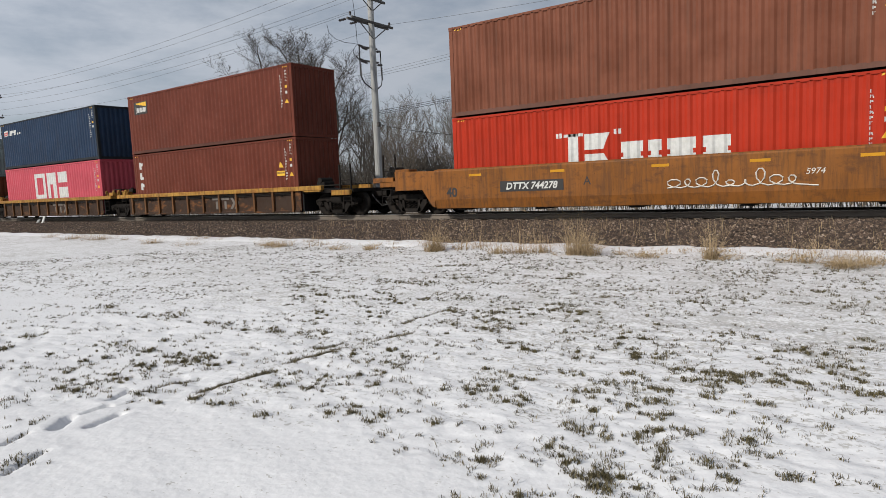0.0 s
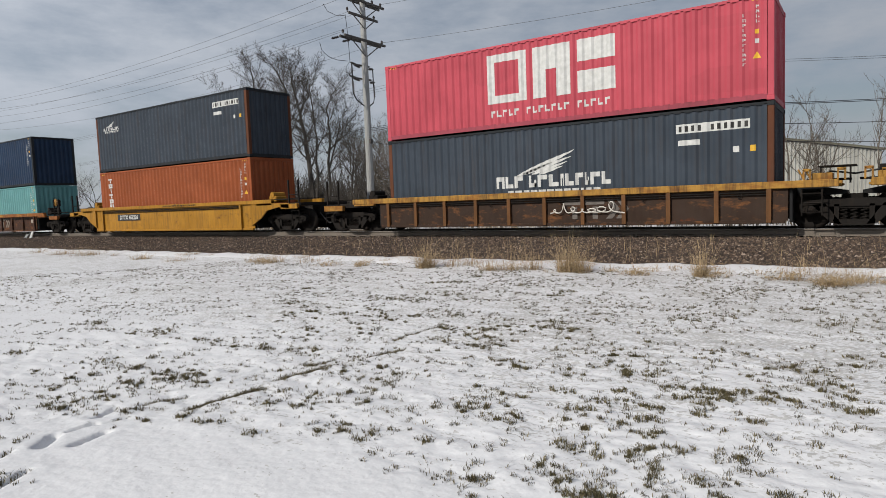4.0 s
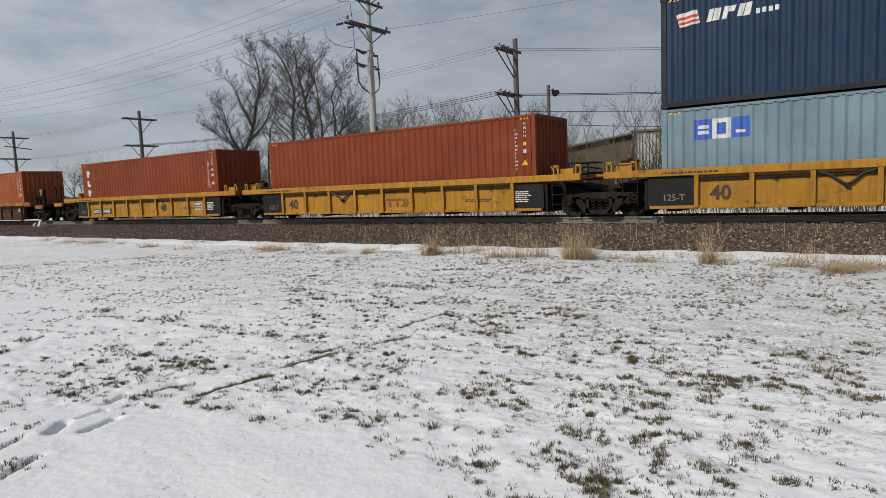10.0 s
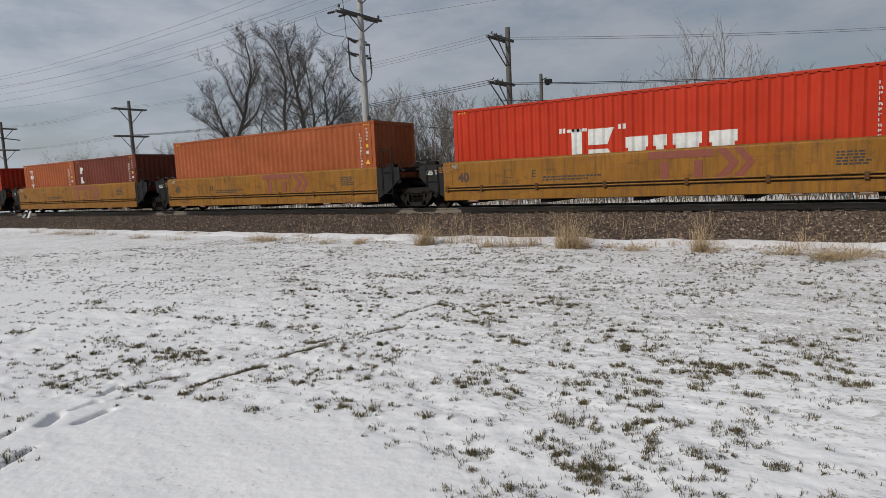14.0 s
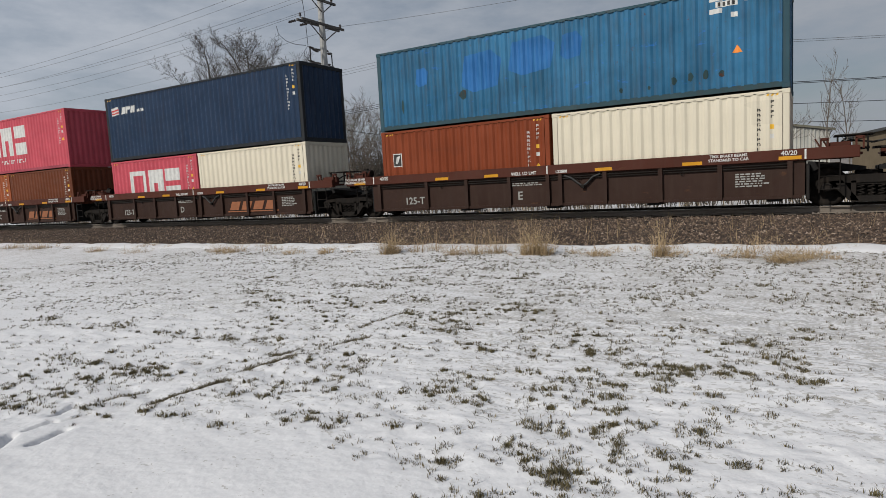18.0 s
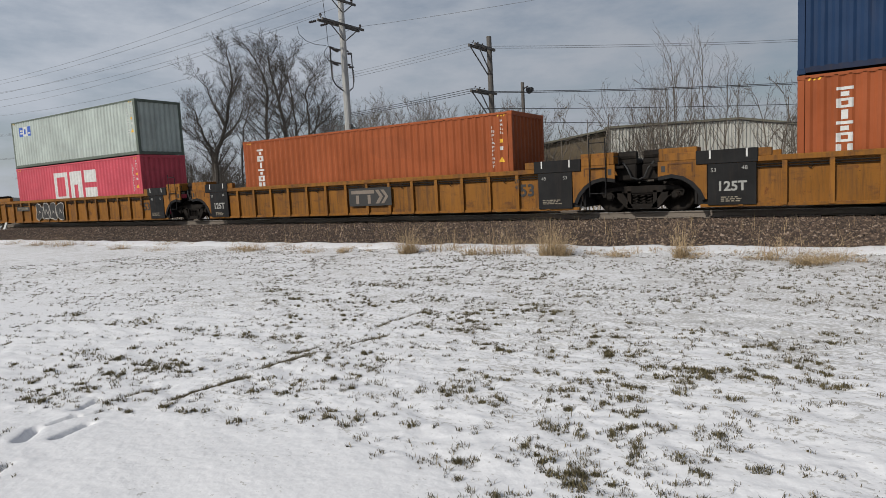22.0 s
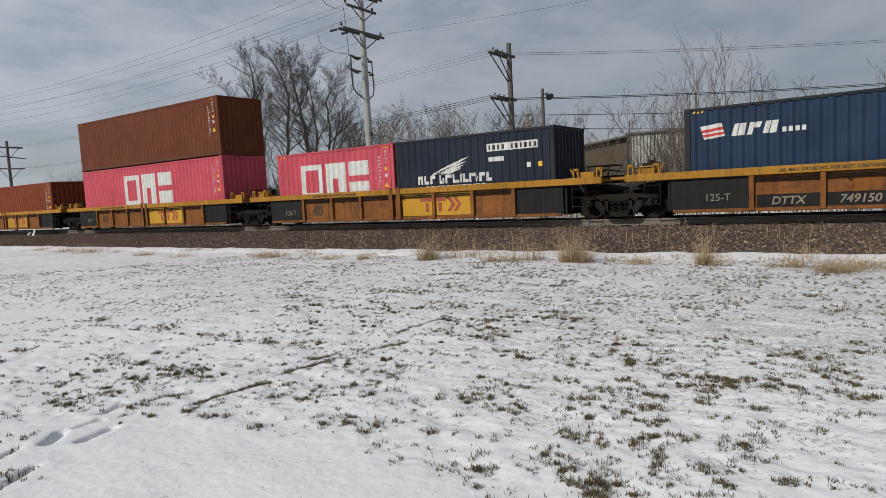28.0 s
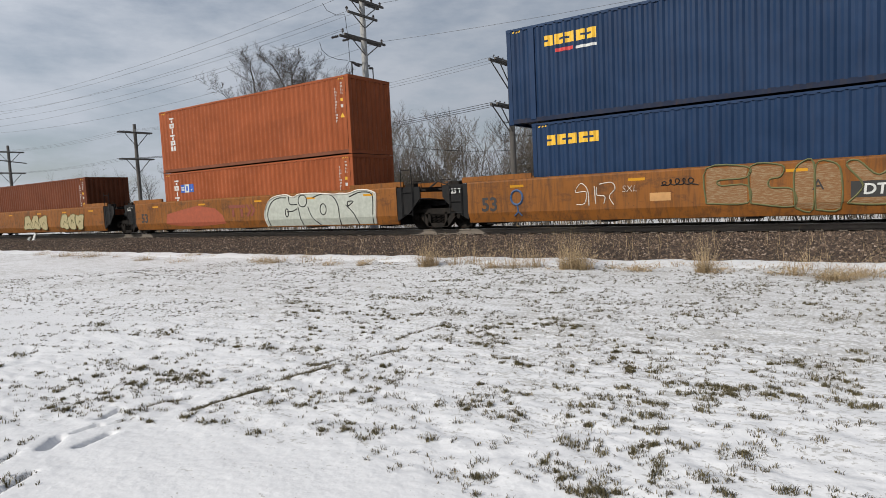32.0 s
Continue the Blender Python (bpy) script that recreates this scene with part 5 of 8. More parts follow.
            dashes(c, -7.75, 0.36, 3, 0.5, PANEL_Y - 0.094, FAINTMARK, 0.05)
        else:
            piece("data_label", box_data(-8.6, -1.512, 0.72, -8.45, -1.502, 0.92), WHITE, c, "small white label")
    elif fam == "mustard_pack":
        c = smooth("mustard", (1.50, 0.27), 6.2, left, right, 7.83, "smooth mustard-yellow well car with black end plates", pipes=True)
        for s, k in ((-1, left), (1, right)):
            if k == "joint":
                bridge(c, s, 6.2, 7.83, 1.44, s > 0)
                if s < 0:
                    text_piece("125 T", 0.22, WHITE, c, (-6.85, -1.512, 1.16), bold=0.006)
            else:
                end_gear(c, s, 1.40, 8.05, "end", "mustard", True, s > 0, 8.05)
                a, b = sorted((s * 7.22, s * 7.78))
                case = piece("control_case", box_data(a, -1.40, 1.54, b, -0.95, 1.86, 0.02), BODY["mustard"], c, "weathered control case on the end deck")
                piece("case_door", box_data(a + 0.05, -1.412, 1.58, b - 0.05, -1.40, 1.82, 0.005), BODY["rib_rust"], case)
                a, b = sorted((s * 6.45, s * 7.12))
                piece("air_tank", tube_data([(a, -1.1, 1.66), (a + 0.06, -1.1, 1.66), (b - 0.06, -1.1, 1.66), (b, -1.1, 1.66)], [0.06, 0.11, 0.11, 0.06], 12), GRIMY, c, "dark air tank")
                piece("tank_saddle", box_data(a + 0.1, -1.2, 1.5, b - 0.1, -1.0, 1.57), GRIMY, c)
                tag_ = piece("data_label", box_data(s * 7.18 - 0.075, -1.532, 1.06, s * 7.18 + 0.075, -1.52, 1.24), GHOSTLY, c, "small pale label")
                piece("label_mark", box_data(s * 7.18 - 0.03, -1.537, 1.10, s * 7.18 + 0.03, -1.532, 1.2), SOOTMARK, tag_)
                if s < 0:
                    piece("data_plate", box_data(-7.67, -1.532, 1.18, -7.33, -1.52, 1.31), WHITE, c, "white data plate")
                    piece("hose_reel", join_data(tube_data([(0.24 * math.cos(q * math.pi / 10) - 8.25, -1.25, 1.52 + 0.24 * math.sin(q * math.pi / 10)) for q in range(21)], 0.02, 6, False), *[tube_data([(-8.25, -1.25, 1.52), (0.24 * math.cos(q * math.pi / 3) - 8.25, -1.25, 1.52 + 0.24 * math.sin(q * math.pi / 3))], 0.014, 4) for q in range(6)], box_data(-8.32, -1.24, 1.2, -8.18, -1.12, 1.56, 0.02)), paint("brake_red", (110, 52, 40), 0.6, 0.4, 0.4), c, "rusty spoked hand wheel on its post")
        text_piece("40", 0.40, SOOTMARK, c, (-5.58, SIDE - 0.006, 0.88), bold=0.012)
        dashes(c, -2.8, 0.90, 2, 1.9, SIDE - 0.003, BLACKMARK, 0.08)
        dashes(c, 4.6, 1.2, 5, 0.7, SIDE - 0.003, BLACKMARK, 0.07)
    else:
        c = smooth("orange", (1.53, 0.22), 8.15, left, right, 9.8, "long smooth orange well car with scuffed sides", tuck=0.10, raised=0.18)
        for s, k in ((-1, left), (1, right)):
            if k == "joint":
                bridge(c, s, 8.15, 9.8, 1.46, s > 0)
                if s < 0:
                    text_piece("125 T", 0.22, WHITE, c, (-8.8, -1.512, 1.22), bold=0.006)
            else:
                end_gear(c, s, 1.42, 9.75, "end", "orange", True, False, 9.9)
                board = piece("data_board", box_data(s * 9.89 - 0.27, -1.516, 1.14, s * 9.89 + 0.27, -1.502, 1.46), WHITE, c, "white-framed data board")
                piece("board_field", box_data(s * 9.89 - 0.24, -1.522, 1.17, s * 9.89 + 0.24, -1.516, 1.43), BLACKMARK, board)
                dashes(board, s * 9.89 - 0.20, 1.34, 3, 0.4, -1.523, WHITE, 0.08)
                piece("data_label", box_data(s * 9.55 - 0.05, -1.528, 1.0, s * 9.55 + 0.05, -1.52, 1.12), WHITE, c, "small white label")
                amber = paint("amber_reflector", (224, 160, 40), 0.4, 0.1, 0.0)
                piece("reflector", box_data(s * 8.30 - 0.30, -1.53, 1.20, s * 8.30 + 0.30, -1.52, 1.42), amber, c, "large amber reflector")
                piece("reflector", box_data(s * 9.9 - 0.20, -1.53, 1.52, s * 9.9 + 0.20, -1.512, 1.62), amber, c)
        text_piece("53", 0.60, BLACKMARK, c, (-7.5, SIDE - 0.006, 0.60), bold=0.014)
    # a shared truck stands under every jointed left end
    if left == "joint":
        truck({"brown_pack": -7.78, "yellow_pack": -7.92, "mixed_pack": -7.95, "brown_rail": -7.84, "long_ribbed": -9.83, "mustard_pack": -7.83}.get(fam, -9.8), c)
    place(c, col)
    return c


FAMILY = {1: "brown_pack", 7: "rust_single", 8: "rust_single", 14: "rust_single", 9: "yellow_pack", 15: "mustard_pack", 20: "brown_rail", 25: "long_ribbed", 28: "long_orange", 31: "mixed_pack", 36: "long_orange"}
CARS = {}
for first, n in ((1, 5), (7, 1), (8, 1), (9, 5), (14, 1), (15, 5), (20, 5), (25, 3), (28, 3), (31, 5), (36, 3)):
    for k in range(n):
        CARS[first + k] = plain_car(first + k, (FAMILY[first], "end" if k == n - 1 and first != 36 else "joint", "end" if k == 0 else "joint"))

# the two cars on their own among the packs
c = smooth("orange", (1.50, 0.22), 6.35, "end", "joint", 8.05, "smooth orange-brown well car with chalk scrawls", tuck=0.06)
end_gear(c, -1, 1.42, 8.05, "end", "orange", False, False, 8.2)
bridge(c, 1, 6.35, 8.05, 1.44, False)
truck(8.05, c)
place(c, 0)
CARS[0] = c
c = ribbed("yellow", "yellow", (1.36, 1.20, 0.17), "end", "joint", 8.0, ribs=[-5.6, 5.6], label="yellow plate-sided well car with arched ends", black_ends=False, spread=7.6)
for s in (-1, 1):
    o = [(6.3, 0.30), (6.3, 1.2), (8.6, 1.2), (8.6, 0.98), (8.0, 1.04), (7.3, 0.92), (6.9, 0.60)]
    piece("arch_plate", slab_data(o if s > 0 else [(-x, z) for x, z in o][::-1], -1.50, -1.44), BODY["yellow"], c)
end_gear(c, -1, 1.36, 8.0, "end", "yellow", True, False)
end_gear(c, 1, 1.36, 8.0, "end", "yellow", True, False)
place(c, 6)
CARS[6] = c

def sprayed_ring(parent, x, z, r, mat):
    piece("sprayed_line", tube_data([(x + r * math.cos(k * math.pi / 8), SIDE - 0.008, z + 0.8 * r * math.sin(k * math.pi / 8)) for k in range(17)], 0.014, 4), mat, parent, "small sprayed ring")


# numbers, marks and sprayed lines
GHOST = plain("chalk_white", (214, 208, 198), 0.8)
MAROONMARK = plain("dull_red_lettering", (120, 56, 38), 0.7)
number_panel(CARS[0], "DTTX 744278", -3.1, 0.80, 0.29, shear=0.2)
text_piece("40", 0.42, BLACKMARK, CARS[0], (-6.0, SIDE - 0.006, 0.62), bold=0.012)
text_piece("A", 0.34, BLACKMARK, CARS[0], (-1.3, SIDE - 0.006, 0.86))
scrawl(CARS[0], 0.95, 0.62, 3.1, 0.5, SIDE - 0.01, GHOST, 3, 9)
text_piece("5974", 0.2, GHOST, CARS[0], (4.35, SIDE - 0.008, 0.92), shear=0.2)
text_piece("4500", 0.22, GHOST, CARS[4], (5.4, PANEL_Y - 0.09, 0.62), shear=0.25)
scrawl(CARS[4], 2.6, 0.55, 1.9, 0.35, PANEL_Y - 0.09, GHOST, 5, 7)
scrawl(CARS[5], 0.2, 0.5, 2.0, 0.35, PANEL_Y - 0.09, GHOST, 6, 7)
CHALKYELLOW = plain("pale_yellow_chalk", (206, 204, 150), 0.8)
for x, w, sd in ((-3.35, 0.5, 31), (-2.2, 0.62, 32), (-0.95, 0.6, 33)):
    scrawl(CARS[3], x, 0.44, w, 0.42, PANEL_Y - 0.09, CHALKYELLOW, sd, 4, 0.016)
number_panel(CARS[6], "DTTX 453236", -3.2, 0.72, 0.28, shear=0.2, y=PANEL_Y - 0.012)
text_piece("32,000 LBS. MAX. GROSS WT. PER 20 FT. CONTAINER", 0.11, BLACKMARK, CARS[6], (1.2, SIDE - 0.006, 1.24))
text_piece("TENKO", 0.58, GHOSTLY, CARS[7], (-4.1, PANEL_Y - 0.09, 0.36), bold=-0.014, shear=-0.1).scale = (0.6, 1, 1)
text_piece("FORGE", 0.56, GHOSTLY, CARS[7], (-2.5, PANEL_Y - 0.09, 0.40), bold=-0.014, shear=0.1).scale = (0.6, 1, 1)
text_piece("DTTX", 0.22, plain("faded_lettering", (120, 108, 98), 0.8), CARS[7], (-5.6, PANEL_Y - 0.012, 0.42))
three_bar_mark(CARS[7], 0.9, 0.42, 1.1, PANEL_Y - 0.004, plain("faded_lettering", (120, 108, 98), 0.8))
text_piece("DTTX   747921", 0.22, GHOSTLY, CARS[8], (-4.55, PANEL_Y - 0.012, 0.30))
for x, w, sd in ((-4.2, 0.7, 1), (-2.95, 1.15, 2), (-2.8, 0.9, 12), (-1.45, 1.1, 4), (-1.3, 0.9, 15), (0.55, 0.8, 8)):
    scrawl(CARS[8], x, 0.40, w, 0.55, PANEL_Y - 0.09, GHOSTLY, sd, 6, 0.011)
for k, col in enumerate((9, 10, 11, 12, 13)):
    c = CARS[col]
    if col in (10, 11, 12):
        text_piece("40", 0.50, SOOTMARK, c, (-4.55, PANEL_Y - 0.012, 0.48), bold=0.014)
        three_bar_mark(c, 0.27, 0.46, 0.58, PANEL_Y - 0.006, plain("rust_brown_lettering", (112, 54, 24), 0.7))
    else:
        number_panel(c, "DTTX", -4.36, 0.50, 0.21, shear=0.2, y=PANEL_Y - 0.012)
        number_panel(c, "748020", -3.36, 0.50, 0.23, shear=0.2, y=PANEL_Y - 0.012)
        text_piece("40", 0.46, BLACKMARK, c, (2.0, PANEL_Y - 0.012, 0.52), bold=0.014)
    text_piece("125-T", 0.24, FAINTMARK, c, (-5.72, PANEL_Y - 0.012, 0.46))
    dashes(c, 5.45, 0.82, 6, 0.5, PANEL_Y - 0.006, GHOST if col != 9 else MAROONMARK, 0.06)
    if col in (9, 13):
        board = piece("data_board", box_data(4.55, PANEL_Y - 0.012, 0.52, 5.05, PANEL_Y - 0.004, 0.84), WHITE, c, "white-framed data board")
        piece("board_field", box_data(4.58, PANEL_Y - 0.018, 0.55, 5.02, PANEL_Y - 0.012, 0.81), BLACKMARK, board)
        dashes(board, 4.62, 0.74, 3, 0.34, PANEL_Y - 0.019, WHITE, 0.08)
    dashes(c, 3.6, 0.62, 2, 1.0, PANEL_Y - 0.006, BLACKMARK)
    dashes(c, -6.0, 1.17, 1, 1.6, SIDE - 0.003, BLACKMARK, 0.09)
text_piece("40", 0.36, BLACKMARK, CARS[14], (-0.9, PANEL_Y - 0.012, 0.46), bold=0.01)
text_piece("NT1", 0.16, GHOST, CARS[14], (0.4, SIDE - 0.006, 1.09))
text_piece("NT", 0.16, GHOST, CARS[14], (6.4, SIDE - 0.006, 1.09))
number_panel(CARS[15], "DTTX   760317", 1.87, 1.0, 0.36, shear=0.15)
text_piece("A", 0.34, BLACKMARK, CARS[15], (-0.65, SIDE - 0.006, 0.98), shear=0.2)
number_panel(CARS[19], "DTTX  760317", -2.4, 0.98, 0.30, shear=0.15)
for col, letter in ((16, "E"), (17, "D"), (18, "C"), (19, "B")):
    text_piece(letter, 0.30, BLACKMARK, CARS[col], (-3.1 if col != 19 else 0.2, SIDE - 0.006, 0.94), shear=0.1)
for col in (16, 17, 18):
    three_bar_mark(CARS[col], 0.3, 0.72, 1.5, SIDE - 0.004, MAROONMARK)
text_piece("S-2054-11 REEFER CLEARANCE", 0.125, BLACKMARK, CARS[15], (5.17, SIDE - 0.006, 1.38))
text_piece("LD LMT 123400 PER UNIT", 0.13, BLACKMARK, CARS[15], (-3.5, SIDE - 0.006, 0.86))
piece("data_board", join_data(box_data(7.00, SIDE - 0.012, 1.10, 7.55, SIDE - 0.002, 1.42)), WHITE, CARS[15], "white-framed data board")
piece("data_board_panel", box_data(7.03, SIDE - 0.018, 1.13, 7.52, SIDE - 0.012, 1.39), BLACKMARK, CARS[15])
for col, letter in ((20, "A"), (21, "E"), (22, "D"), (23, "C"), (24, "B")):
    c = CARS[col]
    text_piece("125-T", 0.32, GHOSTLY, c, (-4.72, PANEL_Y - 0.012, 0.44), bold=0.006)
    text_piece(letter, 0.34, GHOSTLY, c, (-0.95, PANEL_Y - 0.012, 0.46), bold=0.006)
    if col in (20, 24):
        text_piece("239305", 0.30, plain("worn_gold_lettering", (128, 98, 66), 0.8), c, (-2.08, PANEL_Y - 0.012, 0.42))
        piece("owner_bars", join_data(*[box_data(-3.69 + i * 0.22, PANEL_Y - 0.012, 0.42, -3.52 + i * 0.22, PANEL_Y - 0.006, 0.64) for i in range(4)]), plain("worn_gold_lettering", (128, 98, 66), 0.8), c, "row of worn gold bars")["kind"] = "stuff"
        piece("stencil_frame", join_data(box_data(1.0, PANEL_Y - 0.008, 0.46, 1.5, PANEL_Y - 0.005, 0.48), box_data(1.0, PANEL_Y - 0.008, 0.72, 1.5, PANEL_Y - 0.005, 0.74), box_data(1.0, PANEL_Y - 0.008, 0.48, 1.02, PANEL_Y - 0.005, 0.72), box_data(1.48, PANEL_Y - 0.008, 0.48, 1.5, PANEL_Y - 0.005, 0.72)), GHOSTLY, c, "thin stencilled frame")
    dashes(c, -1.2, 0.92, 2, 0.9, PANEL_Y - 0.006, GHOSTLY)
    dashes(c, 4.9, 0.86, 6, 0.8, PANEL_Y - 0.006, GHOSTLY, 0.06)
    for x in (-7.1, 4.75):
        text_piece("TMX BRAKE BEAMS\nSTANDARD TO CAR", 0.10, WHITE, c, (x, SIDE - 0.006, 1.32), align="CENTER", bold=0.002)
    for x in (-5.85, 6.08):
        text_piece("40/20", 0.15, WHITE, c, (x, SIDE - 0.006, 1.28), bold=0.003)
    text_piece("WELL LD LMT", 0.13, WHITE, c, (-0.78, SIDE - 0.006, 1.18), bold=0.003)
    text_piece("122800", 0.12, WHITE, c, (0.38, SIDE - 0.006, 1.18), bold=0.003)
    for x in (-6.3, -0.05, 6.42):
        piece("tick_mark", lambda: box_data(-0.02, -1.524, 1.17, 0.02, -1.519, 1.40), WHITE, c, key="tick", at=(x, 0, 0))
    for i in range(0 if col == 21 else 4):
        x = 2.0 + i * 0.66
        piece("owner_mark", slab_data([(x, 0.47), (x + 0.5, 0.47), (x + 0.66, 0.80), (x + 0.16, 0.80)], PANEL_Y - 0.012, PANEL_Y - 0.004), plain("faded_brown_orange", (140, 84, 50), 0.8), c, "slanted faded owner's mark")
    if col != 21:
        piece("owner_mark", box_data(1.9, PANEL_Y - 0.012, 0.39, 4.7, PANEL_Y - 0.004, 0.43), plain("faded_brown_orange", (140, 84, 50), 0.8), c)
number_panel(CARS[25], "DTTX  721895", 3.3, 0.66, 0.22, False, BLACKMARK, y=-1.518)
scrawl(CARS[25], -0.9, 0.4, 0.8, 0.5, PANEL_Y - 0.09, BLACKMARK, 9, 5)
three_bar_mark(CARS[26], -0.2, 0.52, 0.95, -1.53, plain("faded_lettering", (120, 108, 98), 0.8), BLACKMARK)
number_panel(CARS[27], "DTTX 721895", -5.1, 0.84, 0.19, True, FAINTMARK, y=-1.518)
blob_letters(CARS[27], -3.6, 0.22, 2.9, 0.95, -1.53, BLACKMARK, GHOST, 4, 2)
number_panel(CARS[28], "DTTX 726708", 3.0, 0.82, 0.34, shear=0.2)
for letter, x, z, size, lean in (("2", -5.0, 0.30, 1.42, 0.28), ("F", -4.18, 0.34, 1.40, 0.10), ("A", -3.42, 0.28, 1.30, 0.16), ("C", -2.60, 0.36, 1.34, 0.05), ("E", -1.82, 0.32, 1.36, 0.22)):
    text_piece(letter, size, plain("dull_cream_spray", (190, 172, 142), 0.8), CARS[28], (x, SIDE - 0.01, z), shear=lean, bold=0.050, label="hollow sprayed letter")
    text_piece(letter, size, BODY["orange"], CARS[28], (x, SIDE - 0.014, z), shear=lean, bold=0.004)
for q in (0.16, 0.07):
    sprayed_ring(CARS[28], -1.05, 0.50, q, GHOST)
scrawl(CARS[28], 4.4, 1.08, 2.0, 0.34, SIDE - 0.01, BLACKMARK, 4, 7)
three_bar_mark(CARS[29], -1.7, 0.68, 1.05, SIDE - 0.004, WHITE, BLACKMARK)
scrawl(CARS[29], -4.4, 0.95, 1.2, 0.34, SIDE - 0.01, BLACKMARK, 7, 6)
number_panel(CARS[30], "DTTX 726708", -4.6, 0.66, 0.30, shear=0.1)
blob_letters(CARS[30], 3.4, 0.40, 3.4, 0.8, SIDE - 0.006, plain("grey_spray", (150, 132, 104), 0.8), plain("pale_spray", (174, 160, 134), 0.8), 5, 5)
for col in (31, 32, 33, 34, 35):
    c = CARS[col]
    text_piece("125-T", 0.26, FAINTMARK, c, (-5.25, PANEL_Y - 0.012, 0.46))
    text_piece("40", 0.52, SOOTMARK, c, ((-3.75 if col not in (31, 35) else 0.98), PANEL_Y - 0.012, 0.42), bold=0.012)
    text_piece("LBS. MAX. GROSS WT. FOR 20 FT. CONTAINER", 0.105, BLACKMARK, c, (-2.75, SIDE - 0.006, 1.12), bold=0.002)
    for x in (-0.03, 0.31):
        piece("splice_plate", box_data(x - 0.085, -1.545, 0.20, x + 0.085, -1.506, 1.30, 0.01), BODY["old_yellow"], c, "upright splice plate over the chord")
    if col in (31, 35):
        for x, w, txt in ((-3.66, 1.36, "DTTX"), (-2.20, 1.32, "749150")):
            piece("number_panel", box_data(x - w / 2, PANEL_Y - 0.012, 0.26, x + w / 2, PANEL_Y - 0.004, 0.58), BODY["black"], c, "dark number panel")
            text_piece(txt, 0.27, FAINTMARK, c, (x, PANEL_Y - 0.018, 0.33), shear=0.2, bold=0.006)
    else:
        piece("fresh_panel", box_data(0.40, PANEL_Y - 0.012, 0.30, 3.20, PANEL_Y - 0.004, 1.04), paint("fresh_yellow", (218, 166, 58), 0.5, 0.12, 0.0), c, "freshly painted yellow panel")
        three_bar_mark(c, 1.2, 0.42, 0.95, PANEL_Y - 0.014, plain("brick_red_lettering", (150, 64, 34), 0.6))


def fold(z, low=0.24, knee=0.54, tuck=0.10):
    """The plate's face at a height: upright above the knee, drawn in below it."""
    return SIDE + (0.0 if z >= knee else tuck * (knee - z) / (knee - low))


def clipped(o, z0, keep):
    out = []
    for (xa, za), (xb, zb) in zip(o, o[1:] + o[:1]):
        ina, inb = keep * (za - z0) >= 0, keep * (zb - z0) >= 0
        if ina:
            out.append((xa, za))
        if ina != inb:
            out.append((xa + (xb - xa) * (z0 - za) / (zb - za), z0))
    return out


def sprayed(parent, outline, mat, note, lift=0.004):
    for keep in (1, -1):
        o = clipped(outline, 0.54, keep)
        if len(o) > 2:
            piece("sprayed_shape", ([(x, fold(z) - lift, z) for x, z in o], [tuple(range(len(o)))]), mat, parent, note)


def sprayed_line(parent, pts, mat, thick=0.02, note=""):
    """A brush line over the folded side, rounded between its points."""
    out = []
    for i in range(len(pts) - 1):
        a, q, r, d = pts[max(0, i - 1)], pts[i], pts[i + 1], pts[min(len(pts) - 1, i + 2)]
        for k in range(4):
            u = k / 4
            out.append(tuple(0.5 * (2 * q[m] + (r[m] - a[m]) * u + (2 * a[m] - 5 * q[m] + 4 * r[m] - d[m]) * u * u + (3 * q[m] - a[m] - 3 * r[m] + d[m]) * u ** 3) for m in (0, 1)))
    out.append(pts[-1])
    piece("sprayed_line", tube_data([(x, fold(z) - 0.008, z) for x, z in out], thick, 4), mat, parent, note)


def oval(x, z, a, h):
    return [(x + a * math.cos(k * math.pi / 6), z + h * math.sin(k * math.pi / 6)) for k in range(13)]


CHALKY, n, l, bb = nodes_of("scribbled_chalk")
l.new(mix_node(n, l, ramp_node(n, l, noise_node(n, l, 6.0, 6, 0.7, (1.0, 1.0, 9.0)), 0.46, 0.72), (0.155, 0.070, 0.022), (0.265, 0.22, 0.14)), bb.inputs["Base Color"])
bb.inputs["Roughness"].default_value = 0.85
PALE = plain("pale_green_spray", (158, 146, 108), 0.8)
TAN = plain("tan_spray", (186, 140, 88), 0.8)
GREENEDGE = plain("green_spray", (104, 104, 66), 0.8)
SILVER = plain("silver_spray", (168, 172, 162), 0.6)
BLUESPRAY = plain("blue_spray", (66, 92, 128), 0.8)
number_panel(CARS[36], "DTTX 732185", 3.30, 0.70, 0.34, shear=0.1)
text_piece("A", 0.36, BLACKMARK, CARS[36], (1.42, SIDE - 0.010, 0.84))
for o in ([(-1.06, 0.60), (-1.05, 1.50), (-0.10, 1.48), (-0.12, 1.22), (-0.75, 1.18), (-0.70, 1.04), (-0.10, 1.02), (-0.10, 0.58)],
          [(-0.02, 0.57), (-0.02, 1.48), (0.67, 1.46), (0.64, 1.20), (0.40, 1.14), (0.42, 0.94), (0.88, 0.88), (0.90, 0.46)],
          [(0.95, 0.42), (0.92, 1.20), (1.05, 1.48), (1.33, 1.48), (1.31, 0.38)], [(1.37, 0.37), (1.37, 1.42), (1.72, 1.46), (1.88, 1.20), (1.86, 0.38)],
          [(2.0, 0.50), (2.3, 0.90), (1.98, 1.38), (2.2, 1.47), (2.6, 1.12), (3.0, 1.47), (3.2, 1.38), (2.85, 0.90), (3.1, 0.55), (2.6, 0.45)]):
    sprayed(CARS[36], o, CHALKY, "scribbled chalk-coloured shape", 0.003)
    sprayed_line(CARS[36], o + o[:1], GREENEDGE, 0.022, "green sprayed outline")
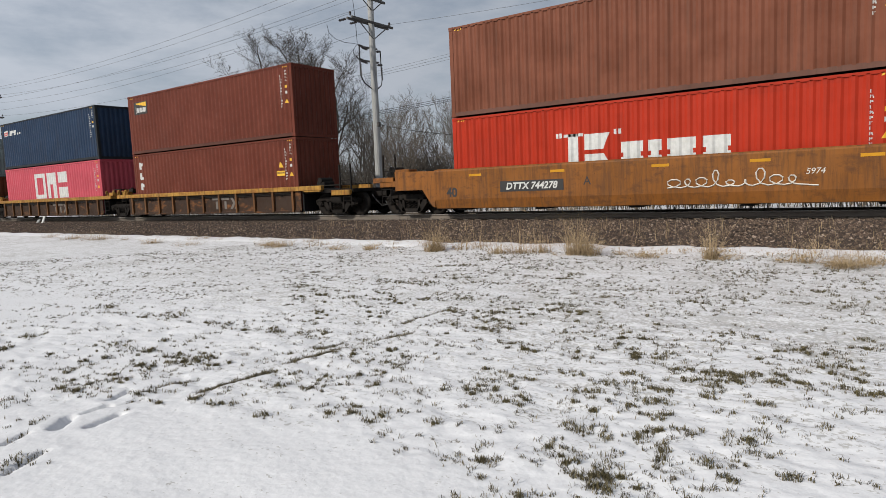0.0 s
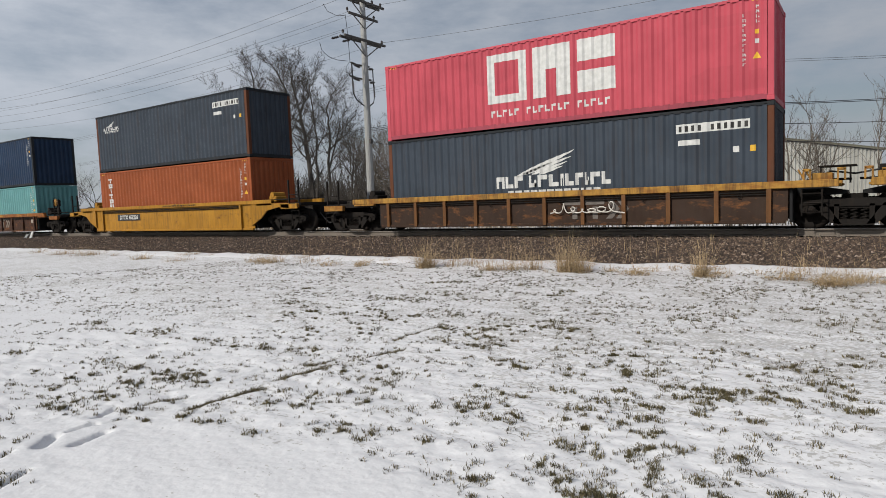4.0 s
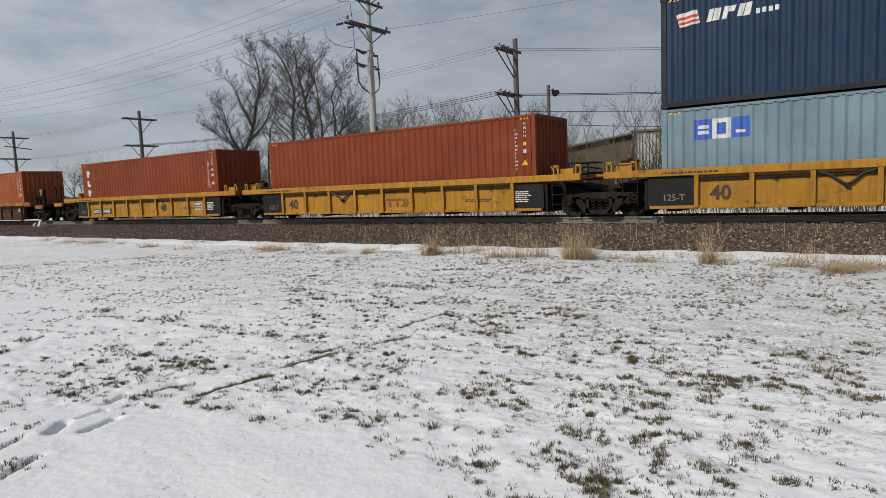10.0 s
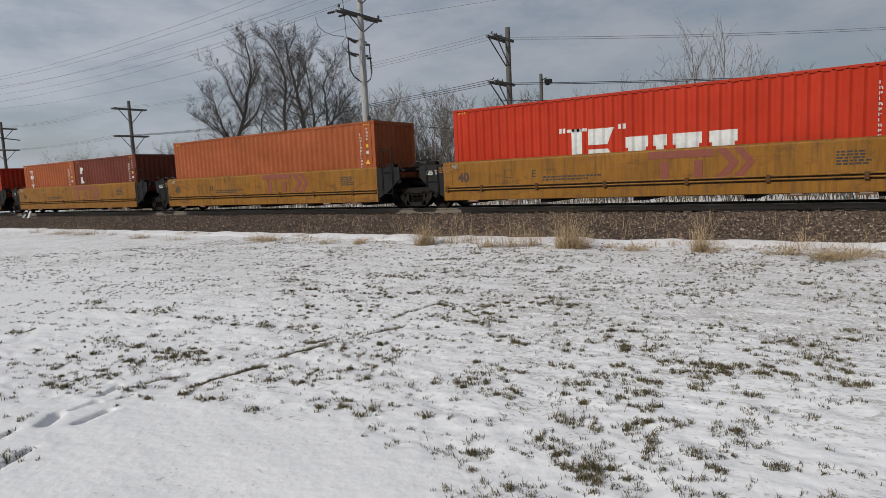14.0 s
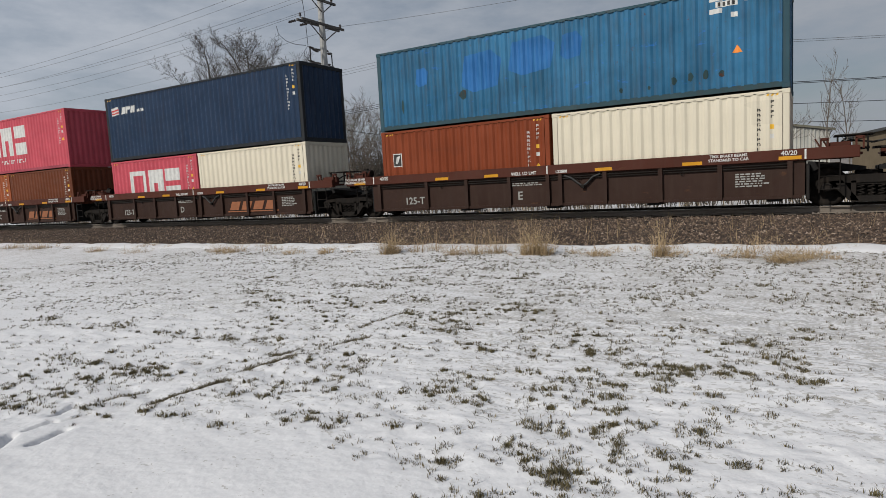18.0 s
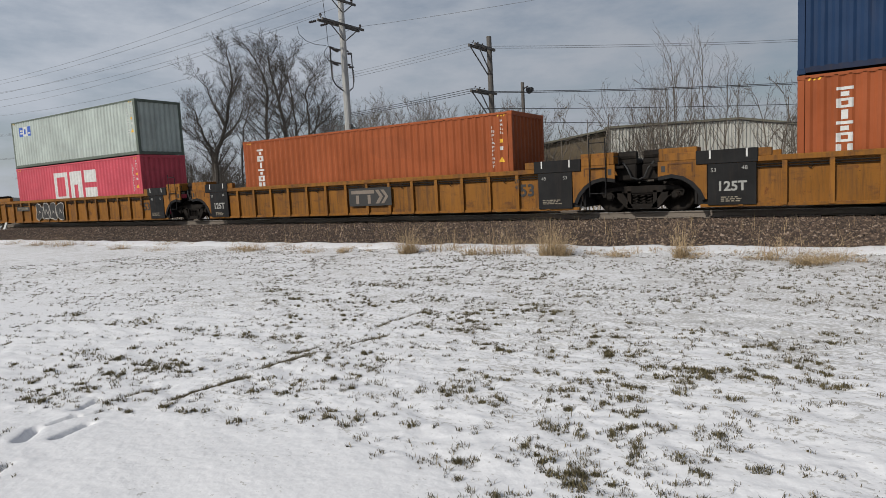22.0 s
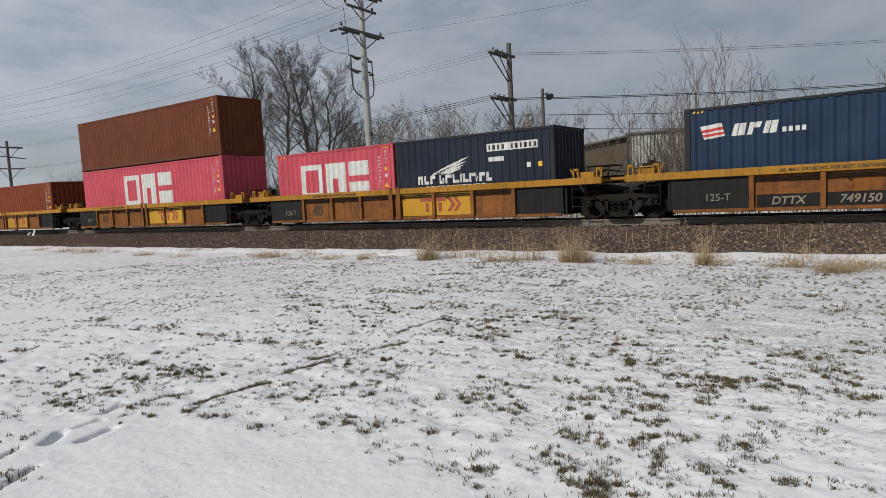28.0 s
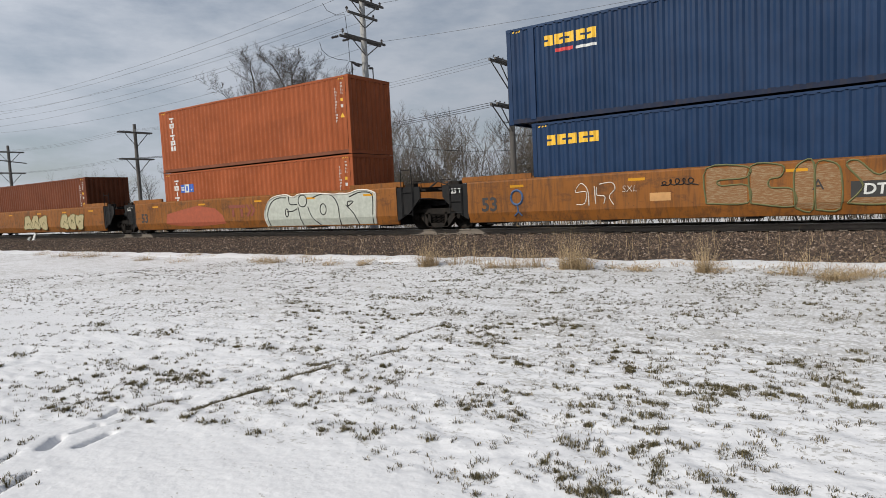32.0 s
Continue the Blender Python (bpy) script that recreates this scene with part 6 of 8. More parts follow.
blob_letters(CARS[36], 5.1, 0.58, 3.0, 0.9, SIDE - 0.003, CHALKY, PALE, 4, 8)
for pts in ([(-4.60, 0.70), (-4.35, 0.72), (-4.30, 1.05), (-4.62, 1.05), (-4.45, 1.30), (-4.25, 1.10), (-4.22, 0.66)], [(-4.02, 0.70), (-4.05, 1.20)], [(-3.98, 1.18), (-3.98, 0.95), (-3.75, 0.90), (-3.78, 0.70)], [(-3.9, 1.25), (-3.55, 1.28), (-3.45, 1.10), (-3.62, 0.90), (-3.50, 0.66)]):
    sprayed_line(CARS[36], pts, GHOST, 0.014, "thin chalk line")
text_piece("SXL", 0.26, GHOST, CARS[36], (-3.05, SIDE - 0.008, 1.0), shear=0.1, bold=-0.006)
sprayed_line(CARS[36], oval(-6.53, 0.98, 0.20, 0.22), BLUESPRAY, 0.035, "blue sprayed ring with a tail")
sprayed_line(CARS[36], [(-6.53, 0.76), (-6.5, 0.56), (-6.64, 0.42)], BLUESPRAY, 0.025)
sprayed_line(CARS[36], [(-6.5, 0.56), (-6.38, 0.42)], BLUESPRAY, 0.025)
scrawl(CARS[36], -2.2, 1.08, 0.85, 0.34, SIDE - 0.012, BLACKMARK, 14, 5, 0.014)
piece("primer_patch", box_data(-2.5, SIDE - 0.003, 0.72, -1.95, SIDE - 0.001, 0.94), TAN, CARS[36], "lighter patch of paint")
sprayed(CARS[37], [(-5.7, 0.50), (-5.6, 0.95), (-4.6, 1.10), (-3.2, 1.28), (-1.9, 1.12), (-1.4, 0.80), (-1.2, 0.45), (-3.0, 0.34), (-4.8, 0.40)], plain("rust_red_spray", (150, 72, 44), 0.8), "rust-red sprayed patch", 0.002)
three_bar_mark(CARS[37], -0.95, 0.72, 1.0, SIDE - 0.004, MAROONMARK)
tag = [(1.45, 0.27), (1.36, 0.80), (1.60, 1.25), (2.02, 1.46), (2.70, 1.51), (3.10, 1.40), (3.45, 1.50), (4.33, 1.50), (5.30, 1.42), (5.59, 1.44), (6.05, 1.42), (6.50, 1.52), (6.90, 1.51), (7.25, 1.42), (7.36, 1.25), (7.28, 0.28)]
sprayed(CARS[37], tag, SILVER, "silver sprayed letter shapes", 0.003)
sprayed_line(CARS[37], tag, GHOST, 0.030, "white sprayed outline")
for pts in ([(2.85, 1.44), (2.90, 1.14), (3.30, 1.12)], [(1.62, 0.28), (1.55, 0.80), (1.80, 1.22), (2.20, 1.40), (2.70, 1.40)], [(2.72, 0.84), (3.05, 0.86), (3.30, 0.95)], oval(2.70, 0.80, 0.09, 0.16), [(3.35, 1.02), (3.45, 0.60), (3.55, 0.28)], oval(3.62, 1.24, 0.24, 0.23), [(3.90, 1.0), (4.10, 0.60), (4.50, 0.28)], oval(4.72, 0.88, 0.16, 0.21), [(4.2, 1.35), (4.7, 1.46), (5.2, 1.38), (5.5, 1.0), (5.55, 0.28)], [(5.9, 1.0), (6.3, 0.65), (6.45, 0.28)], [(6.0, 0.95), (6.28, 1.12), (6.0, 1.12), (6.0, 0.95)], [(6.1, 1.30), (6.6, 1.44), (7.1, 1.40), (7.22, 1.15), (7.15, 0.28)]):
    sprayed_line(CARS[37], pts, BLACKMARK, 0.020, "black sprayed line")
blob_letters(CARS[38], -1.0, 0.34, 3.0, 0.9, SIDE - 0.006, PALE, GREENEDGE, 3, 9)
blob_letters(CARS[38], 3.6, 0.34, 2.6, 0.9, SIDE - 0.006, PALE, GREENEDGE, 3, 10)


# ---- ground ----
PRINTS = [(-4.20, 1.38, -4.36, 1.66), (-4.70, 1.56, -4.80, 1.74), (-4.72, 1.89, -4.89, 2.06), (-4.55, 2.04, -4.63, 2.30), (-5.04, 2.44, -5.13, 2.64), (-4.88, 2.15, -4.89, 2.36), (-4.85, 2.36, -4.82, 2.58), (-5.03, 2.80, -4.92, 3.18), (-4.58, 2.92, -4.47, 3.64), (-4.60, 3.84, -4.45, 4.47), (-5.08, 3.82, -5.03, 4.12), (-4.37, 4.88, -4.24, 5.38), (-4.60, 5.65, -4.56, 6.58)]
WIDE = (0.018, 0.018, 0.040, 0.030, 0.026, 0.018, 0.017, 0.030, 0.030, 0.026, 0.020, 0.024, 0.024)
# grass clumps: place and radius
CLUMPS = [(-1.67, 4.55, 0.09), (-1.46, 4.62, 0.11), (-1.31, 4.61, 0.06), (-1.74, 4.31, 0.07), (-1.02, 4.94, 0.11), (-0.95, 4.79, 0.07), (-1.32, 5.06, 0.05), (-0.96, 4.6, 0.06), (-1.19, 4.89, 0.06), (-1.52, 5.54, 0.07), (-1.6, 4.85, 0.06), (-1.31, 4.31, 0.07), (-1.42, 4.15, 0.08), (-1.2, 4.34, 0.05), (-1.16, 3.99, 0.05), (-1.11, 4.11, 0.03), (-0.96, 3.89, 0.05), (-1.17, 3.68, 0.05), (-1.36, 3.63, 0.07), (-1.57, 3.62, 0.06), (-1.01, 3.57, 0.04), (-0.98, 3.41, 0.05), (-1.28, 3.04, 0.03), (-0.73, 3.48, 0.04), (-0.62, 3.39, 0.04), (-0.1, 5.13, 0.06), (0.03, 5.13, 0.04)]
MORE_CLUMPS = [(-0.05, 6.88, 0.06), (-0.59, 3.92, 0.04), (-0.94, 5.13, 0.08), (-0.79, 5.23, 0.06), (-0.62, 4.59, 0.05), (-0.36, 3.53, 0.05), (-2.04, 4.68, 0.07), (-8.38, 3.16, 0.1), (-9.44, 4.63, 0.2), (-6.84, 3.45, 0.17), (-7.8, 4.68, 0.18), (-6.58, 4.63, 0.13), (-5.73, 4.73, 0.14), (-5.44, 3.45, 0.13), (-5.74, 2.81, 0.05), (-5.48, 2.76, 0.07), (-5.67, 3.12, 0.07), (-4.14, 2.79, 0.07), (-3.59, 2.8, 0.05), (-4.03, 3.31, 0.06), (-4.3, 1.51, 0.09), (-3.72, 3.36, 0.07), (-4.41, 2.77, 0.05)]
FAR_CLUMPS = [(-8.04, 7.22, 0.16), (-9.16, 8.68, 0.12), (-6.52, 8.06, 0.12), (-5.99, 8.07, 0.15), (-5.84, 8.74, 0.15), (-4.2, 9.85, 0.13), (-4.23, 9.3, 0.07), (-5.25, 6.9, 0.06), (-6.15, 7.12, 0.07), (-6.29, 6.61, 0.07), (-6.94, 9.95, 0.16), (-6.53, 10.06, 0.13), (-6.61, 10.97, 0.12), (-4.71, 7.18, 0.09), (-5.11, 10.14, 0.18), (-3.3, 7.3, 0.11), (-1.93, 8.07, 0.1), (-0.59, 9.34, 0.1)]


def lawn(x, y):
    """How much grass stands through the snow, about 0 to 1."""
    a = noise.fractal(Vector((x * 0.45, y * 0.8, 3.1)), 1.0, 2.0, 2)
    b = 0.8 * noise.noise(Vector((x * 4.2, y * 5.6, 8.7))) + 0.8 * noise.noise(Vector((x * 1.5, y * 2.4, 5.2)))
    d = noise.noise(Vector((x * 11.0, y * 14.0, 1.7)))
    near = max(0.0, 1 - math.hypot((x + 3.2) / 2.6, (y - 1.7) / 1.25))
    far_left = 0.07 * min(1, max(0, (-3.0 - x) / 4)) * min(1, max(0, (y - 1.0) / 2))
    return 0.40 + 0.24 * a + 0.42 * b + 0.26 * d - 1.1 * near - far_left + 0.08 * min(1, max(0, (y - 5) / 4))


def height(x, y):
    if y > 25 or y < -6 or x < -60 or x > 30:
        return 0.0
    h = 0.05 * noise.noise(Vector((x * 0.25, y * 0.3, 0.0))) + 0.016 * noise.noise(Vector((x * 1.6, y * 1.9, 4.0)))
    if 0.5 < y < 9 and -9 < x < 3:
        calm = min(1.0, max(0.15, 2.4 * (math.hypot((x + 3.2) / 2.6, (y - 1.7) / 1.25) - 0.65)))
        h += calm * (0.016 * noise.noise(Vector((x * 4.0, y * 5.0, 9.0))) + 0.009 * noise.noise(Vector((x * 9.0, y * 10.0, 2.0))) + 0.006 * noise.noise(Vector((x * 17.0, y * 19.0, 6.0))))
        for i, (x0, y0, x1, y1) in enumerate(PRINTS):
            if min(x0, x1) - 0.3 < x < max(x0, x1) + 0.3 and y0 - 0.3 < y < y1 + 0.3:
                ux, uy = x1 - x0, y1 - y0
                u = max(0.0, min(1.0, ((x - x0) * ux + (y - y0) * uy) / (ux * ux + uy * uy)))
                d = math.hypot(x - x0 - u * ux, y - y0 - u * uy)
                wide, deep = WIDE[i], (0.045 + 0.5 * WIDE[i]) if i < 7 else (0.014 + 0.3 * WIDE[i])
                h -= deep * math.exp(-(d / (1.02 * wide)) ** 4) * (0.85 + 0.5 * noise.noise(Vector((x * 7, y * 7, 5)))) - 0.004 * math.exp(-((d - 0.11) / 0.04) ** 2)
    drift = max(0.0, 1 - abs(y - 13.3) / 0.9)
    return h + 0.05 * drift


def axis(spans):
    out = []
    for a, b, step in spans:
        n = max(1, round((b - a) / step))
        out += [a + (b - a) * i / n for i in range(n)]
    return out + [spans[-1][1]]


gx = axis([(-1400, -200, 120), (-200, -60, 10), (-60, -22, 0.8), (-22, -9, 0.22), (-9, -5.4, 0.045), (-5.4, -3.9, 0.02), (-3.9, 2.6, 0.036), (2.6, 10, 0.25), (10, 60, 5), (60, 1400, 120)])
gy = axis([(-400, -6, 60), (-6, 0.8, 0.6), (0.8, 1.3, 0.05), (1.3, 6.7, 0.022), (6.7, 8.0, 0.05), (8.0, 15.0, 0.12), (15, 26, 0.8), (26, 120, 8), (120, 2600, 200)])
gv = [(x, y, height(x, y)) for y in gy for x in gx]
nx = len(gx)
gf = [(j * nx + i, j * nx + i + 1, (j + 1) * nx + i + 1, (j + 1) * nx + i) for j in range(len(gy) - 1) for i in range(nx - 1)]

SNOW, n, l, b = nodes_of("thin_snow_on_grass")
big = noise_node(n, l, 0.55, 5, 0.6)
fine = noise_node(n, l, 21.0, 4, 0.6, (1.0, 1.5, 1.0))
mid = noise_node(n, l, 3.2, 5, 0.65, (0.6, 1.6, 1.0))
snow_col = mix_node(n, l, ramp_node(n, l, noise_node(n, l, 30.0, 4), 0.3, 0.75), (0.56, 0.56, 0.572), (0.63, 0.63, 0.638))
grass_col = mix_node(n, l, ramp_node(n, l, noise_node(n, l, 22.0, 3), 0.35, 0.7), (0.11, 0.10, 0.072), (0.24, 0.215, 0.165))
acc = n.new("ShaderNodeMath")
acc.operation = "MULTIPLY_ADD"
acc.inputs[1].default_value = 0.55
l.new(mid, acc.inputs[0])
l.new(fine, acc.inputs[2])
acc2 = n.new("ShaderNodeMath")
acc2.operation = "MULTIPLY_ADD"
acc2.inputs[1].default_value = 0.35
l.new(big, acc2.inputs[0])
l.new(acc.outputs[0], acc2.inputs[2])
where = n.new("ShaderNodeTexCoord")
axes = n.new("ShaderNodeSeparateXYZ")
l.new(where.outputs["Object"], axes.inputs[0])
span = n.new("ShaderNodeMapRange")
span.inputs["From Min"].default_value, span.inputs["From Max"].default_value = 2.0, 7.0
span.inputs["To Min"].default_value, span.inputs["To Max"].default_value = -0.16, 0.025
l.new(axes.outputs["Y"], span.inputs["Value"])
side = n.new("ShaderNodeMapRange")
side.inputs["From Min"].default_value, side.inputs["From Max"].default_value = -7.0, 0.0
side.inputs["To Min"].default_value, side.inputs["To Max"].default_value = -0.01, 0.03
l.new(axes.outputs["X"], side.inputs["Value"])
both = n.new("ShaderNodeMath")
l.new(span.outputs[0], both.inputs[0])
l.new(side.outputs[0], both.inputs[1])
total = n.new("ShaderNodeMath")
l.new(acc2.outputs[0], total.inputs[0])
l.new(both.outputs[0], total.inputs[1])
thin = ramp_node(n, l, total.outputs[0], 0.985, 1.09, (0, 0, 0), (0.44, 0.44, 0.44))
l.new(mix_node(n, l, thin, snow_col, grass_col), b.inputs["Base Color"])
b.inputs["Roughness"].default_value = 0.75
b.inputs["Specular IOR Level"].default_value = 0.25
bump_node(n, l, b, noise_node(n, l, 11.0, 4, 0.5), 0.30, 0.035)
tagged(new("ground", mesh_of("ground", gv, gf, SNOW, True)), "flat lawn under thin patchy snow with footprints", "ground", kind="structure")

# grass standing through the snow
rng = np.random.default_rng(7)
GRASS, n, l, b = nodes_of("winter_grass")
geo = n.new("ShaderNodeNewGeometry")
ramp_c = n.new("ShaderNodeValToRGB")
e = ramp_c.color_ramp.elements
e[0].position, e[0].color = 0.0, (0.040, 0.032, 0.018, 1)
e[1].position, e[1].color = 1.0, (0.20, 0.165, 0.09, 1)
mid_e = ramp_c.color_ramp.elements.new(0.55)
mid_e.color = (0.085, 0.069, 0.034, 1)
l.new(geo.outputs["Random Per Island"], ramp_c.inputs["Fac"])
l.new(ramp_c.outputs[0], b.inputs["Base Color"])
b.inputs["Roughness"].default_value = 0.8


def blades(points, count, tall, wide, lean, reach):
    """Bent blades round points: vertices and faces."""
    P = np.repeat(np.array(points, float), np.array(count), axis=0)
    n = len(P)
    a, r, t = rng.uniform(0, 6.283, n), reach * np.sqrt(rng.uniform(0, 1, n)), rng.uniform(0, 6.283, n)
    bx, by, z = P[:, 0] + r * np.cos(a), P[:, 1] + r * np.sin(a), P[:, 2]
    h, w, d = tall * rng.uniform(0.35, 1.0, n), wide * rng.uniform(0.6, 1.2, n), lean * rng.uniform(0.2, 1.0, n)
    cx, cy, sx, sy = np.cos(t) * d * h, np.sin(t) * d * h, -np.sin(t) * w, np.cos(t) * w
    rows = [(bx - sx, by - sy, z - 0.02), (bx + sx, by + sy, z - 0.02), (bx + cx * 0.4 - sx * 0.7, by + cy * 0.4 - sy * 0.7, z + h * 0.6), (bx + cx * 0.4 + sx * 0.7, by + cy * 0.4 + sy * 0.7, z + h * 0.6), (bx + cx, by + cy, z + h)]
    v = np.stack([np.stack(q, -1) for q in rows], 1).reshape(-1, 3).tolist()
    f = []
    for o in range(0, 5 * n, 5):
        f += [(o, o + 1, o + 3, o + 2), (o + 2, o + 3, o + 4)]
    return v, f


def stalks(n, tall, reach, spread=0.5):
    """A tuft of long bent straws that fan out from their foot, some with loose seed heads."""
    v, f = [], []
    for k in range(n):
        a, r = rng.uniform(0, 6.283), reach * rng.uniform(0, 1) ** 0.8
        h = tall * (0.25 + 0.75 * rng.uniform(0, 1) ** 1.7)
        t = a + rng.uniform(-1.5, 1.5)
        d = h * spread * rng.uniform(0.05, 1.0) * (0.5 + r / reach)
        w = rng.uniform(0.0022, 0.0044)
        fx, fy, sx, sy = math.cos(t), math.sin(t), -math.sin(t) * w, math.cos(t) * w
        x0, y0 = 0.6 * r * math.cos(a), 0.6 * r * math.sin(a)
        sag = rng.uniform(0, 0.35) * h * spread
        o = len(v)
        for i, u in enumerate((0, 0.35, 0.7, 1.0)):
            px, py, pz = x0 + fx * d * u ** 1.6, y0 + fy * d * u ** 1.6, h * u - sag * u ** 3 - 0.03
            k2 = 1 - 0.75 * u
            v += [(px - sx * k2, py - sy * k2, pz), (px + sx * k2, py + sy * k2, pz)]
            if i:
                f.append((o + 2 * i - 2, o + 2 * i - 1, o + 2 * i + 1, o + 2 * i))
        if h > 0.45 * tall and rng.uniform(0, 1) < 0.45:
            for i in range(7):
                u = rng.uniform(0.72, 1.0)
                px, py, pz = x0 + fx * d * u ** 1.6, y0 + fy * d * u ** 1.6, h * u - sag * u ** 3 - 0.03
                q, L = rng.uniform(0, 6.283), rng.uniform(0.02, 0.06)
                o = len(v)
                v += [(px - 0.002, py, pz), (px + 0.002, py, pz), (px + math.cos(q) * L * 0.6, py + math.sin(q) * L * 0.6, pz + L * 0.8)]
                f.append((o, o + 1, o + 2))
    return v, f


pts, cnt = [], []
N = 520000
turn, far = rng.uniform(-math.pi, math.pi, N), 0.02 + 19.8 * rng.uniform(0, 1, N) ** 0.92
keep = rng.uniform(0, 1, N) < (0.12 + 0.88 * np.clip(1.35 * np.cos(turn), 0, 1) ** 2) * np.clip(far / 1.6, 0, 1)
for a, r in zip(turn[keep].tolist(), far[keep].tolist()):
    x, y = -1.0 - r * math.sin(a + 0.62), r * math.cos(a + 0.62)
    if y > 13.2:
        continue
    g = lawn(x, y)
    if rng.uniform(0, 1) < (g - 0.29) * 1.0:
        pts.append((x, y, height(x, y)))
        cnt.append(int(rng.choice((2, 3, 5, 8, 12, 16) if r < 5.5 else (3, 5, 8, 12, 18))))
for q in (0, 1, 7, 8, 8, 8, 9, 9, 11, 12):
    x0, y0, x1, y1 = PRINTS[q]
    for i in range(int(260 * math.hypot(x1 - x0, y1 - y0))):
        u = rng.uniform(0, 1)
        x, y = x0 + u * (x1 - x0), y0 + u * (y1 - y0)
        some = 0.55 + 0.9 * noise.noise(Vector((x * 6.0, y * 6.0, 3.0)))
        if rng.uniform(0, 1) < some:
            x, y = x + rng.normal(0.0, 0.014), y + 0.01 + rng.normal(0.0, 0.014)
            pts.append((x, y, height(x, y) + 0.006))
            cnt.append(int(rng.integers(2, 6)))
gv2, gf2 = blades(pts, cnt, 0.029, 0.0029, 1.8, 0.024)
tagged(new("lawn_grass", mesh_of("lawn_grass", gv2, gf2, GRASS)), "short winter grass poking through thin snow", "grass", kind="stuff")
OLIVE, n, l, b = nodes_of("olive_grass")
geo = n.new("ShaderNodeNewGeometry")
l.new(ramp_node(n, l, geo.outputs["Random Per Island"], 0.0, 1.0, (0.026, 0.023, 0.011), (0.16, 0.130, 0.058)), b.inputs["Base Color"])
b.inputs["Roughness"].default_value = 0.8
pts, cnt = [], []
loose = []
while len(loose) < 300:
    x, y = rng.uniform(-8.0, 2.0), rng.uniform(2.0, 7.0)
    if lawn(x, y) > 0.52 + 0.25 * rng.uniform(0, 1):
        loose.append((x, y, rng.uniform(0.008, 0.024)))
for x, y, size in CLUMPS + MORE_CLUMPS + FAR_CLUMPS + loose:
    for i in range(int(4 + 215 * size)):
        px, py = x + rng.normal(0, 1) * size * 0.85, y + rng.normal(0, 1) * size * 0.62
        pts.append((px, py, height(px, py)))
        cnt.append(int(rng.integers(3, 16)))
gv2, gf2 = blades(pts, cnt, 0.035, 0.0028, 1.3, 0.018)
tagged(new("grass_clumps", mesh_of("grass_clumps", gv2, gf2, OLIVE)), "small olive-brown grass clumps in the snow", "grass", kind="stuff")

# ---- track ----
BALLAST, n, l, b = nodes_of("ballast_bed")
vor = n.new("ShaderNodeTexVoronoi")
vor.inputs["Scale"].default_value = 17.0
tc = n.new("ShaderNodeTexCoord")
l.new(tc.outputs["Object"], vor.inputs["Vector"])
l.new(ramp_node(n, l, vor.outputs["Color"], 0.1, 0.95, (0.014, 0.009, 0.006), (0.066, 0.045, 0.031)), b.inputs["Base Color"])
b.inputs["Roughness"].default_value = 0.95
bump_node(n, l, b, vor.outputs["Distance"], 1.0, 0.04)
section = [(13.55, -0.06), (14.05, 0.06), (14.9, 0.15), (16.6, 0.33), (17.0, 0.365), (20.5, 0.365), (21.0, 0.33), (23.6, 0.05), (24.2, -0.06)]
bx = axis([(-600, -70, 20), (-70, 14, 0.5), (14, 400, 20)])
bv = []
for x in bx:
    for y, z in section:
        wob = noise.noise(Vector((x * 0.7, y * 0.9, 2.0)))
        bv.append((x, y + (0.18 * wob if y < 14.5 else 0.0), z + 0.02 * wob))
k = len(section)
bf = [(i * k + j, (i + 1) * k + j, (i + 1) * k + j + 1, i * k + j + 1) for i in range(len(bx) - 1) for j in range(k - 1)]
tagged(new("ballast", mesh_of("ballast", bv, bf, BALLAST)), "sloping bed of crushed brown stone under the track", "ballast", kind="structure")

STONE, n, l, b = nodes_of("ballast_stone")
geo = n.new("ShaderNodeNewGeometry")
rc = n.new("ShaderNodeValToRGB")
e = rc.color_ramp.elements
e[0].position, e[0].color = 0.0, (0.022, 0.015, 0.011, 1)
e[1].position, e[1].color = 1.0, (0.29, 0.225, 0.18, 1)
for p, c3 in ((0.4, (0.044, 0.028, 0.019)), (0.78, (0.090, 0.059, 0.040)), (0.93, (0.155, 0.112, 0.080))):
    rc.color_ramp.elements.new(p).color = (*c3, 1)
l.new(geo.outputs["Random Per Island"], rc.inputs["Fac"])
l.new(rc.outputs[0], b.inputs["Base Color"])
b.inputs["Roughness"].default_value = 0.9
N = 68000
u = rng.uniform(0, 1, N)
sx = 4.0 - 64.0 * u ** 1.55
sy = rng.uniform(13.75, 17.85, N)
sz = np.interp(sy, [p[0] for p in section], [p[1] for p in section])
size = rng.uniform(0.021, 0.050, N)
octa = np.array([(1, 0, 0), (-1, 0, 0), (0, 1, 0), (0, -1, 0), (0, 0, 1), (0, 0, -1)], float)
of = np.array([(0, 2, 4), (2, 1, 4), (1, 3, 4), (3, 0, 4), (2, 0, 5), (1, 2, 5), (3, 1, 5), (0, 3, 5)])
jit = octa[None] * rng.uniform(0.6, 1.25, (N, 6, 1)) + rng.uniform(-0.25, 0.25, (N, 6, 3))
ang = rng.uniform(0, 6.283, N)
ca, sa = np.cos(ang)[:, None], np.sin(ang)[:, None]
rx, ry = jit[..., 0] * ca - jit[..., 1] * sa, jit[..., 0] * sa + jit[..., 1] * ca
verts = np.stack([rx * size[:, None] + sx[:, None], ry * size[:, None] + sy[:, None], jit[..., 2] * size[:, None] * 0.8 + sz[:, None] + 0.008], -1).reshape(-1, 3)
faces = (of[None] + 6 * np.arange(N)[:, None, None]).reshape(-1, 3)
me = bpy.data.meshes.new("ballast_stones")
me.from_pydata(verts.tolist(), [], faces.tolist())
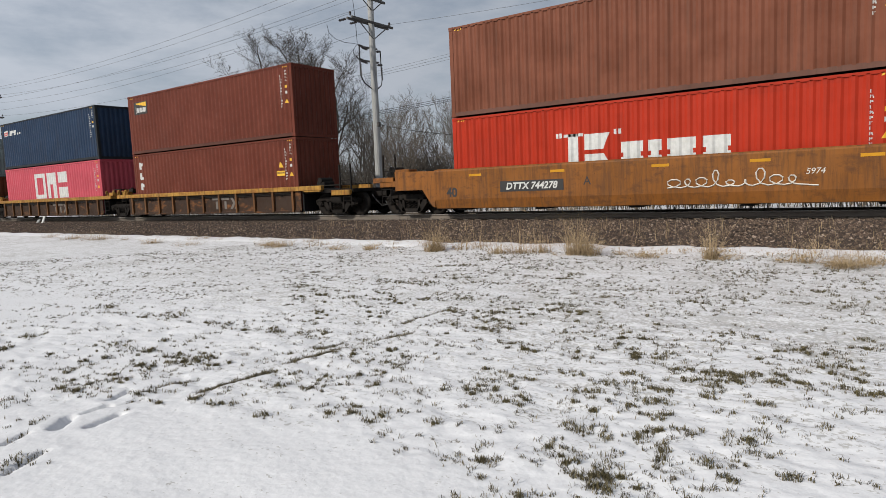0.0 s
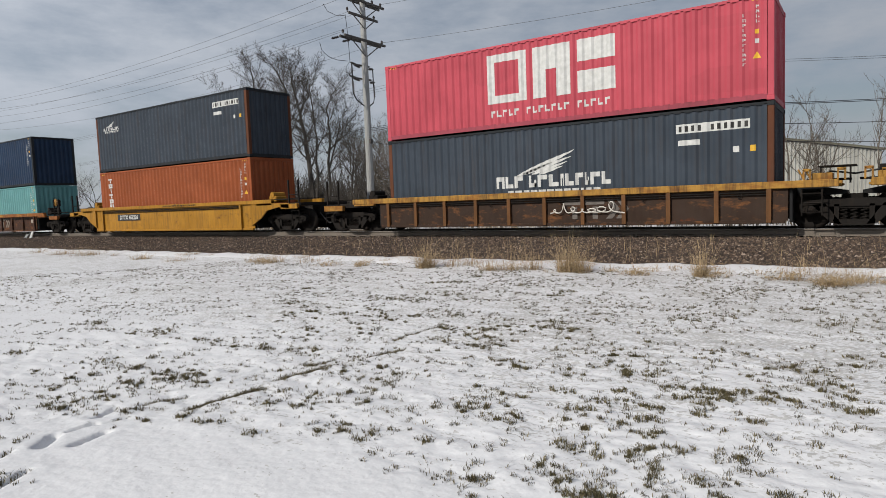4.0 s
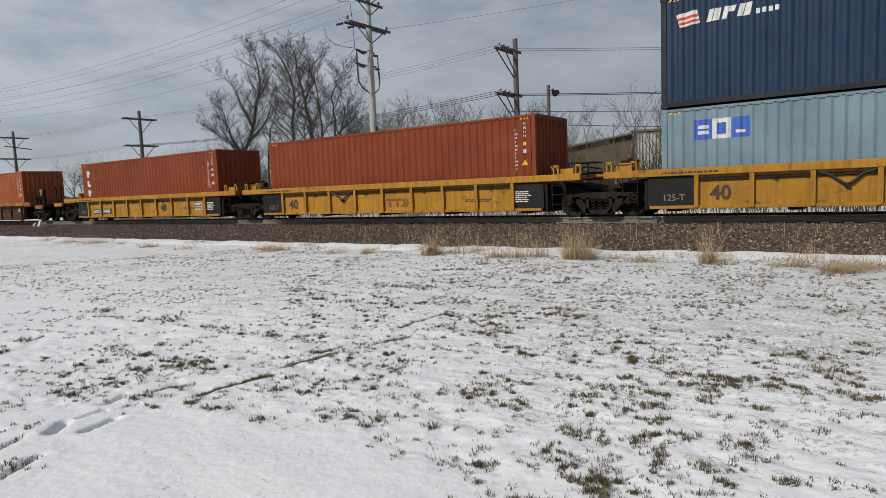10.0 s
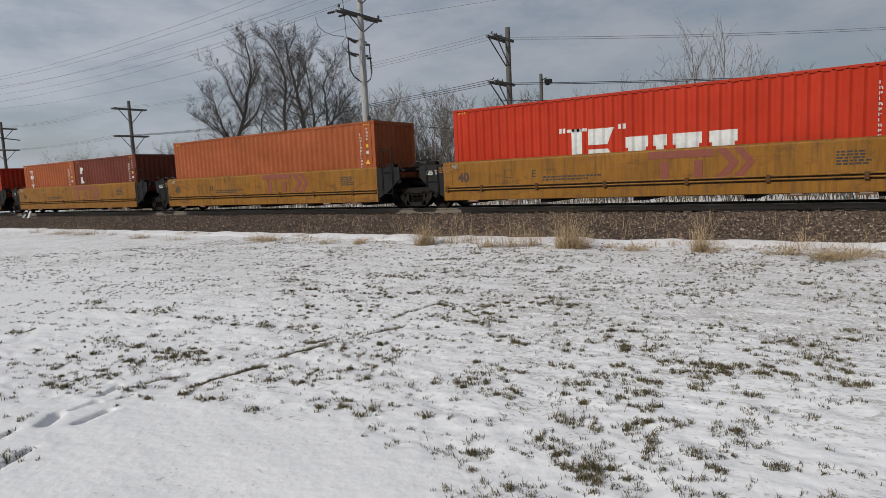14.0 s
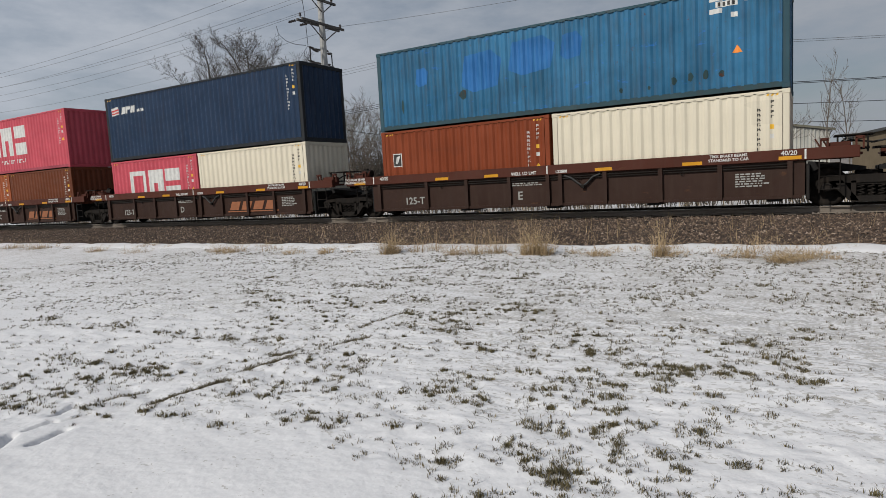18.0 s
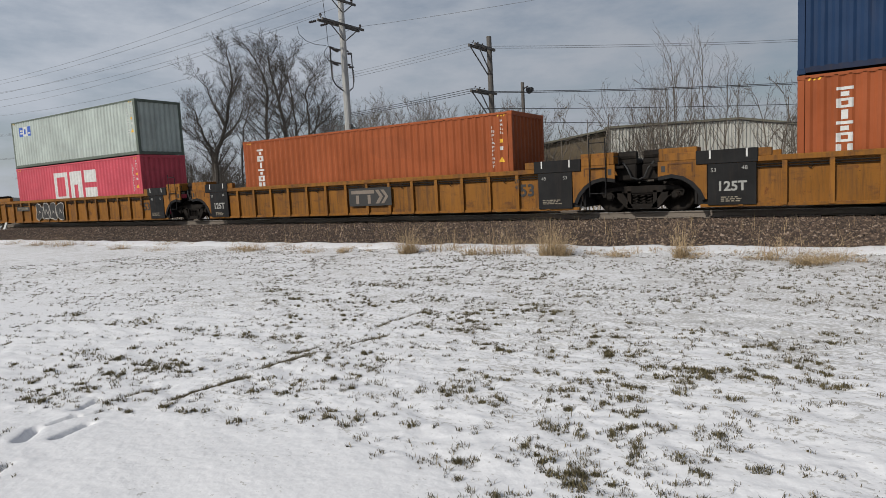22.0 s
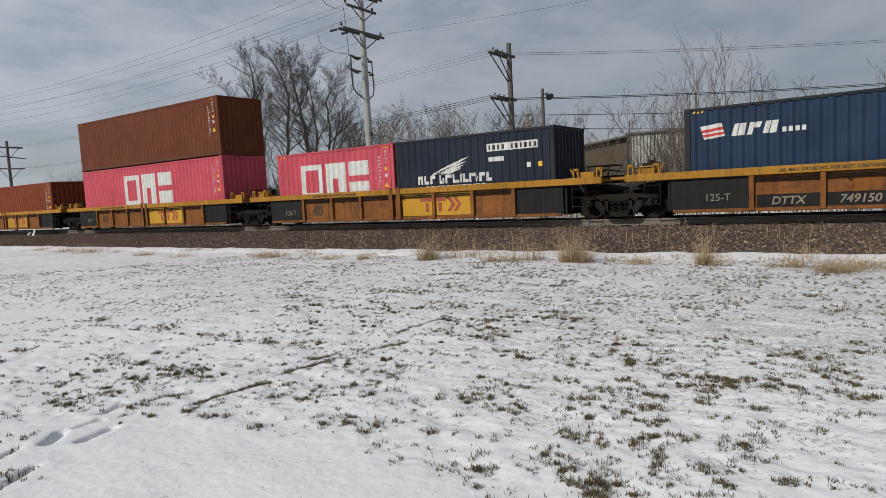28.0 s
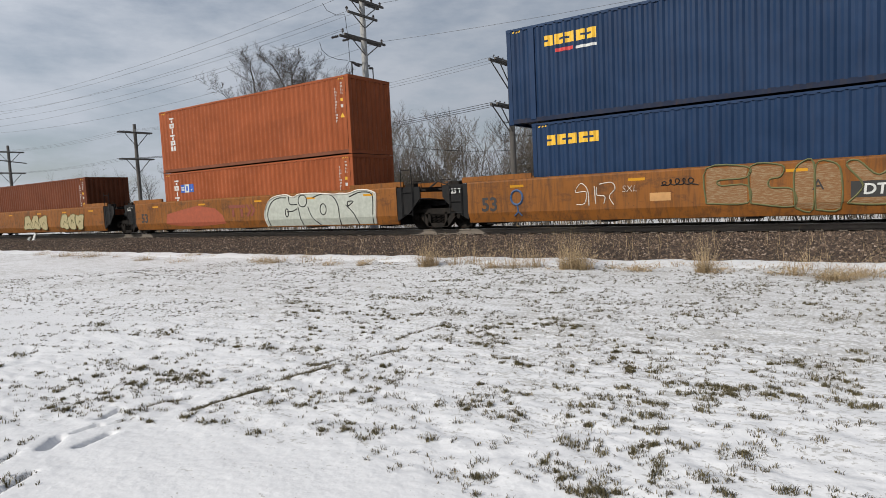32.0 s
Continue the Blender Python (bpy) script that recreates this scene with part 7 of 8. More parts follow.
me.materials.append(STONE)
tagged(new("ballast_stones", me), "loose crushed brown and grey ballast stones", "ballast", kind="stuff")

RAILSIDE = paint("dusty_rail", (142, 132, 122), 0.7, 0.15, 0.0)
RAILTOP = plain("polished_rail_head", (200, 197, 193), 0.34, 0.6)
half_p = [(0.0, 0.0), (0.037, -0.003), (0.037, -0.035), (0.012, -0.05), (0.009, -0.135), (0.070, -0.155), (0.076, -0.172)]
prof = half_p + [(-y, z) for y, z in half_p[::-1] if y > 0]
track = tagged(new("railway_track"), "straight railway track of worn steel rails on wooden ties", "railway track", kind="structure")
track.location = (0, TY, RAIL)
for s in (-1, 1):
    v = [(x, s * GAUGE + y, z) for x in (-500, 300) for y, z in prof]
    k = len(prof)
    piece("rail", (v, [(i, (i + 1) % k, (i + 1) % k + k, i + k) for i in range(k)]), RAILSIDE, track, "steel rail with rusty sides")
    piece("rail_head", box_data(-500, s * GAUGE - 0.030, -0.001, 300, s * GAUGE + 0.030, 0.003), RAILTOP, track, "bright worn running surface")
TIE = paint("old_tie_wood", (70, 60, 52), 0.9, 0.5, 0.0)
for i in range(150):
    x = 6.0 - i * 0.5
    piece("tie", lambda: box_data(-0.11, -1.3, -0.36, 0.11, 1.3, -0.186, 0.01), TIE, track, key="tie", at=(x, 0, 0)).rotation_euler = (0, 0, 0.01 * math.sin(i * 7.3))
    piece("tie_plate", lambda: join_data(box_data(-0.09, -0.17, -0.19, 0.09, 0.17, -0.172), *[box_data(dx - 0.018, dy - 0.018, -0.18, dx + 0.018, dy + 0.018, -0.135) for dx in (-0.06, 0.06) for dy in (-0.11, 0.11)]), RAILSIDE, track, key="tie_plate", at=(x, -GAUGE, 0))
far_ties = join_data(*[box_data(-69.5 - i * 0.5 - 0.11, -1.3, -0.36, -69.5 - i * 0.5 + 0.11, 1.3, -0.186) for i in range(160)])
piece("far_ties", far_ties, TIE, track)["kind"] = "stuff"

m = tagged(new("track_marker"), "pair of slanted white boards lying beside the rail", "marker")
m.location = (-41.3, 16.9, 0.34)
GREYWHITE = plain("weathered_white_paint", (150, 152, 150), 0.7)
piece("board", slab_data([(0.22, 0), (0.46, 0), (0.86, 0.42), (0.62, 0.42)], -0.03, 0.03), WHITE, m, "slanted white board")
piece("board", slab_data([(-0.5, 0), (-0.2, 0), (0.2, 0.24), (-0.1, 0.24)], -0.03, 0.03), GREYWHITE, m, "low weathered board")
piece("base", box_data(-0.6, -0.12, -0.02, 1.2, 0.12, 0.03), GREYWHITE, m)

# ---- snow left along the foot of the bank ----
DRIFT, n, l, b = nodes_of("clean_snow")
l.new(mix_node(n, l, ramp_node(n, l, noise_node(n, l, 3.0, 5), 0.3, 0.7), (0.55, 0.55, 0.558), (0.63, 0.63, 0.638)), b.inputs["Base Color"])
b.inputs["Roughness"].default_value = 0.7
bump_node(n, l, b, noise_node(n, l, 9.0, 5), 0.4, 0.03)
dx_ = axis([(-120, -60, 2.0), (-60, 6, 0.15), (6, 60, 2.0)])
dv, df = [], []
for x in dx_:
    y0 = 12.75 + 0.35 * noise.noise(Vector((x * 0.4, 0, 3))) + 0.18 * noise.noise(Vector((x * 1.9, 2, 3)))
    y1 = 13.9 + 0.30 * noise.noise(Vector((x * 0.7, 5, 3))) + 0.14 * noise.noise(Vector((x * 2.6, 6, 3)))
    hh = 0.02 + 0.06 * noise.noise(Vector((x * 0.8, 7, 3))) + 0.03 * noise.noise(Vector((x * 3.1, 9, 3)))
    for j in range(7):
        u = j / 6
        dv.append((x, y0 + (y1 - y0) * u, -0.03 + (hh + 0.05 + 0.07 * u) * math.sin(math.pi * min(1, u * 0.62 + 0.12)) ** 0.6 if 0 < j < 6 else (-0.05 if j == 0 else 0.04)))
df = [(i * 7 + j, (i + 1) * 7 + j, (i + 1) * 7 + j + 1, i * 7 + j + 1) for i in range(len(dx_) - 1) for j in range(6)]
tagged(new("snow_drift", mesh_of("snow_drift", dv, df, DRIFT, True)), "strip of clean snow along the foot of the ballast bank", "snow", kind="structure")

# ---- dry grass at the foot of the bank ----
STRAW, n, l, b = nodes_of("dry_straw")
geo = n.new("ShaderNodeNewGeometry")
l.new(ramp_node(n, l, geo.outputs["Random Per Island"], 0.0, 1.0, (0.15, 0.10, 0.052), (0.45, 0.335, 0.19)), b.inputs["Base Color"])
b.inputs["Roughness"].default_value = 0.8


def dry_clump(x, y, tall, n_blades, reach, spread=0.5):
    v, f = stalks(int(n_blades * 1.0), tall * 0.98, reach * 1.45, spread * 2.0)
    w, g = stalks(int(n_blades * 2.3), tall * 0.44, reach * 1.4, 1.5)
    ob = new("dry_grass_clump", mesh_of("dry_grass_clump", *join_data((v, f), (w, g)), STRAW))
    ob.location = (x, y, 0.02 + height(x, y))
    tagged(ob, "tall clump of dry straw-coloured grass in the snow" if tall > 0.6 else "low tuft of dry straw-coloured grass in the snow", "grass", "dry grass clumps")


for x, y, h_, n_, r_, s_ in ((-8.95, 12.4, 1.0, 190, 0.30, 0.4), (-8.35, 12.7, 0.8, 40, 0.3, 0.4), (-7.95, 12.95, 0.85, 40, 0.25, 0.3), (-7.1, 12.3, 0.55, 90, 0.3, 0.6), (-6.6, 12.4, 0.95, 60, 0.3, 0.35), (-6.15, 12.6, 0.9, 60, 0.3, 0.4), (-5.22, 12.5, 1.08, 240, 0.34, 0.35), (-4.95, 12.4, 0.7, 80, 0.25, 0.5), (-3.85, 12.4, 0.3, 80, 0.35, 0.9), (-2.57, 12.4, 0.9, 120, 0.18, 0.3), (-2.3, 12.3, 0.3, 60, 0.3, 1.0), (-1.05, 12.3, 0.55, 60, 0.25, 0.5), (-0.42, 11.9, 0.42, 220, 0.34, 1.3), (-0.1, 12.3, 0.5, 70, 0.3, 1.0), (-0.9, 12.9, 0.85, 26, 0.5, 0.4),
                             (-30.4, 12.9, 0.45, 70, 0.5, 0.7), (-27.5, 12.6, 0.5, 130, 0.8, 0.7), (-25.4, 12.5, 0.5, 130, 0.8, 0.7), (-20.9, 12.0, 0.4, 80, 0.4, 0.7), (-18.5, 11.9, 0.3, 70, 0.6, 0.9), (-14.3, 12.1, 0.5, 130, 0.5, 0.7), (-15.2, 12.4, 0.4, 70, 0.4, 0.7), (-13.2, 12.5, 0.6, 25, 0.5, 0.5), (-11.9, 12.0, 0.3, 70, 0.5, 0.9), (-10.9, 12.3, 0.45, 40, 0.2, 0.6)):
    dry_clump(x, y, h_, n_, r_, s_)
for i in range(26):
    x = -26 + 27 * float(rng.uniform(0, 1)) ** 0.8
    dry_clump(x, float(rng.uniform(12.1, 13.4)), float(rng.uniform(0.12, 0.3)), int(rng.integers(12, 40)), float(rng.uniform(0.1, 0.3)), 1.0)
v, f = blades([(x, y, float(np.interp(y, [p[0] for p in section], [p[1] for p in section]))) for x, y in zip(rng.uniform(-16, 3, 90), rng.uniform(13.6, 16.0, 90))], [3] * 90, 0.55, 0.004, 0.6, 0.10)
tagged(new("weeds", mesh_of("weeds", v, f, STRAW)), "sparse dry weed stalks growing in the ballast", "weeds", kind="stuff")

# ---- trees ----
BARK, n, l, b = nodes_of("winter_bark")
l.new(ramp_node(n, l, noise_node(n, l, 7.0, 6, 0.7, (3.0, 3.0, 0.5)), 0.3, 0.75, (0.022, 0.018, 0.015), (0.072, 0.061, 0.050)), b.inputs["Base Color"])
b.inputs["Roughness"].default_value = 0.9
bump_node(n, l, b, noise_node(n, l, 20.0, 5, 0.7, (2.0, 2.0, 0.4)), 0.6, 0.02)
PALEBARK, n, l, b = nodes_of("pale_twig_bark")
l.new(ramp_node(n, l, noise_node(n, l, 5.0, 5), 0.3, 0.75, (0.045, 0.037, 0.029), (0.15, 0.125, 0.10)), b.inputs["Base Color"])
b.inputs["Roughness"].default_value = 0.9


def grow(rnd, start, way, length, radius, level, most, wood, twigs, kids, wander, lift, open_=1.0, reach=1.0):
    """One branch and all that springs from it."""
    steps = 5 if level == 0 else (4 if level < most else 3)
    pts, rad = [start.copy()], [radius]
    p, d = start.copy(), way.normalized()
    for i in range(steps):
        d = (d + Vector((rnd.uniform(-1, 1), rnd.uniform(-1, 1), rnd.uniform(-0.6, 1) + lift)) * wander).normalized()
        p = p + d * (length / steps)
        pts.append(p.copy())
        rad.append(radius * (1 - 0.75 * (i + 1) / steps))
    (wood if level < 2 else twigs).append((pts, rad, 6 if level == 0 else (5 if level == 1 else 3)))
    if level == most:
        return
    for i in range(kids[level]):
        u = (0.30 if level == 0 else 0.15) + (0.70 if level == 0 else 0.85) * (i + rnd.random()) / kids[level]
        k = min(steps - 1, int(u * steps))
        base = pts[k].lerp(pts[k + 1], u * steps - k)
        along = (pts[k + 1] - pts[k]).normalized()
        side = Vector((rnd.uniform(-1, 1), rnd.uniform(-1, 1), rnd.uniform(-0.3, 0.5))).normalized()
        out = (along * rnd.uniform(0.55, 0.95) + side * rnd.uniform(0.6, 1.0) * open_).normalized()
        grow(rnd, base, out, length * rnd.uniform(0.40, 0.62) * (1.15 - 0.4 * u) * reach, max(0.009, rad[k] * rnd.uniform(0.5, 0.68)), level + 1, most, wood, twigs, kids, wander, lift, open_)


def bare_tree(x, y, tall, seed, kids=(9, 7, 6, 4), radius=None, forks=1, mat=None, name="bare_tree", label="leafless winter tree with fine grey-brown branches", wander=0.22, spread=0.12, group="", lift=0.12, open_=1.0, reach=1.0):
    rnd = random.Random(seed)
    wood, twigs = [], []
    for k in range(forks):
        lean = Vector((rnd.uniform(-1, 1) * spread * (1 + forks * 0.5), rnd.uniform(-1, 1) * spread, 1))
        grow(rnd, Vector((rnd.uniform(-0.25, 0.25) * (forks - 1), 0, -0.15)), lean, tall * rnd.uniform(0.72, 0.88), radius or tall * 0.016, 0, len(kids), wood, twigs, kids, wander, lift, open_, reach)
    t = new(name)
    t.location = (x, y, 0)
    top = max(p.z for pts, _, _ in wood + twigs for p in pts)
    q = tall / top
    for part_name, items in (("trunk", wood), ("crown", twigs)):
        v, f = [], []
        for pts, rad, sides in items:
            a, b2 = tube_data([p * q for p in pts], rad, sides, False)
            o = len(v)
            v += a
            f += [tuple(i + o for i in fc) for fc in b2]
        piece(part_name, (v, f), mat or BARK, t)
    tagged(t, label, "tree" if name == "bare_tree" else "shrub", group)
    return t


def limb_tree(x, y, limbs, seed, label):
    """A big bare tree: stems and limbs drawn by hand, with boughs and twigs that spring from them. Limbs: radius, then (across, up)."""
    rnd = random.Random(seed)
    wood, twigs = [], []
    far = math.hypot(x, y)
    right, back_ = Vector((y / far, -x / far, 0)), Vector((x / far, y / far, 0))
    for radius, spine in limbs:
        depth, pts = rnd.uniform(-0.6, 0.6), []
        slope = rnd.uniform(-0.22, 0.22)
        for (u0, z0), (u1, z1) in zip(spine, spine[1:]):
            for k in range(3):
                f = k / 3
                pts.append(right * (u0 + (u1 - u0) * f + rnd.uniform(-0.1, 0.1)) + back_ * (depth + slope * (z0 + (z1 - z0) * f) + rnd.uniform(-0.12, 0.12)) + Vector((0, 0, z0 + (z1 - z0) * f)))
        pts.append(right * spine[-1][0] + back_ * (depth + slope * spine[-1][1]) + Vector((0, 0, spine[-1][1])))
        n = len(pts)
        rad = [max(0.012, 0.78 * radius * (1 - 0.9 * i / (n - 1))) for i in range(n)]
        wood.append((pts, rad, 7))
        length = sum((b - a).length for a, b in zip(pts, pts[1:]))
        for i in range(int(length * 1.9)):
            f = 0.10 + 0.90 * (i + rnd.random()) / int(length * 1.9)
            k = min(n - 2, int(f * (n - 1)))
            p = pts[k].lerp(pts[k + 1], f * (n - 1) - k)
            if p.z < 3.2:
                continue
            along = (pts[k + 1] - pts[k]).normalized()
            side = (right * rnd.choice((-1, 1)) * rnd.uniform(0.35, 1.0) + back_ * rnd.uniform(-0.9, 0.9)).normalized()
            out = along * rnd.uniform(0.35, 0.9) + side * rnd.uniform(0.6, 1.0) + Vector((0, 0, 0.25))
            grow(rnd, p, out, rnd.uniform(1.3, 3.9) * (1.1 - 0.55 * f), max(0.016, rad[k] * 0.40), 1, 4, wood, twigs, (0, 7, 5, 3), 0.20, 0.14, 1.0)
    t = new("bare_tree")
    t.location = (x, y, 0)
    for part_name, items in (("trunk", wood), ("crown", twigs)):
        v, f = [], []
        for pts, rad, sides in items:
            a, b2 = tube_data(pts, rad, sides, False)
            o = len(v)
            v += a
            f += [tuple(i + o for i in fc) for fc in b2]
        piece(part_name, (v, f), BARK, t)
    return tagged(t, label, "tree")


limb_tree(-51.7, 41.2, [(0.34, [(-0.9, -0.2), (-0.7, 4.0), (-0.5, 6.2), (0.5, 8.4), (1.1, 11.0), (1.5, 13.0), (1.2, 15.0), (1.2, 16.2)]), (0.17, [(0.0, 7.4), (1.5, 8.8), (2.4, 10.4), (2.7, 12.3)]),
                        (0.20, [(-0.8, 1.5), (-1.0, 6.2), (-1.9, 8.6), (-2.3, 10.2), (-2.9, 11.4)]), (0.15, [(0.5, 8.4), (-0.4, 10.4), (-1.0, 12.2), (-1.9, 13.4)]),
                        (0.12, [(1.1, 11.0), (2.3, 13.1), (3.0, 14.6)]), (0.15, [(1.6, -0.2), (1.9, 6.2), (2.2, 8.2), (2.9, 10.2), (2.6, 12.4)]), (0.11, [(-0.5, 5.4), (-2.2, 7.4), (-3.3, 8.6)])], 11, "large leafless tree with a leaning dark trunk")
limb_tree(-42.3, 41.2, [(0.32, [(0.1, -0.2), (-0.1, 5.6), (-0.4, 8.2), (-0.8, 10.4), (-1.2, 12.2), (-1.4, 14.0), (-1.5, 15.4)]), (0.24, [(-2.2, -0.2), (-2.1, 5.6), (-1.8, 9.1), (-1.6, 10.5), (-1.9, 12.5), (-2.7, 14.0), (-3.4, 15.0)]),
                        (0.17, [(0.4, 2.0), (0.5, 5.6), (0.6, 8.5), (0.3, 11.4), (0.2, 13.0)]), (0.18, [(1.4, -0.2), (1.6, 5.5), (1.8, 8.3), (1.6, 9.9), (2.0, 11.2), (2.5, 11.8)]),
                        (0.13, [(-0.8, 10.4), (0.0, 11.8), (0.1, 13.2), (0.1, 14.2)]), (0.13, [(1.5, 6.4), (3.0, 7.9), (4.1, 8.9)]), (0.12, [(1.7, 5.0), (2.6, 8.6), (3.3, 10.0)]), (0.10, [(-1.9, 8.0), (-0.6, 10.6), (-0.4, 13.0)])], 23, "large leafless tree with several dark stems")
bare_tree(-38.0, 41.5, 9.6, 5, (9, 7, 5, 3), 0.15, 3, spread=0.3)
bare_tree(-58.2, 42.0, 8.6, 8, (8, 6, 5, 3), 0.14, 2, spread=0.25)
for i, (x, tall) in enumerate(((-33.2, 8.6), (-31.0, 8.9), (-28.6, 9.0), (-26.2, 7.8), (-24.6, 8.6), (-22.4, 7.6), (-20.6, 7.4), (-18.4, 7.4))):
    bare_tree(x, 38.5 + 1.7 * math.sin(i * 2.3), tall, 40 + i, (7, 6, 5, 3), 0.075, 3, PALEBARK if i % 3 else BARK, wander=0.17, spread=0.25, lift=0.25, open_=0.75, group="scrub trees behind the track", label="leafless many-stemmed scrub tree behind the track")
for x, y, tall, seed in ((-15.6, 37.0, 7.3, 52), (-12.9, 37.0, 7.6, 53), (-9.4, 37.2, 7.4, 54), (-8.4, 36.8, 8.1, 55), (-3.2, 37.0, 7.0, 58), (-2.3, 37.4, 6.6, 59)):
    bare_tree(x, y, tall, seed, (7, 5, 3), 0.065, 3, PALEBARK, wander=0.16, spread=0.14, lift=0.25, open_=0.8, reach=0.78, group="scrub trees by the warehouse", label="leafless round-crowned scrub tree by the warehouse")
for x, y, tall, seed in ((-7.8, 37.0, 10.3, 71), (-7.0, 37.2, 9.2, 72), (-6.1, 36.9, 9.5, 73), (-5.4, 37.1, 8.2, 74), (-4.8, 37.0, 7.2, 75), (-10.4, 37.4, 7.4, 76), (0.5, 37.0, 7.2, 77), (1.5, 38.0, 6.8, 78)):
    bare_tree(x, y, tall, seed, (12, 4, 2), 0.05, 1, PALEBARK, wander=0.09, spread=0.05, lift=0.3, open_=0.6, reach=0.62, group="thin trees by the warehouse", label="thin pale leafless sapling with upright branches")
for i, (x, y, tall) in enumerate(((-190, 92, 17), (-172, 88, 16), (-165, 94, 15), (-150, 90, 14), (-143, 92, 15.5), (-134, 86, 15), (-126, 90, 14), (-205, 96, 17), (-110, 80, 11), (-100, 76, 10), (-90, 72, 9), (-82, 66, 8.5), (-74, 60, 8), (-68, 55, 8), (-62, 50, 8))):
    bare_tree(x, y, tall, 100 + i, (7, 6, 5), 0.16, 2, wander=0.25, spread=0.3, group="distant trees", label="distant leafless tree on the horizon")

# thicket of stems under the trees
v, f = [], []
for i in range(3600):
    x = rng.uniform(-66, -9) if i % 3 else rng.uniform(-47, -30)
    y = rng.uniform(41, 50)
    h = rng.uniform(1.8, 5.6) * (0.8 + 0.3 * math.sin(x * 0.5))
    lean = rng.uniform(-0.35, 0.35, 4)
    a, b2 = tube_data([(x, y, 0), (x + lean[0] * h * 0.5, y + lean[1] * h * 0.3, h * 0.55), (x + lean[0] * h + lean[2], y + lean[1] * h, h)], [0.04, 0.03, 0.012], 3, False)
    for q in range(4):
        z0 = h * rng.uniform(0.3, 0.8)
        px = x + lean[0] * z0
        dx, dz = rng.uniform(-0.9, 0.9), rng.uniform(0.3, 1.2)
        a2, b3 = tube_data([(px, y, z0), (px + dx, y + rng.uniform(-0.5, 0.5), z0 + dz)], [0.018, 0.010], 3, False)
        a, b2 = a + a2, b2 + [tuple(i2 + len(a) for i2 in fc) for fc in b3]
    o = len(v)
    v += a
    f += [tuple(i2 + o for i2 in fc) for fc in b2]
tagged(new("thicket", mesh_of("thicket", v, f, BARK)), "dense leafless brown undergrowth below the trees", "undergrowth", kind="stuff")

# low stems on the far side of the track
v, f = blades([(x, y, 0.0) for x, y in zip(rng.uniform(-60, 12, 900), rng.uniform(24, 34, 900))], [4] * 900, 0.9, 0.006, 0.7, 0.3)
tagged(new("far_weeds", mesh_of("far_weeds", v, f, STRAW)), "dry weeds in the snow beyond the track", "weeds", kind="stuff")

v, f = [], []
for i in range(3400):
    x, y, h = rng.uniform(-62, 4), rng.uniform(27, 39), rng.uniform(0.35, 1.5)
    lean = rng.uniform(-0.5, 0.5, 2)
    a, b2 = tube_data([(x, y, -0.05), (x + lean[0] * h * 0.4, y + lean[1] * h * 0.3, h * 0.6), (x + lean[0] * h, y + lean[1] * h, h)], [0.022, 0.016, 0.007], 3, False)
    o = len(v)
    v += a
    f += [tuple(k + o for k in fc) for fc in b2]
tagged(new("brush", mesh_of("brush", v, f, BARK)), "low dark brush in the snow beyond the track", "undergrowth", kind="stuff")

# wooded rise on the horizon
RISE, n, l, b = nodes_of("far_woods")
l.new(ramp_node(n, l, noise_node(n, l, 0.08, 8, 0.7, (1, 1, 4)), 0.3, 0.7, (0.075, 0.07, 0.072), (0.17, 0.16, 0.155)), b.inputs["Base Color"])
b.inputs["Roughness"].default_value = 1.0
rv, rf = [], []
steps = 400
for i in range(steps + 1):
    a = radians(-75 + 150 * i / steps)
    d = 520
    hgt = 9 + 5 * noise.noise(Vector((i * 0.05, 0, 0))) + 2.2 * noise.noise(Vector((i * 0.6, 1, 0))) + 1.2 * noise.noise(Vector((i * 1.9, 5, 0)))
    rv += [(d * math.sin(a), d * math.cos(a), -1), (d * math.sin(a), d * math.cos(a), hgt), ((d + 60) * math.sin(a), (d + 60) * math.cos(a), hgt * 0.9)]
for i in range(steps):
    rf += [(3 * i, 3 * i + 3, 3 * i + 4, 3 * i + 1), (3 * i + 1, 3 * i + 4, 3 * i + 5, 3 * i + 2)]
tagged(new("backdrop", mesh_of("backdrop", rv, rf, RISE)), "low wooded rise on the horizon", "woods", kind="structure")

# ---- warehouse ----
SHEET = paint("cream_sheet_metal", (208, 207, 199), 0.5, 0.25, 0.05)
ROOFM = paint("weathered_roof_metal", (120, 118, 112), 0.5, 0.3, 0.2)
GREENTRIM = paint("grey_green_trim", (122, 120, 106), 0.6, 0.3, 0.1)
wh = tagged(new("warehouse"), "long low warehouse of cream ribbed sheet metal", "warehouse")
wh.matrix_world = pose(-15.1, 48.0, 0, 0, 0, 20.0)
WL, PEAK = 17.0, 9.3


def eave(x):
    """Height of the roof's edge along the front."""
    return 5.36 + 0.04 * x / PEAK if x < PEAK else 5.40 - 1.30 * (x - PEAK) / (WL - PEAK)


sheets = 34
for i in range(sheets):
    x0, x1 = WL * i / sheets, WL * (i + 1) / sheets - 0.008
    pts, w = [], (x1 - x0) / 2
    for r in range(2):
        a = x0 + w * r
        pts += [(a, 0.0), (a + w * 0.56, 0.0), (a + w * 0.62, -0.09), (a + w * 0.94, -0.09)]
    pts.append((x1, 0.0))
    v = [(x, y, 0.0) for x, y in pts] + [(x, y, eave(x) - 0.12) for x, y in pts]
    k = len(pts)
    piece("wall_sheet", (v, [(j, j + 1, j + 1 + k, j + k) for j in range(k - 1)]), SHEET, wh)
piece("wall", slab_data([(0, 0), (WL, 0), (WL, eave(WL) - 0.2), (PEAK, eave(PEAK) - 0.2), (0, eave(0) - 0.2)], 0.05, 0.25), SHEET, wh)
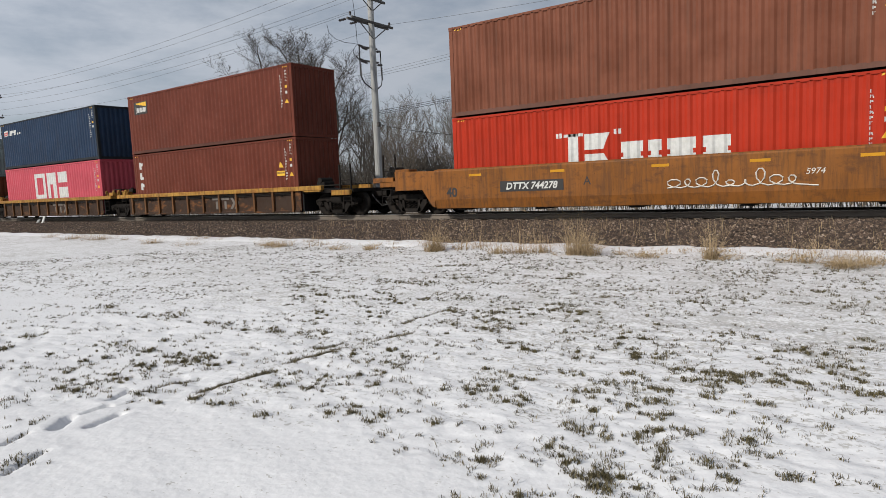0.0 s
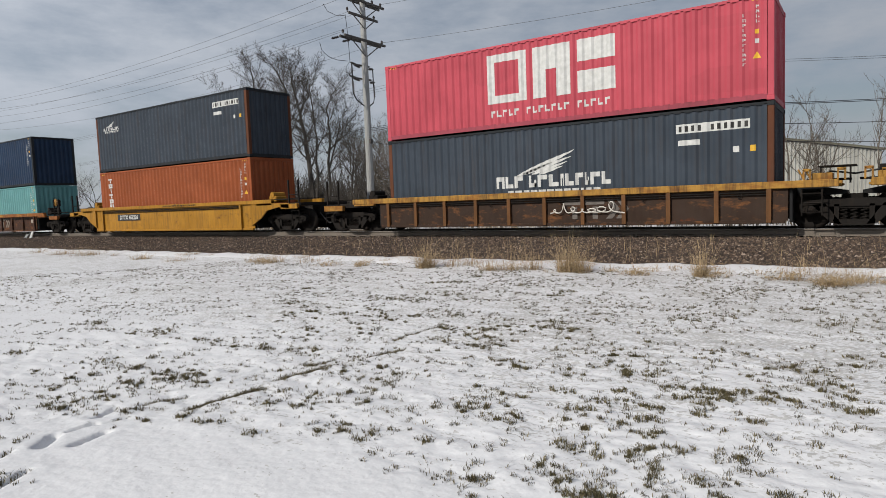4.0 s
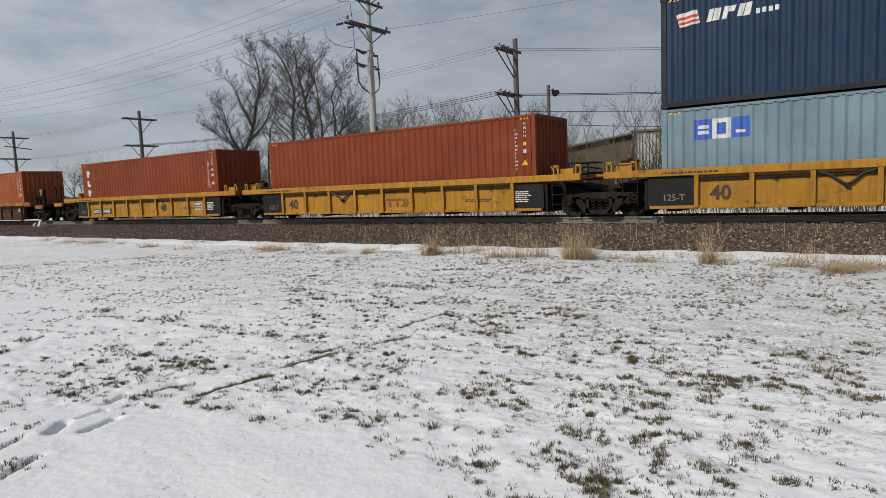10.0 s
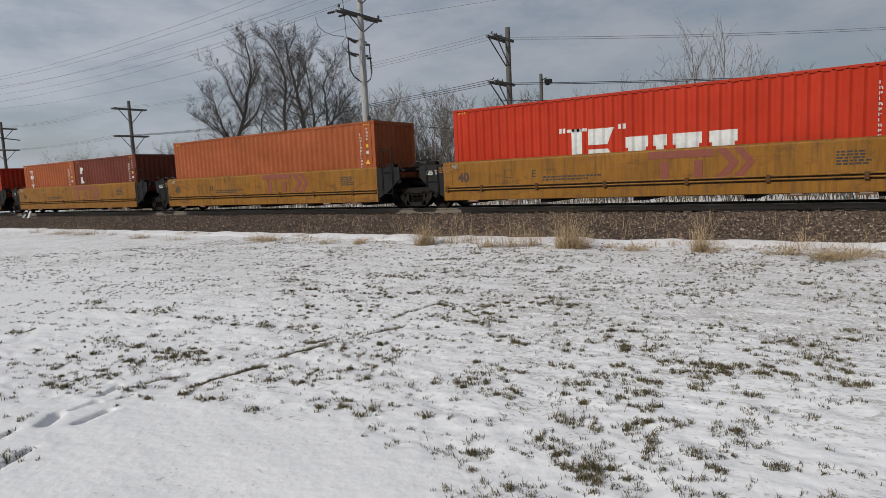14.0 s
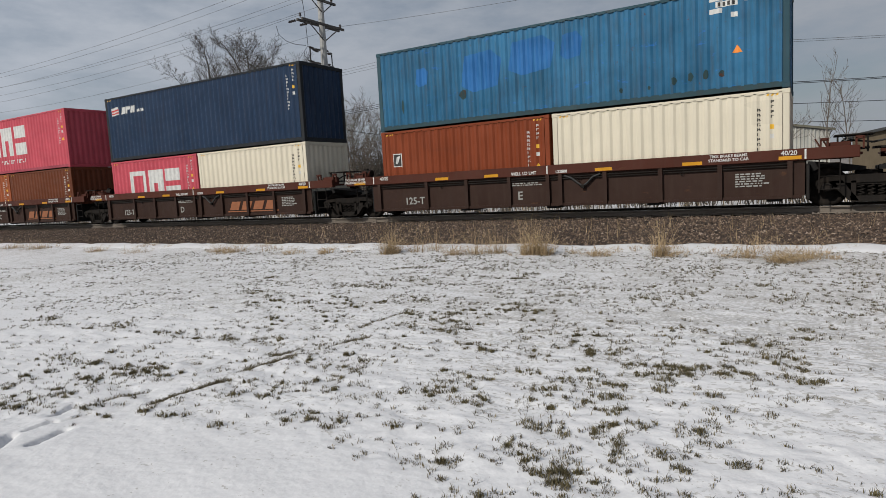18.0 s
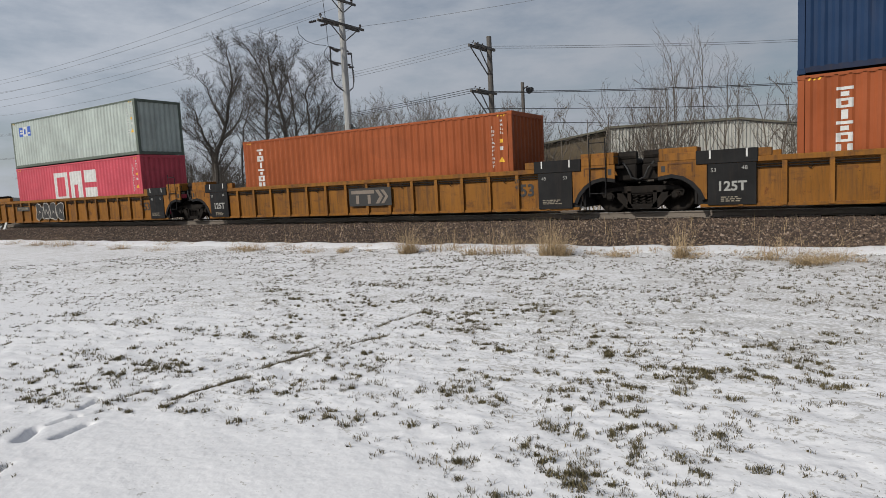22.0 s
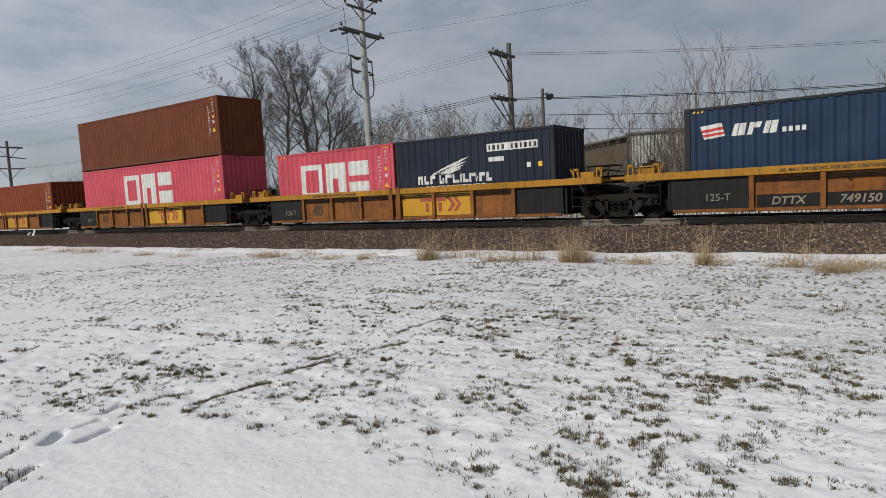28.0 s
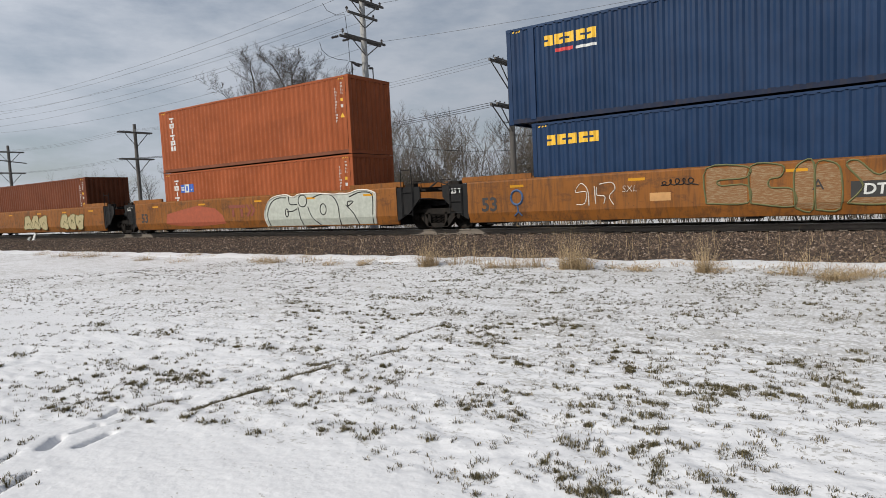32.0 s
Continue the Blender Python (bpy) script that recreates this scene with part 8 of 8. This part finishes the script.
for x0, x1 in ((-0.3, PEAK), (PEAK, WL + 0.3)):
    z0, z1 = eave(max(0, x0)), eave(x1)
    piece("roof", ([(x0, -0.16, z0), (x1, -0.16, z1), (x1, 45, z1), (x0, 45, z0), (x0, -0.16, z0 + 0.08), (x1, -0.16, z1 + 0.08), (x1, 45, z1 + 0.08), (x0, 45, z0 + 0.08)], [(0, 1, 2, 3), (4, 7, 6, 5), (0, 4, 5, 1), (2, 6, 7, 3)]), ROOFM, wh)
    piece("gable_trim", ([(x0, -0.22, z0 - 0.06), (x1, -0.22, z1 - 0.06), (x1, -0.22, z1 + 0.10), (x0, -0.22, z0 + 0.10), (x0, -0.16, z0 - 0.06), (x1, -0.16, z1 - 0.06), (x1, -0.16, z1 + 0.10), (x0, -0.16, z0 + 0.10)], [(0, 1, 2, 3), (4, 7, 6, 5), (3, 2, 6, 7), (0, 4, 5, 1)]), GREENTRIM, wh)
piece("corner_trim", box_data(-0.06, -0.08, 0, 0.14, 0.02, 5.25), ROOFM, wh)
piece("side_wall", box_data(0.0, 0.3, 0, 0.2, 44, 5.1), SHEET, wh)
BROWNSHEET = paint("brown_sheet_metal", (112, 100, 82), 0.6, 0.4, 0.2)
piece("annex_wall", slab_data([(-0.2, 0), (-8, 0), (-8, 3.9), (-0.2, 5.1)], 1.0, 1.2), BROWNSHEET, wh, "brown sheet wall of the lean-to")
piece("annex_roof", ([(-0.1, 0.6, 5.22), (-8.4, 0.6, 3.95), (-8.4, 40, 3.95), (-0.1, 40, 5.22), (-0.1, 0.6, 5.36), (-8.4, 0.6, 4.08), (-8.4, 40, 4.08), (-0.1, 40, 5.36)], [(0, 1, 2, 3), (4, 7, 6, 5), (0, 4, 5, 1)]), GREENTRIM, wh)
flue = piece("flue", tube_data([(WL - 1.6, 8, 4.3), (WL - 1.6, 8, 5.75)], 0.18, 12), STEEL, wh)
piece("flue_cap", tube_data([(WL - 1.6, 8, 5.78), (WL - 1.6, 8, 5.90)], [0.34, 0.22], 12), STEEL, flue)
shed = tagged(new("shed"), "low shed with a dark weathered roof beside the warehouse", "shed")
shed.location = (2.5, 60.0, 0)
piece("wall", slab_data([(0, 0), (16, 0), (16, 3.6), (8, 5.0), (0, 3.6)], 0.0, 0.2), BROWNSHEET, shed)
for x0, z0, x1, z1 in ((-0.4, 3.55, 8, 5.05), (8, 5.05, 16.4, 3.55)):
    piece("roof", ([(x0, -0.4, z0), (x1, -0.4, z1), (x1, 20, z1), (x0, 20, z0), (x0, -0.4, z0 + 0.2), (x1, -0.4, z1 + 0.2), (x1, 20, z1 + 0.2), (x0, 20, z0 + 0.2)], [(0, 1, 2, 3), (4, 7, 6, 5), (0, 4, 5, 1), (2, 6, 7, 3)]), paint("dark_roof_sheet", (74, 76, 78), 0.6, 0.4, 0.2), shed)

# ---- poles and cables ----
POLE, n, l, b = nodes_of("weathered_pole_wood")
l.new(ramp_node(n, l, noise_node(n, l, 6.0, 6, 0.7, (4.0, 4.0, 0.25)), 0.3, 0.75, (0.19, 0.19, 0.185), (0.37, 0.37, 0.36)), b.inputs["Base Color"])
b.inputs["Roughness"].default_value = 0.85
DARKPOLE, n, l, b = nodes_of("dark_pole_wood")
l.new(ramp_node(n, l, noise_node(n, l, 6.0, 6, 0.7, (4.0, 4.0, 0.25)), 0.3, 0.75, (0.045, 0.041, 0.038), (0.11, 0.10, 0.09)), b.inputs["Base Color"])
b.inputs["Roughness"].default_value = 0.85
GLASSY = plain("insulator_brown", (58, 50, 48), 0.3)
WIRE = plain("overhead_wire", (96, 98, 102), 0.6)
BLACKWIRE = plain("black_cable", (26, 26, 28), 0.7)


def cross_arm(p, y0, y1, z, mat, pins, dx=0.16, braces=True, twin=True, reach=0.85):
    for d in ((-dx, dx) if twin else (dx,)):
        piece("cross_arm", box_data(d - 0.05, y0, z - 0.06, d + 0.05, y1, z + 0.06, 0.01), mat, p)
    if braces:
        for e in (y0, y1):
            if abs(e) > 0.5:
                piece("brace", tube_data([(dx, e * 0.72, z - 0.05), (dx * 0.8, 0.0, z - reach)], 0.028, 6), mat, p)
    for y in pins:
        piece("insulator", lambda: tube_data([(0, 0, 0), (0, 0, 0.08), (0, 0, 0.1), (0, 0, 0.16), (0, 0, 0.18), (0, 0, 0.26)], [0.02, 0.02, 0.07, 0.05, 0.075, 0.03], 8), GLASSY, p, key="insulator", at=(0, y, z + 0.06))


def power_pole(x, tall, gear=True):
    p = tagged(new("power_pole"), "tall weathered grey power pole with three cross arms", "power pole", "power poles along the track")
    p.location = (x, 26.0, 0)
    piece("pole", tube_data([(0, 0, -0.3), (0, 0, 4), (0, 0, 9), (0, 0, tall)], [0.21, 0.19, 0.165, 0.14], 14), POLE, p)
    cross_arm(p, -1.68, 1.58, 10.25, DARKPOLE, (-1.6, 1.5))
    cross_arm(p, -1.3, 1.0, 11.45, DARKPOLE, (-1.2, 0.9), reach=0.6, twin=False)
    cross_arm(p, -1.68, 1.58, 12.25, DARKPOLE, (-1.6, -0.8, 0.8, 1.5))
    for y in (-1.72, -0.9):
        piece("strain_insulator", join_data(*[tube_data([(-0.25 - i * 0.12, y, 10.2), (-0.33 - i * 0.12, y, 10.19)], [0.07, 0.03], 8) for i in range(4)]), GLASSY, p)
    if gear:
        for z, w in ((9.0, 0.75), (8.3, 0.85)):
            piece("cut_out_bar", box_data(-0.26, -w * 0.55, z - 0.04, -0.16, w * 0.55, z + 0.04, 0.01), GLASSY, p, "short bar for the fuse cut-outs")
            for y in (-w, w):
                for dx, dz in ((-0.28, 0.0), (-0.05, -0.16)):
                    piece("cut_out", tube_data([(dx, y * 0.45, z + dz), (dx - 0.02, y * 0.6, z + dz + 0.03), (dx - 0.04, y * 0.9, z + dz + 0.07), (dx - 0.05, y * 1.05, z + dz + 0.08)], [0.02, 0.07, 0.06, 0.02], 8), GLASSY, p, "dark spindle-shaped fuse cut-out")
        for y in (-0.88, 0.80):
            piece("surge_string", join_data(*[tube_data([(-0.1, y, 7.45 + i * 0.11), (-0.1, y, 7.52 + i * 0.11)], [0.06, 0.03], 8) for i in range(6)]), GLASSY, p)
            piece("down_lead", tube_data([(-0.15, y, 8.95), (-0.15, y, 8.2), (-0.12, y * 1.02, 7.45), (-0.06, y * 0.8, 7.1), (0.0, y * 0.25, 6.85)], 0.036 if y < 0 else 0.03, 6), BLACKWIRE, p, "thick black lead looping to the pole")
        for pts in ([(-1.55, -1.72, 10.15), (-1.5, -1.66, 9.75), (-1.2, -1.5, 9.4), (-0.8, -1.25, 9.2), (-0.35, -0.95, 9.12)],
                    [(-1.3, -1.6, 12.1), (-1.1, -1.5, 11.7), (-0.6, -1.35, 11.4), (-0.15, -1.25, 11.35)],
                    [(-0.15, -1.2, 11.4), (-0.15, -1.08, 10.4), (-0.2, -0.98, 9.6), (-0.25, -0.9, 9.1), (-0.35, -1.1, 8.8), (-0.35, -1.12, 8.6), (-0.25, -0.9, 8.38)]):
            piece("jumper_wire", tube_data(pts, 0.014, 5), BLACKWIRE, p)
        piece("bracket", box_data(-0.25, -0.12, 4.85, 0.25, 0.12, 5.1, 0.02), DARKPOLE, p)
    return p


for x, g in ((-22.25, True), (-73.0, False), (26.0, False), (-118.0, False)):
    power_pole(x, 14.2, g)


def line_pole(x, y, one_sided=False, tall=8.75):
    p = tagged(new("line_pole"), "dark wooden line pole with two cross arms", "utility pole", "line poles along the track")
    p.location = (x, y, 0)
    piece("pole", tube_data([(0, 0, -0.3), (0, 0, 4), (0, 0, tall)], [0.16, 0.145, 0.12], 12), DARKPOLE, p)
    y0, y1 = (-1.75, 0.25) if one_sided else (-1.35, 1.35)
    for z in (tall - 0.65, tall - 2.75):
        cross_arm(p, y0, y1, z, DARKPOLE, [], reach=1.15, braces=not one_sided)
        if one_sided:
            for d, e in ((-0.16, 0.92), (0.16, 0.80)):
                piece("brace", tube_data([(d, y0 * e, z - 0.05), (d * 0.5, 0.0, z - 1.25)], 0.032, 6), DARKPOLE, p)
            for y in (y0 + 0.12, y0 + 0.55, y0 + 1.0):
                piece("insulator", lambda: tube_data([(0, 0, 0), (0, 0, 0.06), (0.03, 0, 0.10), (0.06, 0, 0.13)], [0.015, 0.03, 0.042, 0.02], 8), GLASSY, p, key="small_insulator", at=(0, y, z + 0.06))
    return p


line_pole(-14.65, 28.0, True)
line_pole(-48.3, 28.0)
piece("cross_arm", tube_data([(0.1, -0.9, 7.6), (0.1, 1.5, 7.35)], 0.055, 6), DARKPOLE, line_pole(-71.4, 28.0, False, 9.1), "slanted middle arm")
line_pole(-98.0, 28.0)
line_pole(14.0, 50.0)
p = tagged(new("lamp_pole"), "short slim pole with a yard lamp head", "yard lamp")
p.location = (-14.1, 30.5, 0)
piece("pole", tube_data([(0, 0, -0.2), (0, 0, 6.75)], [0.12, 0.085], 10), DARKPOLE, p)
piece("arm", tube_data([(0, 0, 6.4), (0.35, -0.1, 6.5)], 0.03, 6), DARKPOLE, p)
piece("lamp_head", join_data(box_data(0.28, -0.25, 6.2, 0.62, 0.05, 6.42, 0.04), tube_data([(0.5, -0.3, 6.18), (0.46, -0.2, 6.30)], [0.14, 0.09], 10)), BLACKWIRE, p)


def cable(a, b, sag, r, mat, label):
    pts = []
    for i in range(25):
        u = i / 24
        q = Vector(a).lerp(Vector(b), u)
        q.z -= sag * 4 * u * (1 - u)
        pts.append(tuple(q))
    ob = new("overhead_cable", mesh_of("overhead_cable", *tube_data(pts, r, 5), mat))
    tagged(ob, label, "cable", "overhead cables", )


for y, z, s in ((24.38, 10.45, 0.9), (25.0, 11.6, 0.8), (26.9, 11.6, 0.8), (24.4, 12.5, 0.9), (25.2, 12.5, 0.9), (27.5, 12.5, 0.9), (27.5, 10.45, 0.9)):
    for a, b_ in ((-118.0, -73.0), (-73.0, -22.25), (-22.25, 26.0)):
        if b_ > 0 and y not in (27.5, 24.4):
            continue
        cable((a, y, z), (b_, y, z), s, 0.009, WIRE, "thin grey power line strung between poles")
for dz in (0.65, 2.75):
    for y in (26.4, 26.9, 27.4):
        cable((-48.3, y, 8.45 - dz + 0.3), (-14.65, y, 8.45 - dz + 0.42), 0.5, 0.007 if dz < 1 else 0.013, WIRE if dz < 1 else BLACKWIRE, "thin wire strung between line poles")
        cable((-71.4, y, 8.8 - dz + 0.3), (-48.3, y, 8.45 - dz + 0.3), 0.3, 0.007, WIRE, "thin wire strung between line poles")
        cable((-98.0, y, 8.45 - dz + 0.3), (-71.4, y, 8.8 - dz + 0.3), 0.3, 0.007, WIRE, "thin wire strung between line poles")
    for y in (0.0, 0.6):
        cable((-14.65, 26.5 + y, 8.4 - dz + 0.3), (14.0, 49.0 + y, 9.0 - dz + 0.3), 0.4, 0.010 if dz < 1 else 0.017, WIRE if dz < 1 else BLACKWIRE, "dark cable running from the line pole to the yard")
cable((-14.65, 27.0, 5.2), (14.0, 48.5, 4.9), 0.3, 0.016, BLACKWIRE, "dark cable running from the line pole to the yard")
cable((-14.65, 27.0, 4.6), (14.0, 48.5, 3.6), 0.3, 0.016, BLACKWIRE, "dark cable running from the line pole to the yard")
cable((-22.25, 26.0, 5.0), (-14.65, 28.0, 3.9), 0.25, 0.016, BLACKWIRE, "slack dark cable between two poles")



def motions():
    for thing, x, y, z in MOVING:
        walk(thing, [(t, pose(x + s, y, z)) for t, s in TRAVEL])


motions()
